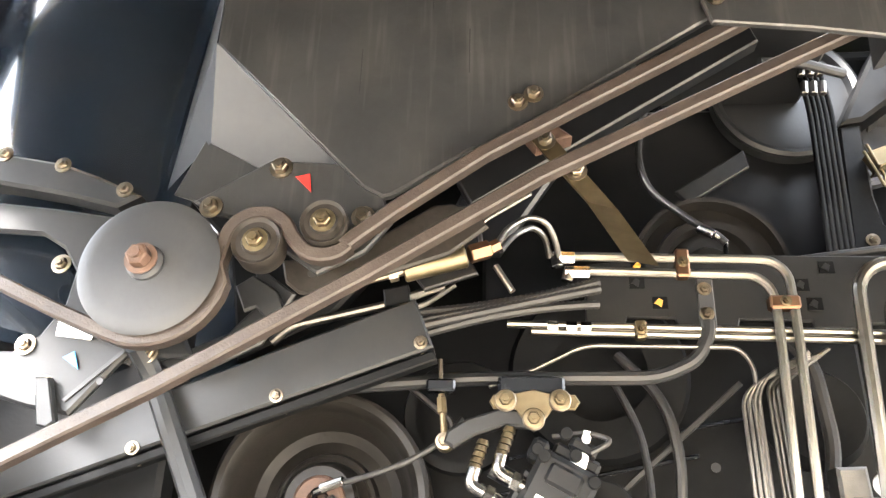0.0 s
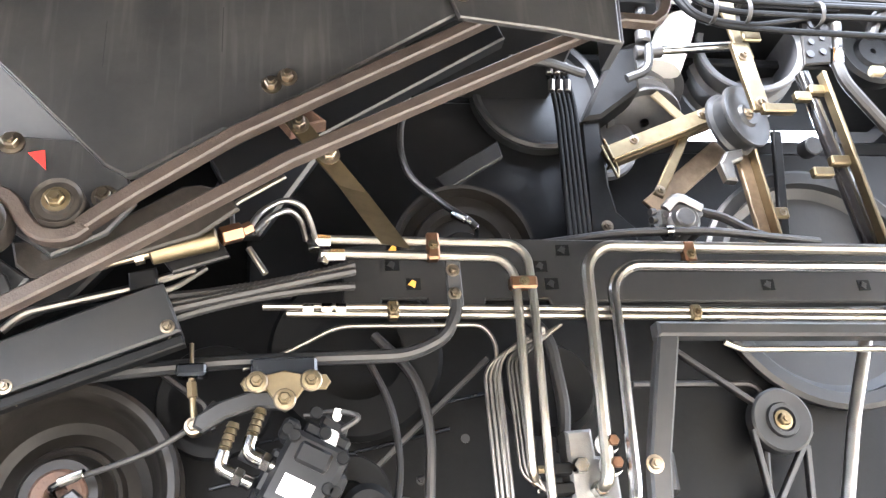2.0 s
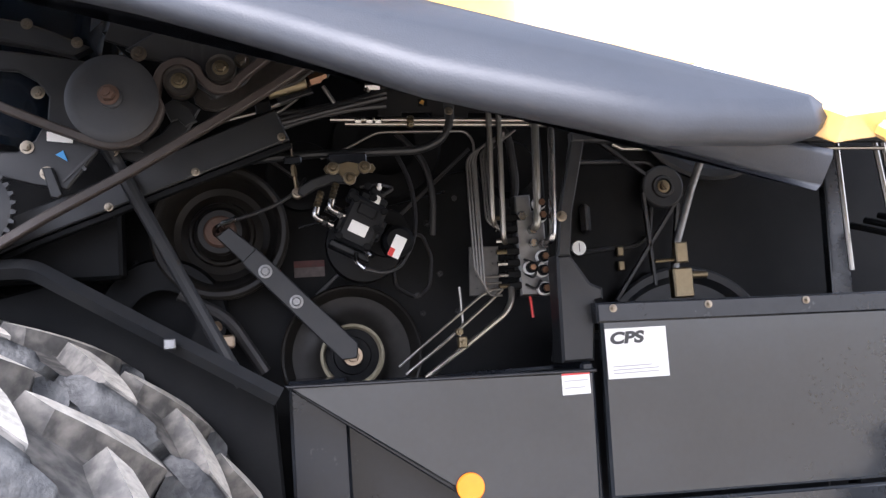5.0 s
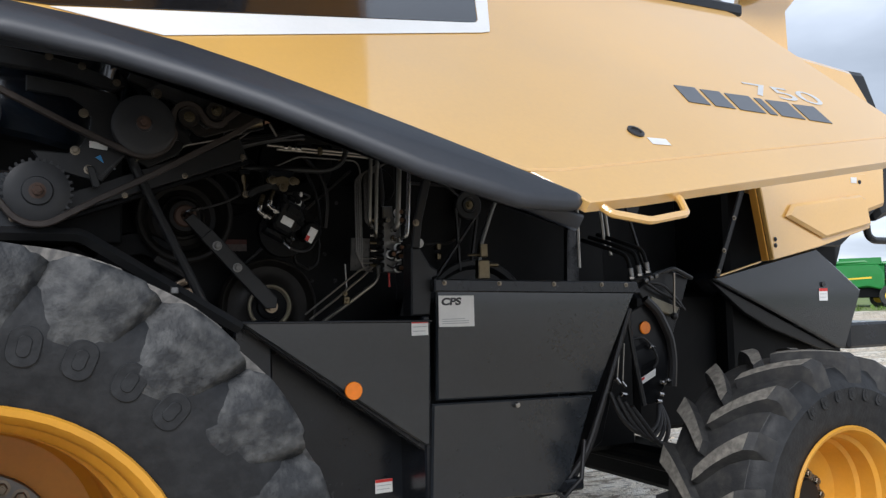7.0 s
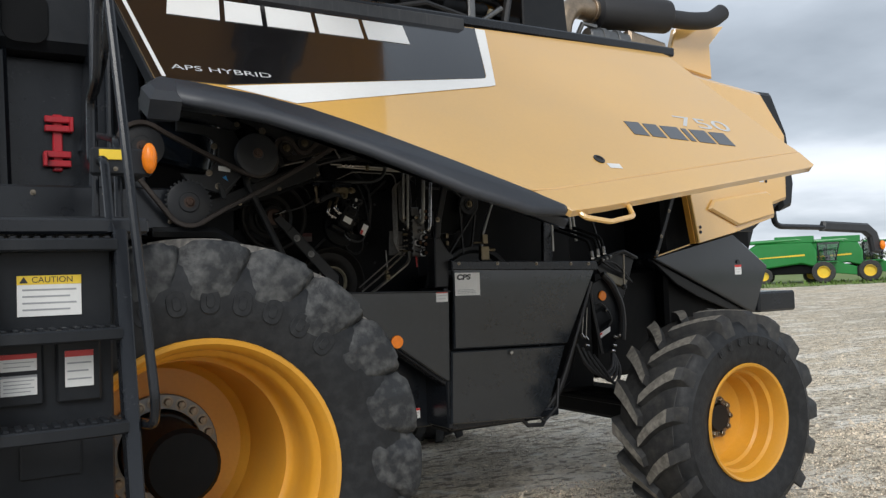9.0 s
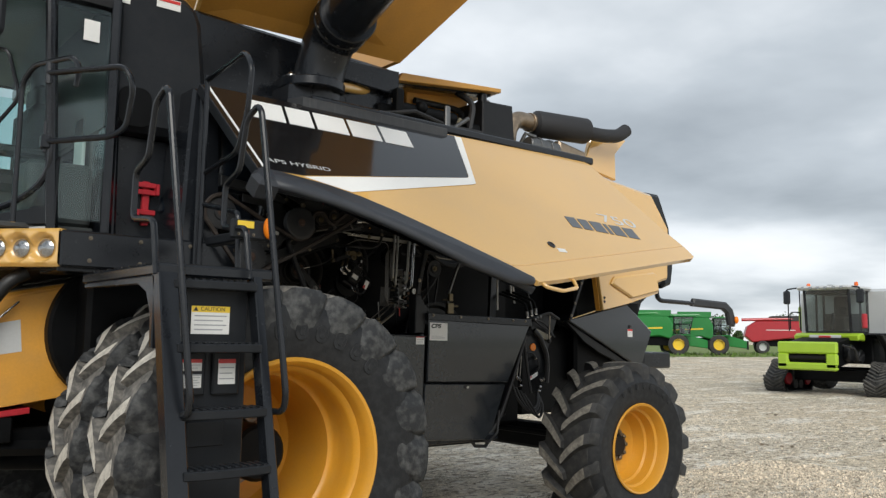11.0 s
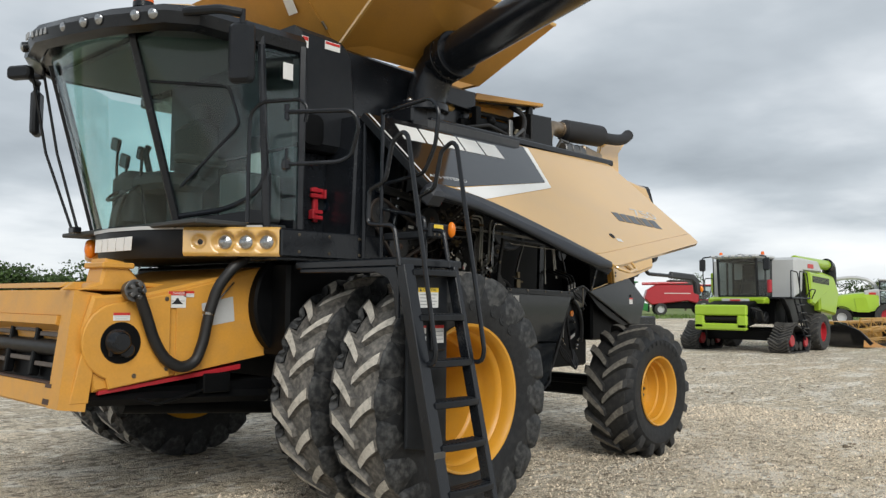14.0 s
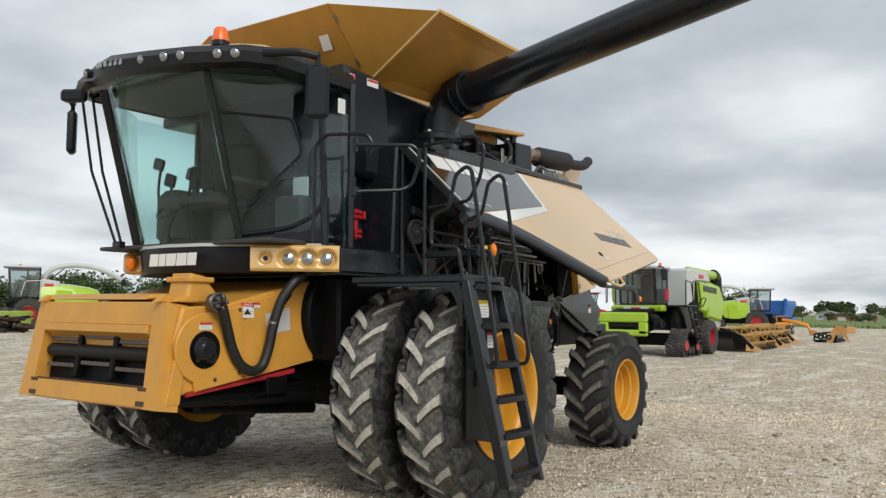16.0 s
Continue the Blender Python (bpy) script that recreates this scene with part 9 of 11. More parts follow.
mb.plate([(1.005, 2.60), (1.35, 2.60), (1.34, 2.70), (1.15, 2.735), (1.055, 2.835), (1.02, 2.87)], 1.87, 1.93, 0.006)
po = cpart("post", mb, SHADEBLACK, "black welded post")
bolts(po, [(0.980, 1.838, 2.839)], r=0.011, h=0.009)
for k in range(5):
    x = 0.852 + 0.013 * k
    tubes("hose", [(x - 0.02, 1.79 - 0.01 * k, 3.42), (x + 0.004, 1.78, 3.30), (x + 0.024, 1.80, 3.18), (x + 0.002, 1.80, 2.62)], 0.0068, SHADEBLACK, "black upright hose", bend=0.05)
for k in range(7):
    x, z = 0.852 + 0.022 * (k % 3), 3.20 + 0.055 * (k // 3)
    cpart("hose_fitting", MB().cyl((x, 1.755, z), (x + 0.004, 1.755, z + 0.036), 0.010, n=8, c=0.002), TUBESTEEL, "steel hose fitting")
tubes("hose", [(0.70, 1.60, 3.185), (0.80, 1.62, 3.195), (0.91, 1.66, 3.19)], 0.012, HOSE, "black hose across the gap", bend=0.02)


def pulley(x, y, z, r, d, material, label, grooves=2, open_=False, turn=None):
    """turn: the axle's lean, as a matrix; an open pulley shows its hollow rim."""
    prof = [(0.015, -d / 2), (r * 0.3, -d / 2)] if not open_ else [(0.02, d * 0.42), (r * 0.80, d * 0.36), (r * 0.86, -d / 2 + 0.006)]
    if not open_:
        prof += [(r * 0.75, -d / 2 + 0.012)]
    prof += [(r * 0.97, -d / 2), (r, -d / 2 + 0.004)]
    for k in range(grooves):
        a, b = -d / 2 + d * (k + 0.15) / grooves, -d / 2 + d * (k + 0.85) / grooves
        prof += [(r, a), (r * 0.9, a + 0.008), (r * 0.9, b - 0.008), (r, b)]
    prof += [(r, d / 2), (r * 0.3, d / 2), (0.015, d / 2)]
    m = Matrix.Translation((x, y, z)) @ (turn or Matrix.Identity(4)) @ AX
    return cpart("pulley", MB().lathe(prof, m, 48), material, label)


disc(0.865, 1.92, 3.307, [(0.02, 0.0), (0.150, -0.004), (0.168, 0.0), (0.175, -0.02), (0.188, -0.026), (0.198, -0.02), (0.192, 0.0), (0.198, 0.02), (0.19, 0.03)], HOUSEM, "pulley", "slate pulley behind the upright hoses", 64)
a_ = disc(0.567, 1.74, 2.720, [(0.012, -0.030), (0.045, -0.030), (0.055, -0.012), (0.090, -0.006), (0.100, -0.022), (0.118, -0.022), (0.126, -0.004), (0.152, -0.004), (0.160, -0.034), (0.170, -0.034), (0.172, -0.02), (0.160, 0.0), (0.172, 0.03), (0.10, 0.04)], PULLEY, "pulley", "ringed dark pulley with a grease fitting", 64)
tubes("grease_hose", [(0.578, 1.62, 2.735), (0.560, 1.62, 2.755), (0.53, 1.66, 2.80), (0.44, 1.72, 2.92), (0.43, 1.75, 3.05), (0.47, 1.75, 3.20)], 0.0085, HOSE, "black grease hose", bend=0.06)
mb = MB()
mb.cyl((0.556, 1.618, 2.752), (0.529, 1.64, 2.778), 0.010, n=10, c=0.002)
mb.tube([(0.556, 1.618, 2.752), (0.578, 1.618, 2.738), (0.582, 1.66, 2.712)], 0.006, bend=0.01)
cpart("grease_fitting", mb, CHROME, "bright crimped grease fitting")
mb = MB()
mb.plate([(0.526, 2.960), (0.700, 3.072), (0.709, 3.024), (0.553, 2.925)], 1.80, 1.82, 0.003)
cpart("flat_bar", mb, HOUSEM, "slate flat bar")
mb = MB()
mb.box(0.05, 0.95, 1.96, 2.0, 2.62, 3.30, 0.01)
cpart("inner_wall", mb, DARKGREY, "dark inner wall")
# added backing sheet, near black in place of the shade behind the pulleys
mb = MB()
mb.box(0.98, 2.6, 2.18, 2.22, 2.3, 3.27, 0.01)
cpart("inner_wall", mb, SHADEBLACK, "dark backing sheet added for the shade behind the pulleys")
mb = MB()
mb.box(1.15, 1.92, 2.06, 2.12, 3.82, 4.10, 0.01)
cpart("deck_beam", mb, YELLOW_OLD, "yellow beam over the engine deck")
tubes("deck_pipe", [(1.20, 2.0, 3.905), (1.70, 2.0, 3.915), (1.79, 2.0, 3.89), (1.83, 2.0, 3.80)], 0.03, HOUSEM, "thick slate deck pipe", bend=0.1)
mb = MB()
mb.plate([(-0.05, 2.72), (0.10, 2.72), (0.48, 3.30), (0.20, 3.30)], 1.62, 1.66, 0.008)
mb.plate([(0.05, 2.70), (0.62, 3.06), (0.60, 3.12), (0.02, 2.76)], 1.36, 1.40, 0.004)
cpart("elevator_side", mb, DARKGREY, "dark elevator side between the belts")


# idler arm and flat idler
def bar(p, q_, w, y0, y1):
    p, q_ = Vector(p), Vector(q_)
    d = (q_ - p).normalized()
    n = Vector((-d.y, d.x)) * w / 2
    return MB().plate([tuple(p + n), tuple(q_ + n), tuple(q_ - n), tuple(p - n)], y0, y1, 0.003)


ia = cpart("idler_arm", bar((1.005, 3.034), (1.325, 3.166), 0.056, 1.80, 1.84), ZINC, "gold zinc-plated idler arm")
bolts(ia, [(1.082, 1.80, 3.080), (1.297, 1.80, 3.165)], r=0.009, h=0.008)
part("arm_fold", bar((1.005, 3.008), (1.325, 3.140), 0.006, 1.775, 1.84), ZINC, ia)
cpart("wire_guard", MB().tube([(0.985, 1.80, 3.06), (1.002, 1.79, 2.99), (1.012, 1.79, 2.955), (1.022, 1.80, 2.99), (0.995, 1.80, 3.08)], 0.004, bend=0.01), ZINC, "thin gold wire guard")
cpart("idler_brace", bar((1.125, 2.905), (1.372, 3.098), 0.060, 1.86, 1.88), EXHAUST, "dull gold brace")
br = cpart("idler_brace", bar((1.24, 3.105), (1.128, 2.918), 0.028, 1.81, 1.825), ZINC, "gold brace")
bolts(br, [(1.133, 1.81, 2.930)], r=0.010, h=0.008)
LEANF = Matrix.Rotation(radians(24), 4, "Z")
fl = cpart("flat_idler", MB().lathe([(0.012, -0.020), (0.030, -0.020), (0.036, -0.012), (0.070, -0.010), (0.078, -0.014), (0.092, -0.014), (0.094, -0.006), (0.084, 0.0), (0.084, 0.034), (0.096, 0.042), (0.096, 0.050), (0.02, 0.05)], Matrix.Translation((1.385, 1.745, 3.122)) @ LEANF @ AX, 56), HOUSEM, "slate flat idler wheel")
bolts(fl, [(1.382, 1.722, 3.118)], r=0.012, h=0.010)
st_ = cpart("lift_strap", bar((1.400, 3.50), (1.424, 3.300), 0.046, 1.715, 1.73), ZINC, "pale gold lift strap")
part("lower_strap", bar((1.395, 3.335), (1.412, 3.115), 0.050, 1.69, 1.71), ZINC, st_)
bolts(st_, [(1.395, 1.69, 3.290), (1.412, 1.69, 3.135)], r=0.012, h=0.012)
part("tab", MB().box(1.405, 1.500, 1.675, 1.70, 3.100, 3.126, 0.003), ZINC, st_)
part("square_tab", MB().box(1.408, 1.462, 1.685, 1.70, 3.338, 3.384, 0.004), ZINC, st_)
part("upper_arm", bar((1.395, 3.48), (1.50, 3.69), 0.05, 1.72, 1.74), BRASSPALE, st_, "pale cream arm")
part("pin", MB().cyl((1.485, 1.70, 3.66), (1.500, 1.68, 3.72), 0.022, n=12, c=0.004), BRASSPALE, st_)
cpart("upper_strap", bar((1.51, 3.70), (1.80, 3.585), 0.045, 1.72, 1.735), BRASSPALE, "pale strap")
cpart("slate_plate", MB().plate([(1.77, 3.76), (1.945, 3.83), (2.05, 3.74), (1.79, 3.71)], 1.95, 1.97, 0.004), HOUSEM, "slate deck plate")
OPEN = Matrix.Rotation(radians(-8), 4, "Z")
pulley(1.548, 1.94, 3.442, 0.166, 0.20, PULLEY_PALE, "wide open slate pulley", 2, True, OPEN)
for x, z, r in ((1.235, 3.395, 0.105), (1.195, 3.290, 0.115)):
    pulley(x, 1.98, z, r, 0.14, PULLEY_PALE, "pale stacked pulley", 2, False, Matrix.Rotation(radians(62), 4, "X"))
cpart("stack_strap", bar((1.19, 3.262), (1.262, 3.175), 0.030, 1.84, 1.85), ZINC, "small gold strap")
disc(1.055, 1.97, 3.165, [(0.02, 0.0), (0.085, -0.005), (0.10, -0.012), (0.112, -0.008), (0.115, 0.01), (0.10, 0.02)], PULLEY_PALE, "pulley", "pale pulley behind the post", 48)
disc(1.63, 1.93, 2.80, [(0.03, 0.0), (0.16, -0.005), (0.175, -0.025), (0.20, -0.025), (0.21, -0.01), (0.20, 0.02)], DARKGREY, "pulley", "dark ringed pulley above the pipes", 56)
dp = cpart("drilled_plate", MB().plate([(1.691, 3.506), (1.835, 3.525), (1.79, 3.362), (1.664, 3.347)], 1.80, 1.812, 0.004), PULLEY, "brown-grey drilled plate")
for x, z, r in ((1.715, 3.475, 0.012), (1.760, 3.485, 0.016), (1.705, 3.43, 0.010), (1.745, 3.445, 0.009), (1.690, 3.385, 0.013), (1.735, 3.395, 0.011), (1.79, 3.46, 0.010), (1.77, 3.41, 0.008)):
    part("hole", MB().cyl((x, 1.7995, z), (x, 1.795, z), r, n=12), INK, dp)
disc(1.955, 1.86, 3.445, [(0.01, -0.01), (0.05, -0.012), (0.06, 0.0), (0.09, -0.004), (0.105, -0.012), (0.115, 0.0), (0.11, 0.04)], SHADEBLACK, "pulley", "dark pulley at the rear", 40)
mb = MB()
mb.cyl((1.17, 1.78, 3.362), (1.43, 1.74, 3.362), 0.0145, n=14, c=0.002)
rod = cpart("tension_rod", mb, CHROME, "bright tension rod")
mb = MB()
mb.cyl((1.13, 1.79, 3.362), (1.205, 1.775, 3.362), 0.022, n=14, c=0.003)
part("rubber_boot", mb, HOSE, rod)
part("bent_tube", MB().tube([(1.162, 1.77, 3.39), (1.158, 1.765, 3.33), (1.145, 1.77, 3.285), (1.085, 1.78, 3.265)], 0.013, bend=0.03), HOUSEM, rod)
mb = MB()
mb.cyl((1.150, 1.77, 3.39), (1.160, 1.77, 3.49), 0.012, n=14, c=0.004)
mb.tube([(1.160, 1.77, 3.48), (1.168, 1.77, 3.56), (1.21, 1.76, 3.60)], 0.016, bend=0.03)
part("switch", mb, GREY, rod)
part("boot_ring", MB().cyl((1.148, 1.765, 3.375), (1.152, 1.765, 3.42), 0.022, n=12, c=0.006), HOSE, rod)
for k, pts in enumerate((((1.165, 3.60), (1.26, 3.47), (1.36, 3.435), (1.60, 3.43), (1.95, 3.43)), ((1.165, 3.59), (1.26, 3.43), (1.36, 3.40), (1.62, 3.395), (1.95, 3.40)),
                         ((1.165, 3.575), (1.25, 3.40), (1.30, 3.375), (1.42, 3.36), (1.60, 3.395), (1.75, 3.41), (1.95, 3.38)), ((1.165, 3.56), (1.24, 3.395), (1.34, 3.36), (1.55, 3.350), (1.95, 3.345)), ((1.165, 3.61), (1.32, 3.46), (1.6, 3.46), (1.95, 3.46)))):
    tubes("cable", [(x, 1.64 + 0.006 * k, z) for x, z in pts], 0.0085 + 0.001 * (k % 2), SHADEBLACK, "black cable", bend=0.05)
for x in (1.30, 1.40, 1.62):
    cpart("cable_tie", MB().ring((x - 0.006, 1.645, 3.40), (x + 0.006, 1.645, 3.40), 0.034, 0.038, 16, 0.001), HOSE, "black cable tie")
for k in range(2):
    tubes("hose", [(1.80 + 0.05 * k, 1.68, 3.36), (1.83 + 0.05 * k, 1.66, 3.43), (1.88 + 0.05 * k, 1.66, 3.41), (1.93 + 0.05 * k, 1.68, 3.10)], 0.018, HOSE, "black bent hose", bend=0.05)
sc_ = cpart("solenoid_can", MB().cyl((1.722, 1.70, 3.42), (1.697, 1.70, 3.315), 0.014, n=12, c=0.004), ALU, "bright crimped hose end")
part("ferrule", MB().cyl((1.699, 1.70, 3.325), (1.684, 1.70, 3.275), 0.019, n=12, c=0.003), CHROME, sc_)
tubes("hose", [(1.684, 1.70, 3.28), (1.690, 1.70, 3.22), (1.735, 1.71, 3.16), (1.82, 1.74, 3.08)], 0.017, HOSE, "thick black hose", bend=0.05)
cpart("solenoid_can", MB().cyl((1.80, 1.72, 3.27), (1.84, 1.72, 3.27), 0.016, n=12, c=0.004), BRASSPALE, "pale sensor can")
mb = MB()
mb.tube([(1.612, 1.76, 3.28), (1.660, 1.75, 2.70)], 0.021, n=14)
tb2 = cpart("black_shaft", mb, GLOSSBLK, "glossy black shaft")
part("gold_rail", bar((1.640, 3.255), (1.674, 2.70), 0.012, 1.70, 1.735), ZINC, tb2)
for x, z, w in ((1.625, 3.208, 0.06), (1.627, 2.981, 0.06), (1.565, 2.945, 0.06), (1.57, 3.185, 0.05)):
    part("clip", MB().box(x - w / 2, x + w / 2, 1.72, 1.745, z - 0.014, z + 0.014, 0.004), ZINC, tb2)
gb = cpart("gold_bracket", bar((1.372, 3.020), (1.385, 2.70), 0.034, 1.77, 1.79), EXHAUST, "dull gold bracket")
part("bracket_fold", bar((1.392, 3.02), (1.405, 2.70), 0.008, 1.735, 1.79), ZINC, gb)
mb = MB()
mb.plate([(1.290, 2.985), (1.315, 3.020), (1.365, 3.030), (1.360, 2.998), (1.328, 2.985), (1.330, 2.930), (1.300, 2.935)], 1.75, 1.785, 0.006)
clb = cpart("chain_link_bracket", mb, ALU, "pale hooked bracket")
part("hook", MB().box(1.395, 1.458, 1.76, 1.775, 2.826, 2.858, 0.004), ZINC, clb)
bolts(clb, [(1.440, 1.76, 2.842)], r=0.007, h=0.005)
cpart("dark_rod", bar((1.530, 3.13), (1.455, 2.70), 0.026, 1.82, 1.84), SHADEBLACK, "dark rod")
mb = MB()
mb.cyl((1.128, 1.78, 2.797), (1.128, 1.70, 2.797), 0.044, n=18, c=0.008)
mb.cyl((1.128, 1.70, 2.797), (1.128, 1.69, 2.797), 0.026, n=14, c=0.004)
mb.box(1.060, 1.100, 1.71, 1.77, 2.775, 2.83, 0.010)
mb.tube([(1.085, 1.71, 2.825), (1.115, 1.70, 2.855), (1.178, 1.71, 2.825)], 0.015, bend=0.02)
comp = cpart("compressor", mb, ALU, "cast aluminium compressor")
for k in range(5):
    a = radians(20 + 72 * k)
    part("lug", MB().cyl((1.128 + 0.046 * math.cos(a), 1.75, 2.797 + 0.046 * math.sin(a)), (1.128 + 0.046 * math.cos(a), 1.705, 2.797 + 0.046 * math.sin(a)), 0.011, n=10, c=0.002), ALU, comp)
for k in range(3):
    part("port_cap", MB().cyl((1.060, 1.72, 2.780 + 0.022 * k), (1.045, 1.715, 2.776 + 0.022 * k), 0.009, n=8), HOSE, comp)
tubes("hose", [(1.175, 1.72, 2.825), (1.23, 1.70, 2.80), (1.30, 1.70, 2.755), (1.42, 1.68, 2.70)], 0.012, HOSE, "black hose from the compressor", bend=0.06)
tubes("hose", [(0.72, 1.60, 2.685), (0.90, 1.58, 2.702), (1.10, 1.57, 2.702), (1.40, 1.60, 2.685)], 0.010, HOSE, "black hose along the tray", bend=0.06)
cpart("hose_band", MB().ring((1.005, 1.575, 2.703), (1.022, 1.575, 2.703), 0.010, 0.0135, 14, 0.001), CHROME, "bright hose band")
cpart("web_plate", MB().plate([(1.15, 2.62), (1.42, 2.64), (1.28, 2.82), (1.15, 2.84)], 1.98, 2.0, 0.004), DARKGREY, "dark web plate")
cpart("web_plate", MB().plate([(1.46, 2.62), (1.56, 2.62), (1.70, 3.05), (1.62, 3.05)], 1.97, 2.0, 0.004), DARKGREY, "dark web plate")
for k, (x, z, r) in enumerate(((1.72, 3.16, 0.03), (1.80, 3.05, 0.024), (1.75, 2.90, 0.02), (1.46, 2.93, 0.016), (1.50, 2.70, 0.02), (1.20, 2.98, 0.014))):
    cpart("small_fitting", MB().cyl((x, 1.98, z), (x, 1.93, z - 0.01), r, n=12, c=0.004), ALU if k % 2 else HOUSEM, "small machine fitting")
cpart("white_filter", MB().cyl((1.275, 1.75, 3.50), (1.275, 1.75, 3.66), 0.045, n=18, c=0.014), WHITE, "white filter can")
cpart("white_duct", MB().tube([(1.24, 1.86, 3.36), (1.30, 1.82, 3.50), (1.31, 1.80, 3.60)], 0.055, n=14, bend=0.05), WHITE, "white plastic duct")
# dark hoses behind the pipes
tubes("hose", [(0.34, 1.66, 2.50), (0.42, 1.62, 2.40), (0.44, 1.60, 2.28), (0.43, 1.62, 2.15)], 0.011, HOSE, "black hose", bend=0.06)
tubes("hose", [(0.66, 1.60, 2.52), (0.70, 1.58, 2.46), (0.71, 1.57, 2.30), (0.69, 1.56, 2.22)], 0.014, HOSE, "black hose behind the pipes", bend=0.04)
disc(0.30, 1.66, 2.46, [(0.10, -0.01), (0.175, -0.015), (0.185, 0.0), (0.18, 0.03)], SHADEBLACK, "belt_wheel", "dark belt wheel behind the tray", 48)
disc(0.02, 1.62, 2.36, [(0.09, -0.012), (0.11, -0.012), (0.115, 0.0), (0.105, 0.02)], SHADEBLACK, "belt_wheel", "dark belt wheel behind the channel", 40)
disc(0.70, 1.62, 2.36, [(0.02, -0.02), (0.085, -0.03), (0.10, 0.0), (0.095, 0.03)], SHADEBLACK, "flat_idler", "dark wheel behind the pipes", 40)
mb = MB()
mb.band([(-0.10, 1.60, 2.43), (0.0, 1.60, 2.35), (0.02, 1.60, 2.30)], 0.02, 0.01)
mb.band([(0.05, 1.66, 1.98), (0.58, 1.66, 2.44)], 0.02, 0.012)
cpart("v_belt", mb, HOSE, "black v-belt behind the pump")
# small parts low on the left
mb = MB()
mb.box(-0.62, -0.54, 1.60, 1.70, 2.06, 2.10, 0.006)
mb.cyl((-0.28, 1.50, 1.88), (-0.24, 1.48, 1.90), 0.016, n=10, c=0.003)
mb.box(-0.25, -0.20, 1.48, 1.53, 1.83, 1.87, 0.006)
cpart("small_bracket", mb, EXHAUST, "small brass bracket")
disc(-0.42, 1.62, 1.92, [(0.10, -0.02), (0.19, -0.02), (0.20, 0.0), (0.19, 0.03)], SHADEBLACK, "belt_wheel", "black belt wheel low in the bay", 48)
tubes("hose", [(-0.36, 1.55, 2.0), (-0.22, 1.56, 1.92), (-0.12, 1.58, 1.75)], 0.02, HOSE, "black hose low in the bay", bend=0.05)


# ---------------- other machines in the yard ----------------
FT = {}


def far_wheel(parent, x, y, z, R, w, rim_r, rim_mat, name="wheel"):
    """A tractor wheel with lugs on an axle along y."""
    key = (R, w, rim_r, rim_mat.name)
    if key not in FT:
        h = w / 2
        mb = MB().lathe([(rim_r, -h * 0.8), (rim_r * 1.15, -h), (R * 0.92, -h), (R * 0.96, -h * 0.8), (R * 0.96, h * 0.8), (R * 0.92, h), (rim_r * 1.15, h), (rim_r, h * 0.8)], AX, 32)
        lg = lug_mesh(R, w, 18, 0.05, 0.055)
        rm = MB().lathe([(rim_r * 1.02, -h * 0.82), (rim_r * 0.96, -h * 0.85), (rim_r * 0.9, -h * 0.3), (rim_r * 0.5, -h * 0.1), (rim_r * 0.35, -h * 0.3), (0.01, -h * 0.3)], AX, 28)
        rm2 = MB().lathe([(rim_r * 1.02, h * 0.82), (rim_r * 0.96, h * 0.85), (rim_r * 0.9, h * 0.3), (0.01, h * 0.3)], AX, 28)
        rm.add(rm2.v, rm2.f)
        FT[key] = (to_mesh("tyre", mb, FARRUBBER), to_mesh("tread", lg, FARLUG), to_mesh("rim", rm, rim_mat))
    t, l, r = FT[key]
    ob = part(name, t, None, parent, "black lugged tyre wheel", Matrix.Translation((x, y, z)))
    part("tread", l, None, ob)
    part("rim", r, None, ob, "painted wheel rim")
    return ob


FARLUG = mat("far_lug_rubber", (0.055, 0.053, 0.05), 0.8, var=0.25, blot=4, bump=0.2, dust=0.5, dust_col=(0.16, 0.15, 0.13))
SMOKE = glass_mat("smoked_cab_glass", (0.66, 0.73, 0.72), 0.09)
PALEGREEN = mat("faded_lime_paint", (0.42, 0.56, 0.10), 0.4, var=0.08, blot=2, bump=0.03, coat=0.2)
HEADYEL = mat("header_yellow_paint", (0.48, 0.26, 0.05), 0.45, var=0.15, blot=2, bump=0.05, dust=0.2)
SCRAPOR = mat("faded_orange_paint", (0.52, 0.25, 0.07), 0.6, var=0.2, blot=1.5, bump=0.1, dust=0.3)
TELEOR = mat("bright_orange_paint", (0.75, 0.28, 0.02), 0.4, var=0.1, blot=2, bump=0.04)


def bpart(name, parent, material, label="", *boxes, c=0.04, sub=None):
    mb = MB()
    for b in boxes:
        mb.box(*b, c)
    return part(name, mb, material, parent, label)


def side_sheet(name, parent, material, poly, y0, y1, label="", c=0.04):
    return part(name, MB().plate(poly, y0, y1, c), material, parent, label)


def bar_part(name, parent, material, pts, r, label="", bend=0.1, n=8):
    return part(name, MB().tube(pts, r, n=n, bend=bend), material, parent, label)


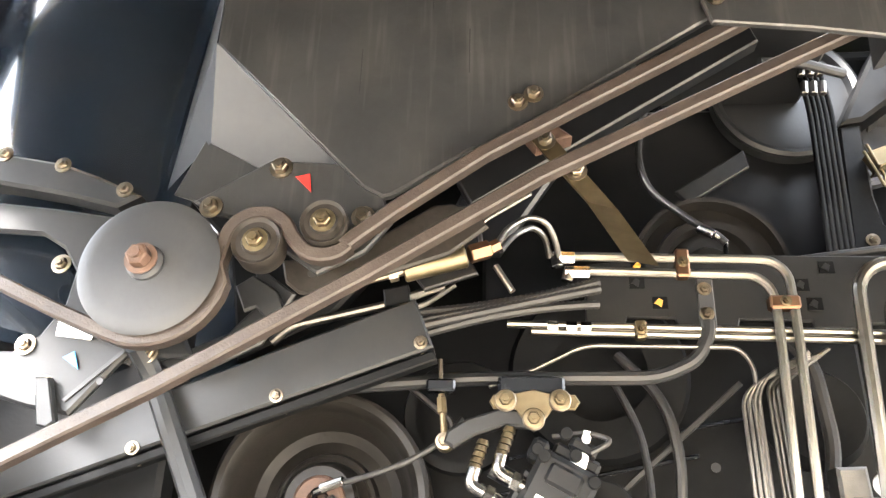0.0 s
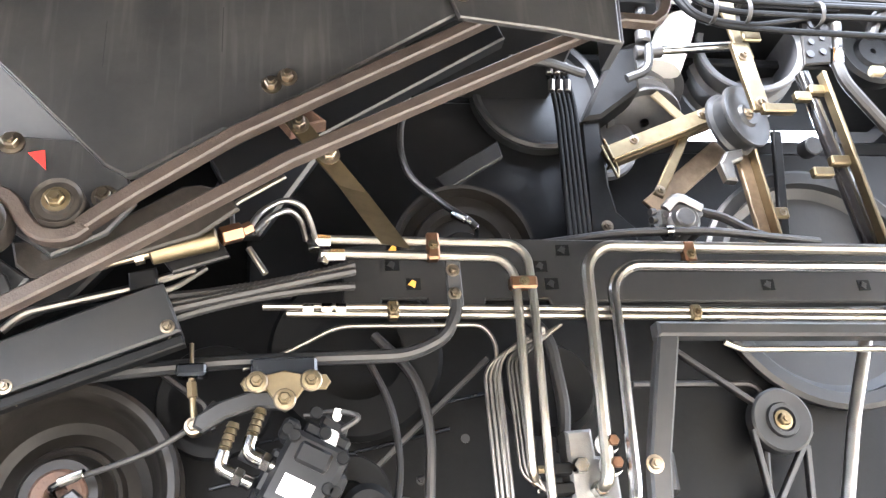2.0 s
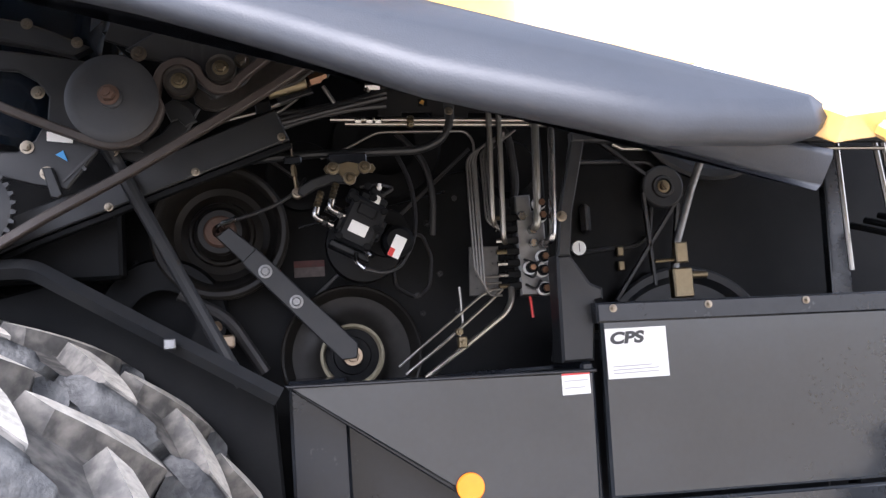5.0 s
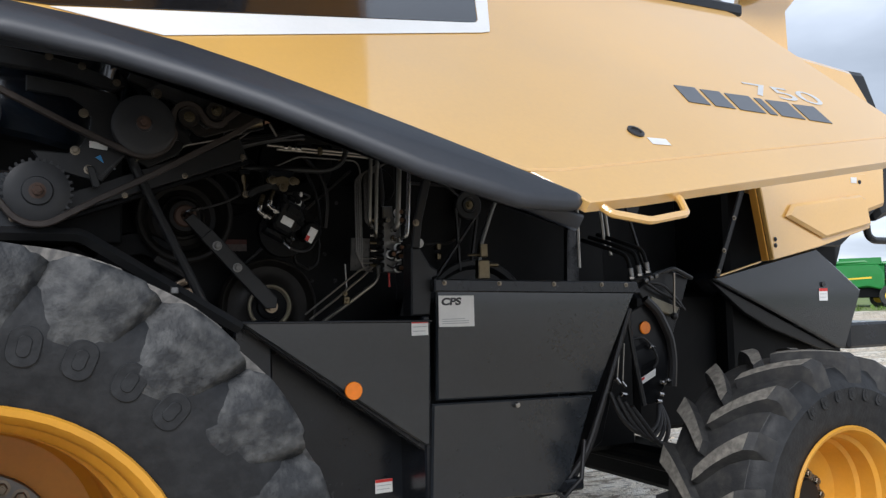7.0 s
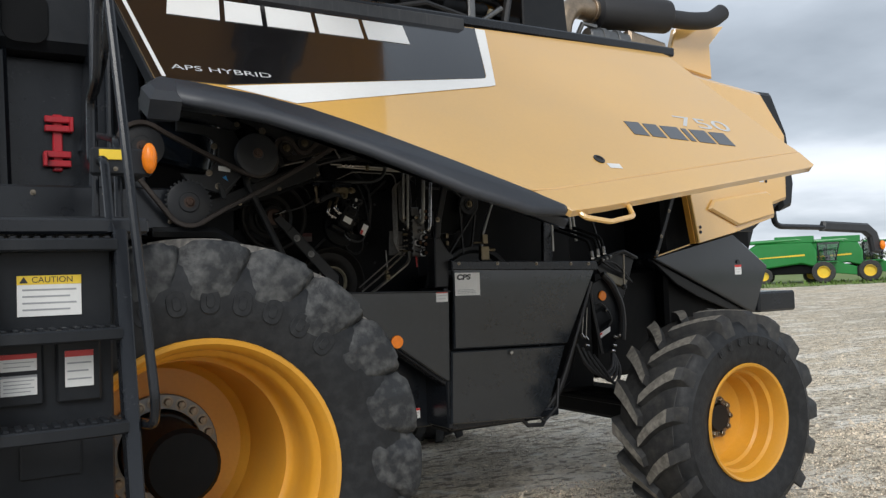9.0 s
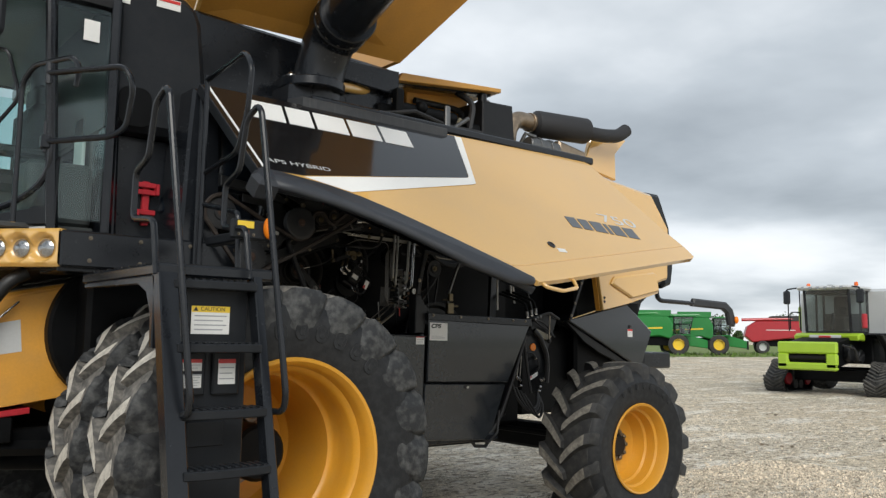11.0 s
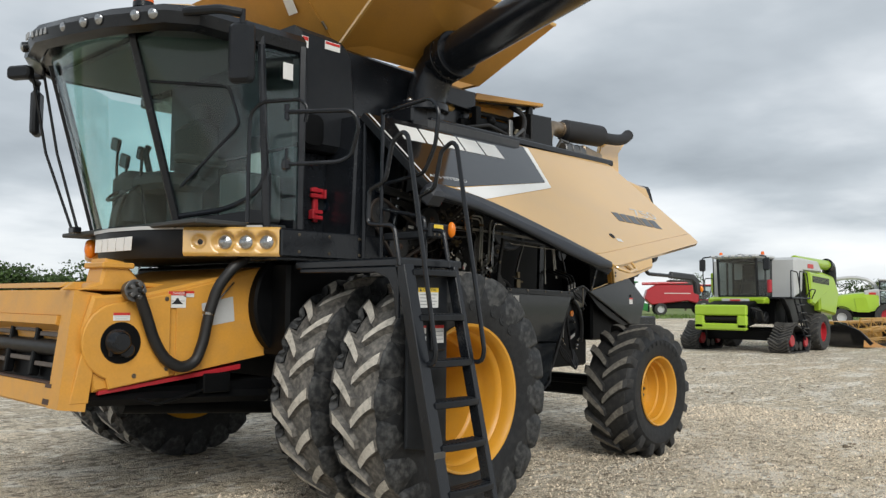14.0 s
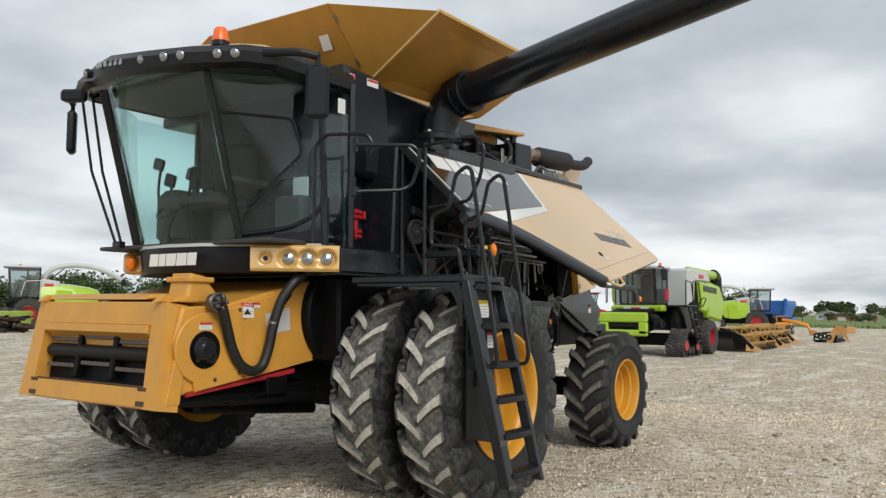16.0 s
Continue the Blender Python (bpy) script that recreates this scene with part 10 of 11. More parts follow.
def far_cab(parent, x0, x1, y0, y1, z0, z1, roof_mat, post_mat, slope=0.25):
    """A glazed cab: floor, four posts, panes, roof, seat; the front looks to -x."""
    c = part("cab", MB().box(x0 + slope * 0.6, x1, y0, y1, z0 - 0.12, z0, 0.03), post_mat, parent, "glazed driver's cab")
    for y in (y0 + 0.04, y1 - 0.04):
        part("post", MB().tube([(x0, y, z1), (x0 + slope, y, z0)], 0.05, n=6), post_mat, c)
        part("post", MB().tube([(x1, y, z1), (x1, y, z0)], 0.06, n=6), post_mat, c)
        mid = x0 + (x1 - x0) * 0.6
        part("post", MB().tube([(mid, y, z1), (mid, y, z0)], 0.04, n=6), post_mat, c)
    mb = MB().add([(x0, y0, z1), (x0, y1, z1), (x0 + slope, y1, z0), (x0 + slope, y0, z0)], [(0, 1, 2, 3)])
    part("windscreen", mb, SMOKE, c, "dark tinted windscreen")
    for y in (y0 + 0.005, y1 - 0.005):
        mb = MB().add([(x0, y, z1), (x1, y, z1), (x1, y, z0), (x0 + slope, y, z0)], [(0, 1, 2, 3)])
        part("side_window", mb, SMOKE, c, "dark tinted side window")
    part("rear_wall", MB().box(x1 - 0.04, x1, y0, y1, z0, z0 + (z1 - z0) * 0.45, 0.01), CABTRIM, c, "grey lower rear wall")
    part("headliner", MB().box(x0 + 0.1, x1, y0 + 0.05, y1 - 0.05, z1 - 0.12, z1 - 0.02, 0.01), CABTRIM, c)
    part("steering_column", MB().tube([(x0 + 0.35, (y0 + y1) / 2, z0), (x0 + 0.5, (y0 + y1) / 2, z0 + 0.6)], 0.06, n=6), BLACK, c)
    part("monitor", MB().box(x0 + 0.5, x0 + 0.56, y0 + 0.35, y0 + 0.6, z0 + 0.55, z0 + 0.8, 0.02), BLACK, c)
    ym = (y0 + y1) / 2
    mb = MB().box(x0 + 0.75, x0 + 1.15, ym - 0.28, ym + 0.28, z0, z0 + 0.5, 0.06)
    mb.box(x0 + 1.10, x0 + 1.25, ym - 0.28, ym + 0.28, z0 + 0.4, z0 + 1.2, 0.06)
    part("seat", mb, SEATM, c, "dark driver's seat")
    mb = MB().box(x0 - 0.28, x1 + 0.05, y0 - 0.12, y1 + 0.12, z1, z1 + 0.13, 0.06)
    part("roof", mb, roof_mat, c, "cab roof with work lamps")
    for k in range(6):
        y = y0 + (y1 - y0) * (k + 0.5) / 6
        part("work_lamp", MB().box(x0 - 0.31, x0 - 0.26, y - 0.05, y + 0.05, z1 + 0.02, z1 + 0.10, 0.01), LENS, c)
    return c


def lime_combine(base):
    c = thing("combine_harvester", "lime green and light grey combine on front crawler tracks", "combine", base=base)
    # local origin under the front face of the near track, machine centre at y 1.95
    far_cab(c, 0.35, 1.75, 1.2, 2.75, 2.05, 3.42, LIGHTGREY, BLACK, 0.12)
    for y in (1.15, 2.75):
        part("beacon", MB().cyl((0.75, y, 3.55), (0.75, y, 3.68), 0.07, 0.055, 12, 0.02), BEACON, c, "orange rotating beacon")
    part("roof_antenna", MB().box(0.6, 0.9, 1.85, 2.05, 3.55, 3.60, 0.02), BLACK, c)
    for y, s in ((0.72, -1), (3.15, 1)):
        bar_part("mirror_arm", c, BLACK, [(0.15, y - s * 0.3, 3.5), (0.0, y, 3.45), (0.0, y, 3.3)], 0.025)
        part("mirror", MB().box(-0.04, 0.06, y - 0.12, y + 0.12, 2.95, 3.4, 0.04), BLACK, c, "tall black wing mirror")
    for y in (2.98, 3.4):
        bar_part("side_rail", c, BLACK, [(0.6, y, 2.05), (0.55, y, 3.45)], 0.022)
    bar_part("side_rail", c, BLACK, [(0.6, 3.0, 2.1), (0.6, 3.0, 2.7), (0.6, 3.35, 2.7), (0.6, 3.35, 2.1)], 0.02)
    # light bar and feeder
    mb = MB().plate([(0.25, 1.98), (0.10, 1.90), (0.15, 1.76), (0.6, 1.74), (0.6, 2.0)], 0.85, 3.0, 0.04)
    lb = part("light_bar", mb, LIME, c, "lime headlamp bar under the cab")
    part("bar_insert", MB().box(0.07, 0.13, 1.40, 2.45, 1.82, 1.93, 0.02), LIGHTGREY, lb)
    part("badge", MB().box(0.062, 0.072, 1.72, 2.12, 1.845, 1.905, 0.004), REDINK, lb, "red lettering shape")
    mb = MB()
    y0, y1 = 0.98, 2.92
    mb.box(-1.16, -0.98, y0, y1, 1.32, 1.70, 0.05); mb.box(-1.16, -0.98, y0, y0 + 0.36, 0.85, 1.34, 0.05)
    mb.box(-1.16, -0.98, y1 - 0.36, y1, 0.85, 1.34, 0.05); mb.box(-1.16, -0.98, y0, y1, 0.80, 1.04, 0.05)
    part("feeder_frame", mb, LIME, c, "lime feeder house frame with open mouth")
    part("feeder_roller", MB().cyl((-1.0, y0 + 0.3, 1.2), (-1.0, y1 - 0.3, 1.2), 0.10, n=16), PULLEY, c, "worn steel feed roller")
    mb = MB().plate([(-1.0, 0.84), (-1.0, 1.66), (1.0, 2.0), (1.2, 1.2)], 1.15, 2.75, 0.04)
    part("feeder_house", mb, SHADEBLACK, c, "dark feeder housing")
    bar_part("feeder_hose", c, HOSE, [(-0.8, 0.95, 1.6), (-0.3, 0.8, 1.5), (-0.1, 0.8, 1.1), (0.5, 0.9, 1.3)], 0.04)
    part("drive_case", MB().cyl((-0.1, 0.95, 1.35), (-0.1, 1.15, 1.35), 0.28, n=20, c=0.03), DARKGREY, c)
    part("drive_case", MB().cyl((0.45, 0.9, 1.25), (0.45, 1.15, 1.25), 0.22, n=20, c=0.03), DARKGREY, c)
    # bodywork
    mb = MB().plate([(1.72, 2.0), (1.72, 3.40), (2.0, 3.50), (4.2, 3.42), (4.6, 3.0), (2.55, 3.0), (2.45, 2.2)], 0.35, 3.55, 0.06)
    part("grain_tank", mb, LIGHTGREY, c, "light grey grain tank side")
    part("badge", MB().box(3.0, 3.6, 0.335, 0.348, 3.12, 3.28, 0.004), REDINK, c, "red lettering shape")
    mb = MB().plate([(2.55, 2.98), (4.75, 2.84), (4.78, 2.30), (4.1, 2.10), (3.1, 1.70), (2.75, 1.80)], 0.12, 0.34, 0.06)
    sp = part("side_panel", mb, LIME, c, "lime side panel with black grille")
    for k in range(5):
        z = 2.66 - 0.05 * k
        part("grille_slat", MB().plate([(2.85, z + 0.16), (4.6, z + 0.08), (4.6, z + 0.045), (2.85, z + 0.125)], 0.095, 0.125, 0.005), BLACK, sp)
    part("side_panel", MB().plate([(1.95, 2.95), (4.75, 2.82), (4.78, 2.25), (2.6, 1.55), (2.0, 2.2)], 3.56, 3.78, 0.06), LIME, c, "lime side panel")
    part("machine_core", MB().box(1.78, 5.6, 0.75, 3.15, 1.0, 2.9, 0.05).box(0.9, 1.82, 0.75, 3.15, 1.0, 1.9, 0.05), SHADEBLACK, c, "dark machine interior")
    part("rear_hood", MB().plate([(4.6, 3.1), (6.4, 2.9), (7.0, 2.2), (6.6, 1.3), (4.8, 1.5)], 0.5, 3.4, 0.08), LIME, c, "lime rear hood")
    mb = MB().cyl((2.5, 0.65, 3.40), (6.3, 0.75, 3.36), 0.20, n=20, c=0.02)
    tb = part("unloading_tube", mb, LIME, c, "lime unloading tube folded along the roof")
    part("tube_end", MB().tube([(6.2, 0.75, 3.38), (6.6, 0.76, 3.3), (6.7, 0.77, 2.55)], 0.27, n=14, bend=0.3), BLACK, tb, "black rubber spout")
    # ladder, platform and extinguisher
    part("platform", MB().box(0.5, 2.3, 0.0, 0.95, 1.93, 2.0, 0.02), BLACK, c, "black service platform")
    for x in (0.95, 1.45):
        bar_part("ladder_rail", c, BLACK, [(x - 0.25, 0.02, 1.95), (x + 0.55, -0.06, 0.45)], 0.035, n=4)
    for k in range(5):
        x, z = 0.82 + 0.14 * k, 1.72 - 0.28 * k
        part("rung", MB().box(x, x + 0.55, -0.12, 0.04, z - 0.02, z + 0.02, 0.006), BLACK, c)
    for x0, x1 in ((0.5, 1.15), (1.35, 2.05)):
        bar_part("handrail", c, BLACK, [(x0, 0.05, 2.0), (x0, 0.05, 2.95), (x1, 0.05, 2.9), (x1 + 0.3, 0.05, 2.0)], 0.022)
    bar_part("handrail", c, BLACK, [(1.9, 0.02, 2.0), (1.9, -0.15, 2.3), (2.4, -0.15, 2.28), (2.45, 0.02, 1.95)], 0.022)
    part("extinguisher", MB().cyl((0.42, 0.78, 2.15), (0.42, 0.78, 2.62), 0.085, n=14, c=0.03), REDPAINT, c, "red fire extinguisher")
    part("ladder_guard", MB().plate([(0.35, 1.95), (2.2, 1.95), (1.8, 1.1), (1.2, 1.0), (0.9, 1.5)], 0.25, 0.45, 0.03), DARKGREY, c, "dark mudguard over the track")
    # front crawler tracks with raised front sprocket
    for y in (0.0, 3.35):
        loop = arc(0.38, 0.42, 0.40, 180, 270, 6) + arc(1.75, 0.36, 0.34, 270, 360, 6) + arc(1.75, 0.38, 0.34, 0, 60, 4) + arc(0.75, 0.62, 0.38, 75, 150, 6)
        trk = part("track", MB().band([(x, y + 0.33, z) for x, z in loop], 0.72, 0.06, close=True), FARRUBBER, c, "black rubber crawler track")
        pts = [Vector((x, 0, z)) for x, z in loop]
        mb = MB()
        for k in range(len(pts)):
            a, b = pts[k], pts[(k + 1) % len(pts)]
            n_ = max(1, int((b - a).length / 0.14))
            d = (b - a).normalized(); q = Vector((d.z, 0, -d.x))
            for i in range(n_):
                p = a + (b - a) * (i + 0.5) / n_ + q * 0.045
                m = Matrix.Translation((p.x, y + 0.33, p.z)) @ Matrix.Rotation(math.atan2(-d.z, d.x), 4, "Y")
                for s in (-1, 1):
                    mb.box(-0.03, 0.03, -0.2, 0.2, -0.03, 0.035, 0.01, m @ Matrix.Translation((0.06 * -1, s * 0.18, 0)) @ Matrix.Rotation(s * 0.55, 4, "Z"))
        part("tread", mb, FARLUG, trk)
        for x, z, r in ((0.42, 0.44, 0.34), (1.74, 0.38, 0.30)):
            part("track_roller", MB().lathe([(0.01, -0.30), (r * 0.5, -0.30), (r * 0.7, -0.22), (r, -0.33), (r, 0.33), (r * 0.6, 0.25), (0.01, 0.25)], Matrix.Translation((x, y + 0.33, z)) @ AX, 28), DARKGREY, trk, "dark track wheel")
            part("track_hub", MB().cyl((x, y - 0.01, z), (x, y + 0.67, z), r * 0.62, n=20, c=0.02), REDPAINT, trk, "red track wheel hub")
        for x in (0.9, 1.28):
            part("road_roller", MB().cyl((x, y + 0.02, 0.24), (x, y + 0.62, 0.24), 0.17, n=18, c=0.02), DARKGREY, trk)
    far_wheel(c, 3.45, 0.22, 0.70, 0.70, 0.60, 0.36, REDPAINT, "rear_wheel")
    far_wheel(c, 3.45, 3.62, 0.70, 0.70, 0.60, 0.36, REDPAINT, "rear_wheel")
    part("axle", MB().box(3.3, 3.6, 0.4, 3.4, 0.6, 0.82, 0.03), SHADEBLACK, c)
    part("axle", MB().box(0.8, 1.2, 0.4, 3.4, 0.4, 0.8, 0.03), SHADEBLACK, c)
    return c


lime_combine((23.55, 7.0, 0.0))


def forage_harvester(base, turn, label):
    """A lime forage harvester: cab to -x in local space, long round-backed hood behind, arched spout."""
    c = thing("forage_harvester", label, "forage harvester", group="forage harvesters", base=base)
    c.rotation_euler = (0, 0, turn)
    far_cab(c, -1.5, 0.2, -0.9, 0.9, 1.9, 3.65, LIGHTGREY, BLACK, 0.1)
    mb = MB()
    secs = []
    for x, zb, zt, w in ((0.25, 1.3, 2.75, 1.25), (1.0, 1.2, 2.75, 1.3), (2.0, 1.2, 2.65, 1.3), (3.0, 1.45, 2.5, 1.25), (3.5, 1.7, 2.35, 1.1), (3.62, 1.9, 2.2, 0.95)):
        secs.append([(x, -w, zb), (x, -w * 1.02, zb + (zt - zb) * 0.6), (x, -w * 0.8, zt - 0.06), (x, 0, zt + 0.06), (x, w * 0.8, zt - 0.06), (x, w * 1.02, zb + (zt - zb) * 0.6), (x, w, zb)])
    vs = [p for s in secs for p in s]
    fs = [(i * 7 + j, i * 7 + j + 1, i * 7 + 8 + j, i * 7 + 7 + j) for i in range(5) for j in range(6)] + [(0, 1, 2, 3, 4, 5, 6), tuple(range(41, 34, -1))]
    mb.add(vs, fs)
    part("hood", mb, LIME, c, "rounded lime engine hood", angle=50)
    part("hood_front", MB().plate([(0.2, 1.6), (0.2, 2.95), (0.5, 3.0), (1.3, 2.86), (1.3, 1.6)], -1.1, 1.1, 0.08), LIGHTGREY, c, "light grey front of the hood")
    for s in (-1, 1):
        part("side_flap", MB().plate([(0.9, 1.15), (1.15, 2.35), (2.0, 2.3), (1.8, 1.15)], s * 1.36 - 0.02, s * 1.36 + 0.02, 0.01), LIME, c, "lime side flap")
        part("badge", MB().box(0.45, 0.95, s * 1.115 - 0.004, s * 1.115 + 0.004, 2.55, 2.72, 0.002), REDINK, c, "red lettering shape")
        part("mudguard", MB().lathe([(0.92, -0.3), (0.96, -0.3), (0.96, 0.3), (0.92, 0.3)], Matrix.Translation((-0.35, s * 1.2, 0.92)) @ AX, 14, closed=True, a0=200, a1=340), DARKGREY, c, "dark mudguard")
        part("mudguard", MB().lathe([(0.80, -0.3), (0.84, -0.3), (0.84, 0.3), (0.80, 0.3)], Matrix.Translation((2.9, s * 1.2, 0.78)) @ AX, 14, closed=True, a0=195, a1=345), DARKGREY, c, "dark mudguard")
        far_wheel(c, -0.35, s * 1.25, 0.92, 0.92, 0.62, 0.45, REDPAINT, "front_wheel")
        far_wheel(c, 2.9, s * 1.15, 0.72, 0.72, 0.55, 0.36, LIGHTGREY, "rear_wheel")
        bar_part("handrail", c, LIGHTGREY, [(0.2, s * 1.2, 2.1), (0.3, s * 1.25, 2.9), (-0.6, s * 1.25, 2.85), (-0.8, s * 1.25, 2.0)], 0.025)
    part("chassis", MB().box(-1.6, 3.3, -0.9, 0.9, 0.75, 1.6, 0.05), SHADEBLACK, c, "dark chassis")
    part("spout", MB().tube([(0.3, 0, 2.6), (0.45, 0, 3.25), (1.0, 0, 3.75), (2.0, 0, 3.95), (3.2, 0, 3.85), (4.3, 0, 3.45), (4.9, 0, 3.05)], 0.15, n=8, bend=0.5, flat=1.3), LIGHTGREY, c, "pale arched discharge spout")
    part("spout_flap", MB().box(4.85, 5.15, -0.18, 0.18, 2.7, 3.08, 0.03), DARKGREY, c)
    part("spout_brace", MB().tube([(0.6, 0.1, 2.9), (1.6, 0.1, 3.75)], 0.035, n=6), DARKGREY, c)
    part("feed_frame", MB().box(-2.6, -1.5, -0.6, 0.6, 0.6, 1.3, 0.06), DARKGREY, c, "dark feed housing")
    part("beacon", MB().cyl((-0.9, -0.5, 3.78), (-0.9, -0.5, 3.9), 0.06, n=10, c=0.02), BEACON, c)
    return c


forage_harvester((66.1, 15.6, 0.0), 1.83, "lime and white forage harvester with an arched spout")
forage_harvester((19.6, 46.0, rise(46)), -0.50, "lime forage harvester with an arched pale spout beside scrap")


def maize_header(base, turn):
    """A folded row-crop unit in front of the far forage harvester."""
    c = thing("forage_header", "dusty grey and lime row header before the forage harvester", "header", base=base)
    c.rotation_euler = (0, 0, turn)
    for k in range(4):
        part("row_drum", MB().lathe([(0.02, 0.3), (0.55, 0.32), (0.62, 0.45), (0.5, 0.6), (0.45, 1.0), (0.3, 1.25), (0.02, 1.3)], Matrix.Translation((0, -2.0 + 1.3 * k, 0)), 18), GREY, c, "grey row drum")
        part("divider", MB().prism([(-1.2, -2.6 + 1.3 * k), (0.0, -2.9 + 1.3 * k), (0.0, -2.3 + 1.3 * k)], 0.2, 0.55, 0.05), PALEGREEN, c, "pale lime divider point")
    part("rear_beam", MB().box(0.4, 0.7, -2.8, 2.6, 0.3, 1.1, 0.05), PALEGREEN, c, "lime rear beam")
    part("guard_bar", MB().tube([(-0.5, -2.8, 0.9), (-0.6, -2.8, 1.6), (-0.6, 2.6, 1.6), (-0.5, 2.6, 0.9)], 0.05, bend=0.2), GREY, c)
    part("skid", MB().box(-0.3, 0.6, -2.7, 2.5, 0.0, 0.32, 0.04), SHADEBLACK, c)
    return c


maize_header((17.4, 44.6, rise(44)), -0.9)


def parked_combine(base, turn, label, paint, rim, stripe, cat_group="parked combines"):
    """A green or red combine, front to -x in local space."""
    c = thing("combine_harvester", label, "combine", group=cat_group, base=base)
    c.rotation_euler = (0, 0, turn)
    far_cab(c, -2.6, -0.9, -0.95, 0.95, 1.9, 3.45, paint, BLACK, 0.35)
    part("body", MB().plate([(-0.8, 1.35), (-0.8, 2.75), (-0.4, 3.55), (3.9, 3.55), (4.9, 2.9), (5.2, 1.9), (4.4, 1.2), (2.0, 1.5), (0.4, 1.7)], -1.45, 1.45, 0.1), paint, c, "painted body panels")
    mb = MB()
    for x0, x1, y0, y1 in ((-0.6, 2.4, -1.45, -1.40), (-0.6, 2.4, 1.40, 1.45), (-0.65, -0.6, -1.4, 1.4), (2.4, 2.45, -1.4, 1.4)):
        mb.box(x0, x1, y0, y1, 3.5, 4.05, 0.02)
    part("tank_extension", mb, paint if stripe else FARRUBBER, c, "raised grain tank wall")
    for s in (-1, 1):
        if stripe:
            part("stripe", MB().plate([(0.1, 2.35), (0.1, 2.5), (4.6, 2.25), (4.6, 2.18)], s * 1.47 - 0.005, s * 1.47 + 0.005, 0.002), YELINK, c, "yellow stripe")
        else:
            part("stripe", MB().plate([(0.1, 2.5), (0.1, 2.58), (3.0, 2.58), (3.0, 2.5)], s * 1.47 - 0.005, s * 1.47 + 0.005, 0.002), STICKER, c, "white lettering shape")
        far_wheel(c, -1.3, s * 1.55, 0.93, 0.93, 0.70, 0.5, rim, "front_wheel")
        far_wheel(c, 3.4, s * 1.45, 0.70, 0.70, 0.52, 0.38, rim, "rear_wheel")
        part("step_platform", MB().box(-2.4, -0.9, s * 1.35 - 0.35, s * 1.35 + 0.35, 1.75, 1.85, 0.02), paint, c)
        bar_part("handrail", c, BLACK, [(-2.3, s * 1.65, 1.85), (-2.3, s * 1.65, 2.8), (-1.0, s * 1.65, 2.8), (-1.0, s * 1.65, 1.85)], 0.025)
    part("feeder_house", MB().plate([(-3.9, 0.6), (-3.9, 1.3), (-2.0, 1.9), (-1.0, 1.6), (-1.4, 0.9)], -0.75, 0.75, 0.05), paint, c, "painted feeder house")
    part("feeder_mouth", MB().box(-4.0, -3.85, -0.85, 0.85, 0.5, 1.35, 0.04), DARKGREY, c)
    part("underbody", MB().box(-1.0, 4.2, -1.0, 1.0, 0.8, 1.6, 0.05), SHADEBLACK, c)
    part("unloading_tube", MB().tube([(-0.2, 1.2, 3.5), (0.4, 1.3, 3.75), (5.5, 1.5, 3.6)], 0.17, n=10, bend=0.3), paint, c, "folded unloading tube")
    return c


parked_combine((61.7, 42.2, rise(42)), 2.17, "green combine with yellow wheels parked on the grass", GREEN, YELINK, True)
parked_combine((67.3, 41.6, rise(42)), 2.17, "green combine parked close beside its twin", GREEN, YELINK, True)
parked_combine((83.0, 40.6, rise(42)), 2.17, "red combine with pale wheels parked on the grass", REDM, LIGHTGREY, False)


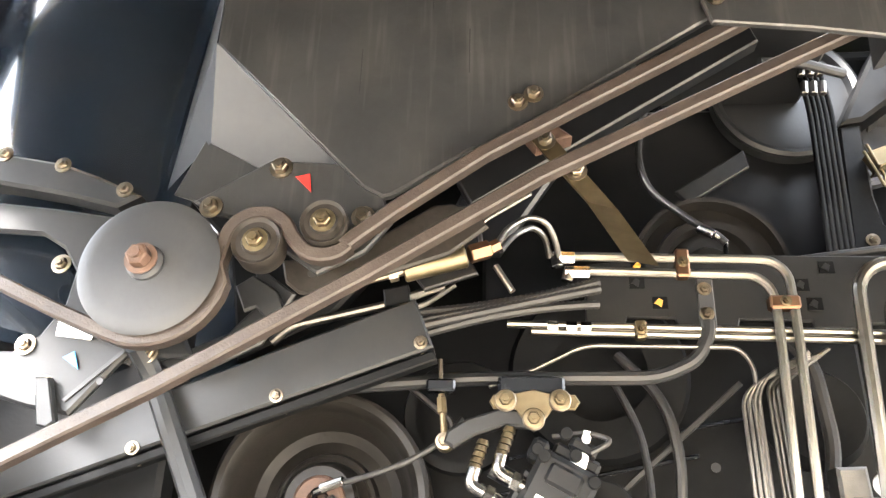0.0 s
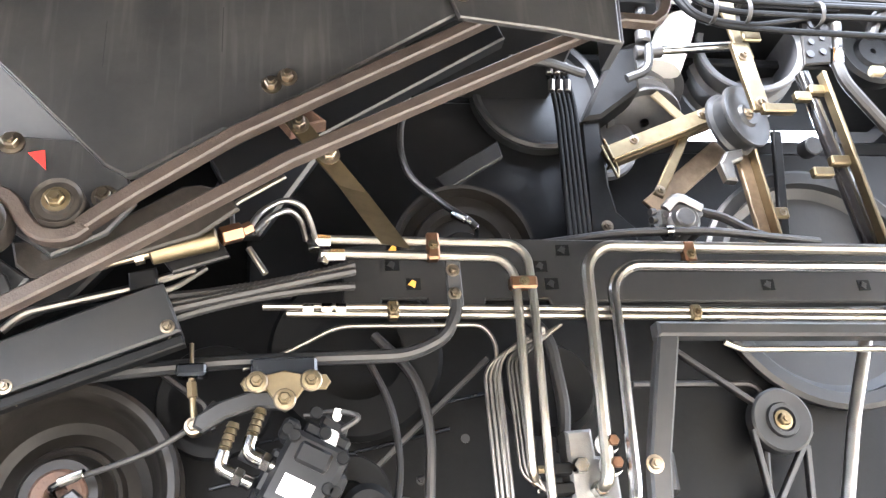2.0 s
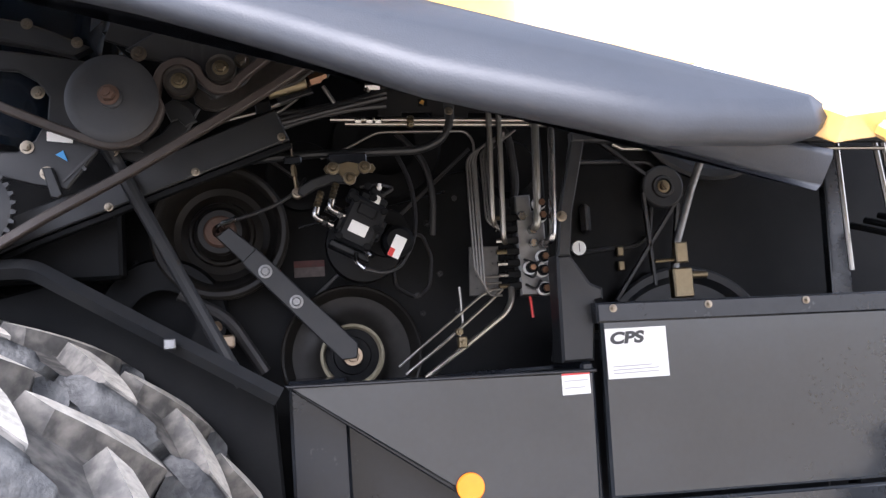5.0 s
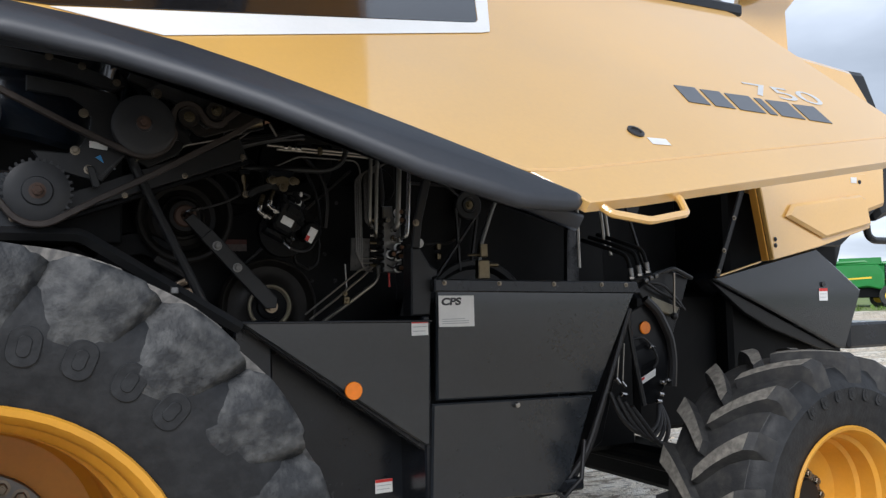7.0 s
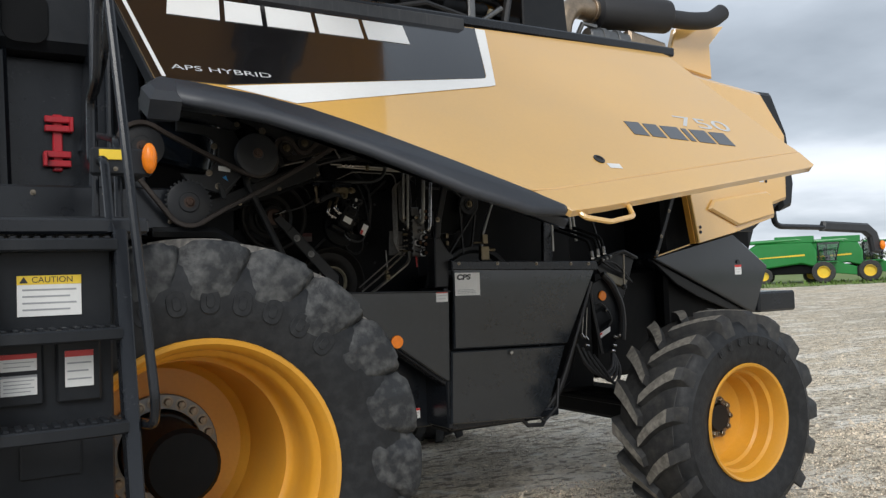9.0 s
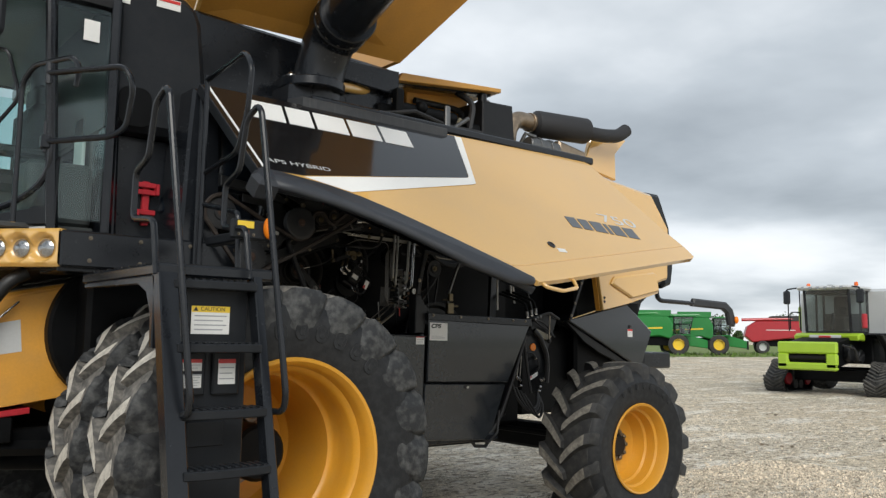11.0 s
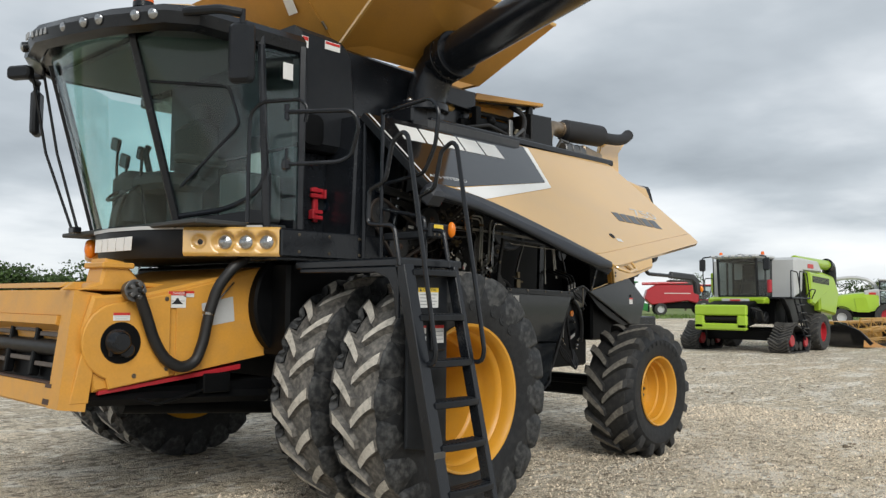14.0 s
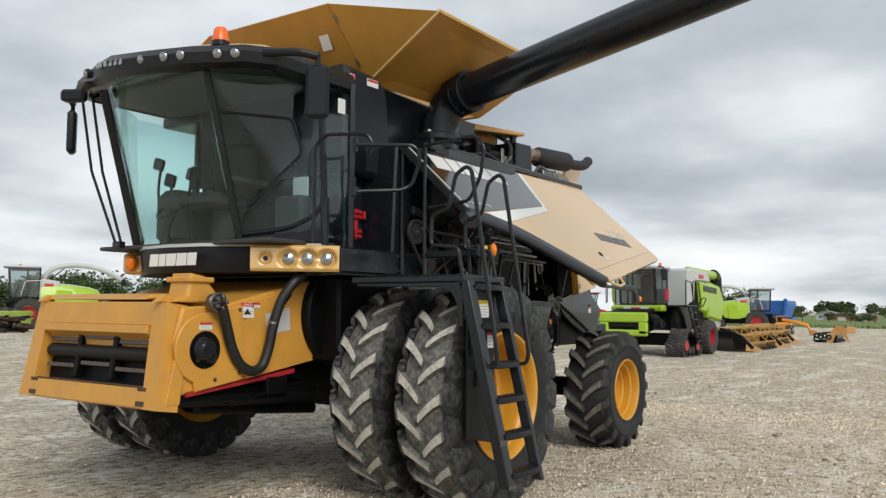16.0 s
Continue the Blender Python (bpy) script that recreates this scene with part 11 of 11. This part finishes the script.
def grain_header(base, length, depth, height, label, points=True):
    """A long cutting header lying on the gravel, its end towards -x."""
    c = thing("combine_header", label, "header", group="headers on the gravel", base=base)
    c.rotation_euler = (0, 0, math.pi)
    for x in (0.0, length):
        mb = MB().prism([(0.0, 0.05), (0.0, 0.85), (0.45, 1.02), (depth * 0.7, 0.72), (depth, 0.22), (depth * 0.9, 0.05)], x - 0.06, x + 0.06, 0.02, Matrix(((0, 0, 1, 0), (1, 0, 0, 0), (0, 1, 0, 0), (0, 0, 0, 1))))
        e = part("end_shield", mb, GLOSSBLK, c, "black end shield with a white lettering shape")
        part("lettering_shape", MB().box(x - 0.07, x - 0.062, 0.25, 0.6, 0.52, 0.60, 0.002), STICKER, e)
        if points:
            mb = MB().add([(x - 0.1, depth * 0.8, 0.05), (x + 0.15, depth * 0.8, 0.05), (x + 0.03, depth * 0.8, 0.45), (x - 0.1, depth + 0.45, 0.06)], [(0, 1, 2), (0, 3, 1), (1, 3, 2), (2, 3, 0)])
            part("divider", mb, SCRAPOR, c, "rusty orange divider point")
    part("back_sheet", MB().box(0, length, -0.04, 0.06, 0.1, 0.95, 0.02), GLOSSBLK, c, "black back sheet")
    part("floor_pan", MB().box(0, length, 0.0, depth * 0.85, 0.04, 0.12, 0.02), SHADEBLACK, c)
    part("auger", MB().cyl((0.1, 0.42, 0.42), (length - 0.1, 0.42, 0.42), 0.17, n=14), HEADYEL, c, "yellow cross auger")
    mb = MB()
    for k in range(int(length / 0.45)):
        x = 0.3 + 0.45 * k
        mb.ring((x, 0.42, 0.42), (x + 0.02, 0.44, 0.42), 0.16, 0.29, 14, 0.004)
    part("auger_flight", mb, HEADYEL, c)
    part("top_beam", MB().box(0, length, 0.0, 0.16, 0.92, 1.06, 0.03), HEADYEL, c, "yellow top beam")
    rc = Vector((0, depth * 0.62, height * 0.62))
    part("reel_tube", MB().cyl((0.15, rc.y, rc.z), (length - 0.15, rc.y, rc.z), 0.08, n=10), HEADYEL, c, "yellow reel tube")
    rr = height * 0.42
    for k in range(6):
        a = math.pi / 3 * k + 0.3
        y, z = rc.y + rr * math.cos(a), rc.z + rr * math.sin(a)
        mb = MB().tube([(0.2, y, z), (length - 0.2, y, z)], 0.03, n=6)
        for i in range(int(length / 0.3)):
            mb.tube([(0.3 + 0.3 * i, y, z), (0.3 + 0.3 * i, y + 0.1, z - 0.22)], 0.008, n=4)
        part("reel_bat", mb, HEADYEL, c, "yellow reel bat with thin tines")
    for i in range(max(2, int(length / 1.6)) + 1):
        x = 0.2 + (length - 0.4) * i / max(2, int(length / 1.6))
        mb = MB()
        for k in range(6):
            a = math.pi / 3 * k + 0.3
            mb.tube([(x, rc.y, rc.z), (x, rc.y + rr * math.cos(a), rc.z + rr * math.sin(a))], 0.025, n=5)
        part("reel_spider", mb, HEADYEL, c, "yellow reel spider arms")
    for x in (0.15, length - 0.15):
        part("reel_arm", MB().tube([(x, 0.1, 1.0), (x, rc.y * 0.6, rc.z + 0.25), (x, rc.y, rc.z)], 0.05, n=6, bend=0.1), BLACK, c)
    return c


grain_header((34.9, 7.7, 0.0), 5.1, 1.7, 1.15, "yellow and black grain header lying on gravel")
grain_header((41.6, 8.5, 0.0), 4.2, 1.6, 1.05, "black and yellow header with rusty divider points")


def scrap_header():
    c = thing("header_wreck", "stripped orange header wreck lying on gravel", "header", base=(45.2, 4.7, 0.0))
    part("side_sheet", MB().prism([(0.0, 0.0), (0.25, 0.95), (0.7, 1.0), (1.1, 0.5), (1.25, 0.0), (0.9, 0.0), (0.75, 0.45), (0.4, 0.5)], -0.04, 0.04, 0.01, Matrix(((0, 0, 1, 0), (1, 0, 0, 0), (0, 1, 0, 0), (0, 0, 0, 1)))), SCRAPOR, c, "faded orange end sheet")
    part("curved_sheet", MB().plate([(0.0, 0.55), (0.1, 0.98), (2.8, 0.9), (2.8, 0.5)], 0.1, 0.18, 0.02), SCRAPOR, c, "faded orange back sheet")
    part("auger", MB().cyl((0.1, 0.85, 0.3), (3.0, 1.0, 0.28), 0.2, n=14, c=0.02), DARKGREY, c, "dark auger tube")
    for k in range(4):
        part("chain_wheel", MB().ring((-0.05, 1.1 + 0.22 * k, 0.32 + 0.08 * (k % 2)), (0.03, 1.1 + 0.22 * k, 0.32 + 0.08 * (k % 2)), 0.06, 0.17, 16), GREY, c)
    part("frame_bar", MB().tube([(0.0, 1.9, 0.06), (0.0, 1.9, 0.5), (0.05, 0.9, 0.62), (0.1, 0.2, 0.95)], 0.05, n=6, bend=0.1), DARKGREY, c)
    part("base_beam", MB().box(0.0, 3.0, 0.7, 1.9, 0.0, 0.14, 0.03), SHADEBLACK, c)


scrap_header()


def grain_cart():
    c = thing("grain_cart", "blue grain cart behind the lime harvester", "cart", base=(77.0, 16.3, 0.0))
    secs = MB()
    secs.add([(-1.4, -1.2, 1.3), (1.4, -1.2, 1.3), (1.4, 1.2, 1.3), (-1.4, 1.2, 1.3), (-1.8, -1.55, 2.4), (1.8, -1.55, 2.4), (1.8, 1.55, 2.4), (-1.8, 1.55, 2.4), (-1.8, -1.5, 2.85), (1.8, -1.5, 2.85), (1.8, 1.5, 2.85), (-1.8, 1.5, 2.85)],
             [(0, 3, 2, 1), (0, 1, 5, 4), (1, 2, 6, 5), (2, 3, 7, 6), (3, 0, 4, 7), (4, 5, 9, 8), (5, 6, 10, 9), (6, 7, 11, 10), (7, 4, 8, 11)])
    part("hopper", secs, BLUEM, c, "blue sheet steel hopper")
    for k in range(5):
        part("hopper_rib", MB().box(-1.86, -1.78, -1.4 + 0.68 * k, -1.33 + 0.68 * k, 2.38, 2.88, 0.01), BLUEM, c)
    part("chassis", MB().box(-0.8, 0.8, -1.8, 1.4, 0.9, 1.3, 0.04), BLUEM, c)
    far_wheel(c, -1.1, 0.0, 0.85, 0.85, 0.7, 0.45, LIGHTGREY)
    far_wheel(c, 1.1, 0.0, 0.85, 0.85, 0.7, 0.45, LIGHTGREY)
    part("unloading_auger", MB().tube([(-1.6, -1.2, 1.4), (-1.9, -1.4, 3.0)], 0.18, n=10), BLUEM, c)


grain_cart()


def boom_loader():
    c = thing("boom_loader", "orange boom loader with its boom lowered to the gravel", "loader", base=(61.0, 11.0, 0.0))
    part("boom", MB().tube([(0.6, 1.1, 1.15), (0.0, 0.0, 1.0), (-0.1, -0.9, 0.75)], 0.15, n=4, bend=0.08), TELEOR, c, "orange lifting boom")
    part("boom_tip", MB().tube([(-0.1, -0.85, 0.8), (-0.12, -1.05, 0.4), (-0.15, -1.1, 0.05)], 0.10, n=4), TELEOR, c)
    part("body", MB().box(0.1, 1.3, 0.5, 1.6, 0.45, 0.95, 0.08), TELEOR, c, "orange machine body")
    part("ram", MB().tube([(0.4, 0.8, 0.6), (0.05, -0.2, 0.8)], 0.05, n=8), CHROME, c, "bright hydraulic ram")
    part("frame_bar", MB().tube([(0.2, 1.4, 0.9), (0.1, 1.5, 1.4), (0.1, 0.6, 1.45)], 0.04, n=6, bend=0.1), SCRAPOR, c)
    for x, y in ((0.2, 0.6), (1.2, 0.6), (0.2, 1.5), (1.2, 1.5)):
        far_wheel(c, x, y, 0.38, 0.38, 0.28, 0.2, LIGHTGREY)
    part("bucket", MB().box(-0.6, 0.1, -1.5, -1.1, 0.0, 0.4, 0.06), SCRAPOR, c, "worn orange bucket")


boom_loader()


def scrap_pile(base, w, h, seed, label):
    """A heap of rusty bars, rails and sheet cut-offs."""
    rng = random.Random(seed)
    c = thing("scrap_pile", label, "scrap", group="scrap heaps", base=base)
    for k in range(46):
        a = rng.uniform(0, math.pi)
        t = rng.random()
        x, y = rng.uniform(-w, w) * (1 - 0.7 * t), rng.uniform(-0.9, 0.9) * (1 - 0.7 * t)
        ln = rng.uniform(0.5, 1.3)
        d = Vector((math.cos(a), math.sin(a), rng.uniform(-0.25, 0.25))) * ln
        p = Vector((x, y, 0.12 + h * t))
        if k % 4:
            part("bar", MB().tube([p - d, p + d], rng.uniform(0.03, 0.07), n=5), (RUST, SHADEBLACK, GREY)[k % 3], c)
        else:
            part("sheet", MB().box(-0.5, 0.5, -0.3, 0.3, -0.02, 0.02, 0.005, Matrix.Translation(p) @ Matrix.Rotation(a, 4, "Z") @ Matrix.Rotation(rng.uniform(-0.5, 0.5), 4, "X")), (RUST, DARKGREY)[k % 2], c)


scrap_pile((12.4, 42.2, rise(42)), 1.6, 0.9, 5, "heap of dark rusty scrap bars on gravel")
scrap_pile((15.2, 41.1, rise(41)), 1.2, 0.7, 8, "low heap of scrap bars and sheets")


# ---------------- trees, mounds and buildings in the distance ----------------
def leaf_cloud(mb, c, r, n, size, rng):
    """Loose leaf clumps: small bent quads scattered in an uneven ball."""
    for _ in range(n):
        while True:
            p = Vector((rng.uniform(-1, 1), rng.uniform(-1, 1), rng.uniform(-1, 1)))
            if 0.25 < p.length < 1.0:
                break
        p = Vector(c) + Vector((p.x * r[0], p.y * r[1], p.z * r[2]))
        u = Vector((rng.gauss(0, 1), rng.gauss(0, 1), rng.gauss(0, 0.6))).normalized()
        w = u.cross(Vector((rng.gauss(0, 1), rng.gauss(0, 1), rng.gauss(0, 1)))).normalized()
        s = size * rng.uniform(0.5, 1.2)
        k = u.cross(w) * s * 0.3
        mb.add([p - u * s, p - w * s * 0.6 + k, p + u * s, p + w * s * 0.6 + k], [(0, 1, 2, 3)])


def tree_crown(mb, wood, base, h, spread, rng, leaf):
    """Trunk and limbs into wood, leaf clumps into mb."""
    b = Vector(base)
    top = b + Vector((rng.uniform(-0.3, 0.3), rng.uniform(-0.3, 0.3), h * 0.72))
    wood.cyl(b - Vector((0, 0, 0.1)), b + (top - b) * 0.45, h * 0.030, h * 0.022, 8)
    wood.cyl(b + (top - b) * 0.45, top, h * 0.022, h * 0.008, 6)
    for k in range(9):
        t = rng.uniform(0.25, 0.95)
        o = b + (top - b) * t
        a = k * 2.4 + rng.uniform(-0.4, 0.4)
        ln = spread * rng.uniform(0.45, 1.0) * (1.15 - 0.5 * abs(t - 0.5))
        e = o + Vector((math.cos(a) * ln, math.sin(a) * ln, h * rng.uniform(0.08, 0.26)))
        wood.cyl(o, e, h * 0.012, h * 0.004, 5)
        q = spread * rng.uniform(0.28, 0.46)
        leaf_cloud(mb, e, (q, q, q * 0.75), 60, leaf, rng)
        leaf_cloud(mb, o + (e - o) * 0.55, (q * 0.8, q * 0.8, q * 0.6), 34, leaf, rng)
    leaf_cloud(mb, top, (spread * 0.42, spread * 0.42, h * 0.2), 90, leaf, rng)


def far_tree(x, y, h, spread, seed, mat_=None, label="broad green tree beyond the yard"):
    rng = random.Random(seed)
    t = thing("tree", label, "tree", group="trees", base=(x, y, rise(y)))
    crown, wood = MB(), MB()
    tree_crown(crown, wood, (0, 0, 0), h, spread, rng, max(0.12, h * 0.035))
    part("trunk", wood, BARK, t, "grey-brown trunk and limbs")
    part("crown", crown, mat_ or LEAF, t, "uneven leafy crown")


for k, (x, y, h, sp) in enumerate(((137, 35.8, 6.3, 3.0), (135, 39.4, 5.8, 2.8), (130, 43, 5.0, 2.6), (137, 27.6, 2.7, 1.4), (148, 28.6, 3.0, 1.6), (150, 21.2, 2.7, 1.7), (150, 17.4, 3.3, 2.2), (156, 15.6, 3.0, 2.0),
                                   (140, 17.8, 1.3, 1.2), (152, 25.0, 1.6, 1.2), (120, 60, 6.0, 3.4), (112, 68, 5.6, 3.2), (126, 50, 4.6, 2.6))):
    far_tree(x, y, h, sp, 40 + k, LEAF if k % 3 else LEAF_DRY)


def treeline(name, pts, h, depth, n, seed, label, leaf):
    """A distant wood: many crowns and trunks, one sheet of foliage."""
    rng = random.Random(seed)
    mb = MB()
    for i in range(n):
        t = rng.random() * (len(pts) - 1)
        a, b = pts[int(t)], pts[min(int(t) + 1, len(pts) - 1)]
        f = t - int(t)
        x, y = a[0] + (b[0] - a[0]) * f + rng.uniform(-depth, depth), a[1] + (b[1] - a[1]) * f + rng.uniform(-depth, depth)
        hh = h * rng.uniform(0.55, 1.1)
        z = rise(y)
        mb.cyl((x, y, z - 0.1), (x, y, z + hh * 0.5), hh * 0.025, hh * 0.012, 5)
        for k in range(5):
            q = hh * rng.uniform(0.16, 0.26)
            leaf_cloud(mb, (x + rng.uniform(-1, 1) * hh * 0.2, y + rng.uniform(-1, 1) * hh * 0.2, z + hh * rng.uniform(0.2, 0.85)), (q * 1.3, q * 1.3, q), 46, leaf, rng)
    solid(name, mb, LEAF, label, "trees", kind="stuff")


treeline("treeline", [(-12, 104), (10, 102), (26, 99), (45, 97), (62, 100), (80, 104)], 5.0, 3.0, 240, 3, "dense green treeline beyond the gravel yard", 0.26)
treeline("far_wood", [(-160, 330), (40, 330), (200, 290), (330, 210), (400, 120), (420, 40), (420, -60)], 6, 8, 130, 4, "far wood along the horizon", 0.9)


def far_barn(x, y, w, d, h, wall, label):
    b = thing("barn", label, "barn", group="far buildings", base=(x, y, rise(y)))
    part("wall", MB().box(-d / 2, d / 2, -w / 2, w / 2, 0, h, 0.02), wall, b, "painted barn wall")
    m = Matrix(((0, 0, 1, 0), (1, 0, 0, 0), (0, 1, 0, 0), (0, 0, 0, 1)))
    mb = MB().prism([(-w / 2 - 0.3, h - 0.05), (0, h * 1.5), (w / 2 + 0.3, h - 0.05), (w / 2 + 0.3, h + 0.1), (0, h * 1.5 + 0.15), (-w / 2 - 0.3, h + 0.1)], -d / 2 - 0.3, d / 2 + 0.3, 0.02, m)
    part("roof", mb, ROOFM, b, "grey sheet roof")
    part("gable", MB().prism([(-w / 2, h), (w / 2, h), (0, h * 1.5)], -d / 2, d / 2, 0.01, m), wall, b)
    part("door", MB().box(-d / 2 - 0.04, -d / 2, -w * 0.15, w * 0.15, 0, h * 0.7, 0.01), LIGHTGREY, b)
    part("window", MB().box(-d / 2 - 0.04, -d / 2, w * 0.25, w * 0.35, h * 0.4, h * 0.65, 0.01), GLOSSBLK, b)


far_barn(176, 26.5, 5.0, 5.0, 1.0, BRICKM, "low red-brown barn beyond the field")
far_barn(182, 23.5, 4.0, 4.0, 1.0, BRICKM, "small brown farm building beyond the field")
far_barn(178, 29.8, 4.0, 4.0, 1.2, LIGHTGREY, "pale farm building beyond the field")


def mound(name, base, r, h, material, label, seed):
    rng = random.Random(seed)
    mb = MB()
    n, k = 28, 9
    for j in range(k):
        t = j / (k - 1)
        for i in range(n):
            a = 2 * math.pi * i / n
            q = r * t * (1 + 0.12 * math.sin(3 * a + seed) + rng.uniform(-0.05, 0.05))
            z = h * (1 - t) ** 1.1 * (1 + rng.uniform(-0.08, 0.08)) - 0.02
            mb.v.append((base[0] + q * math.cos(a) * 1.5, base[1] + q * math.sin(a), rise(base[1]) + z))
    mb.f = [(j * n + i, j * n + (i + 1) % n, (j + 1) * n + (i + 1) % n, (j + 1) * n + i) for j in range(k - 1) for i in range(n)]
    solid(name, mb, material, label, "gravel heap", angle=60)


mound("gravel_mound", (10.5, 46.5), 2.6, 1.5, DIRT, "grey-brown gravel heap at the yard's edge", 2)
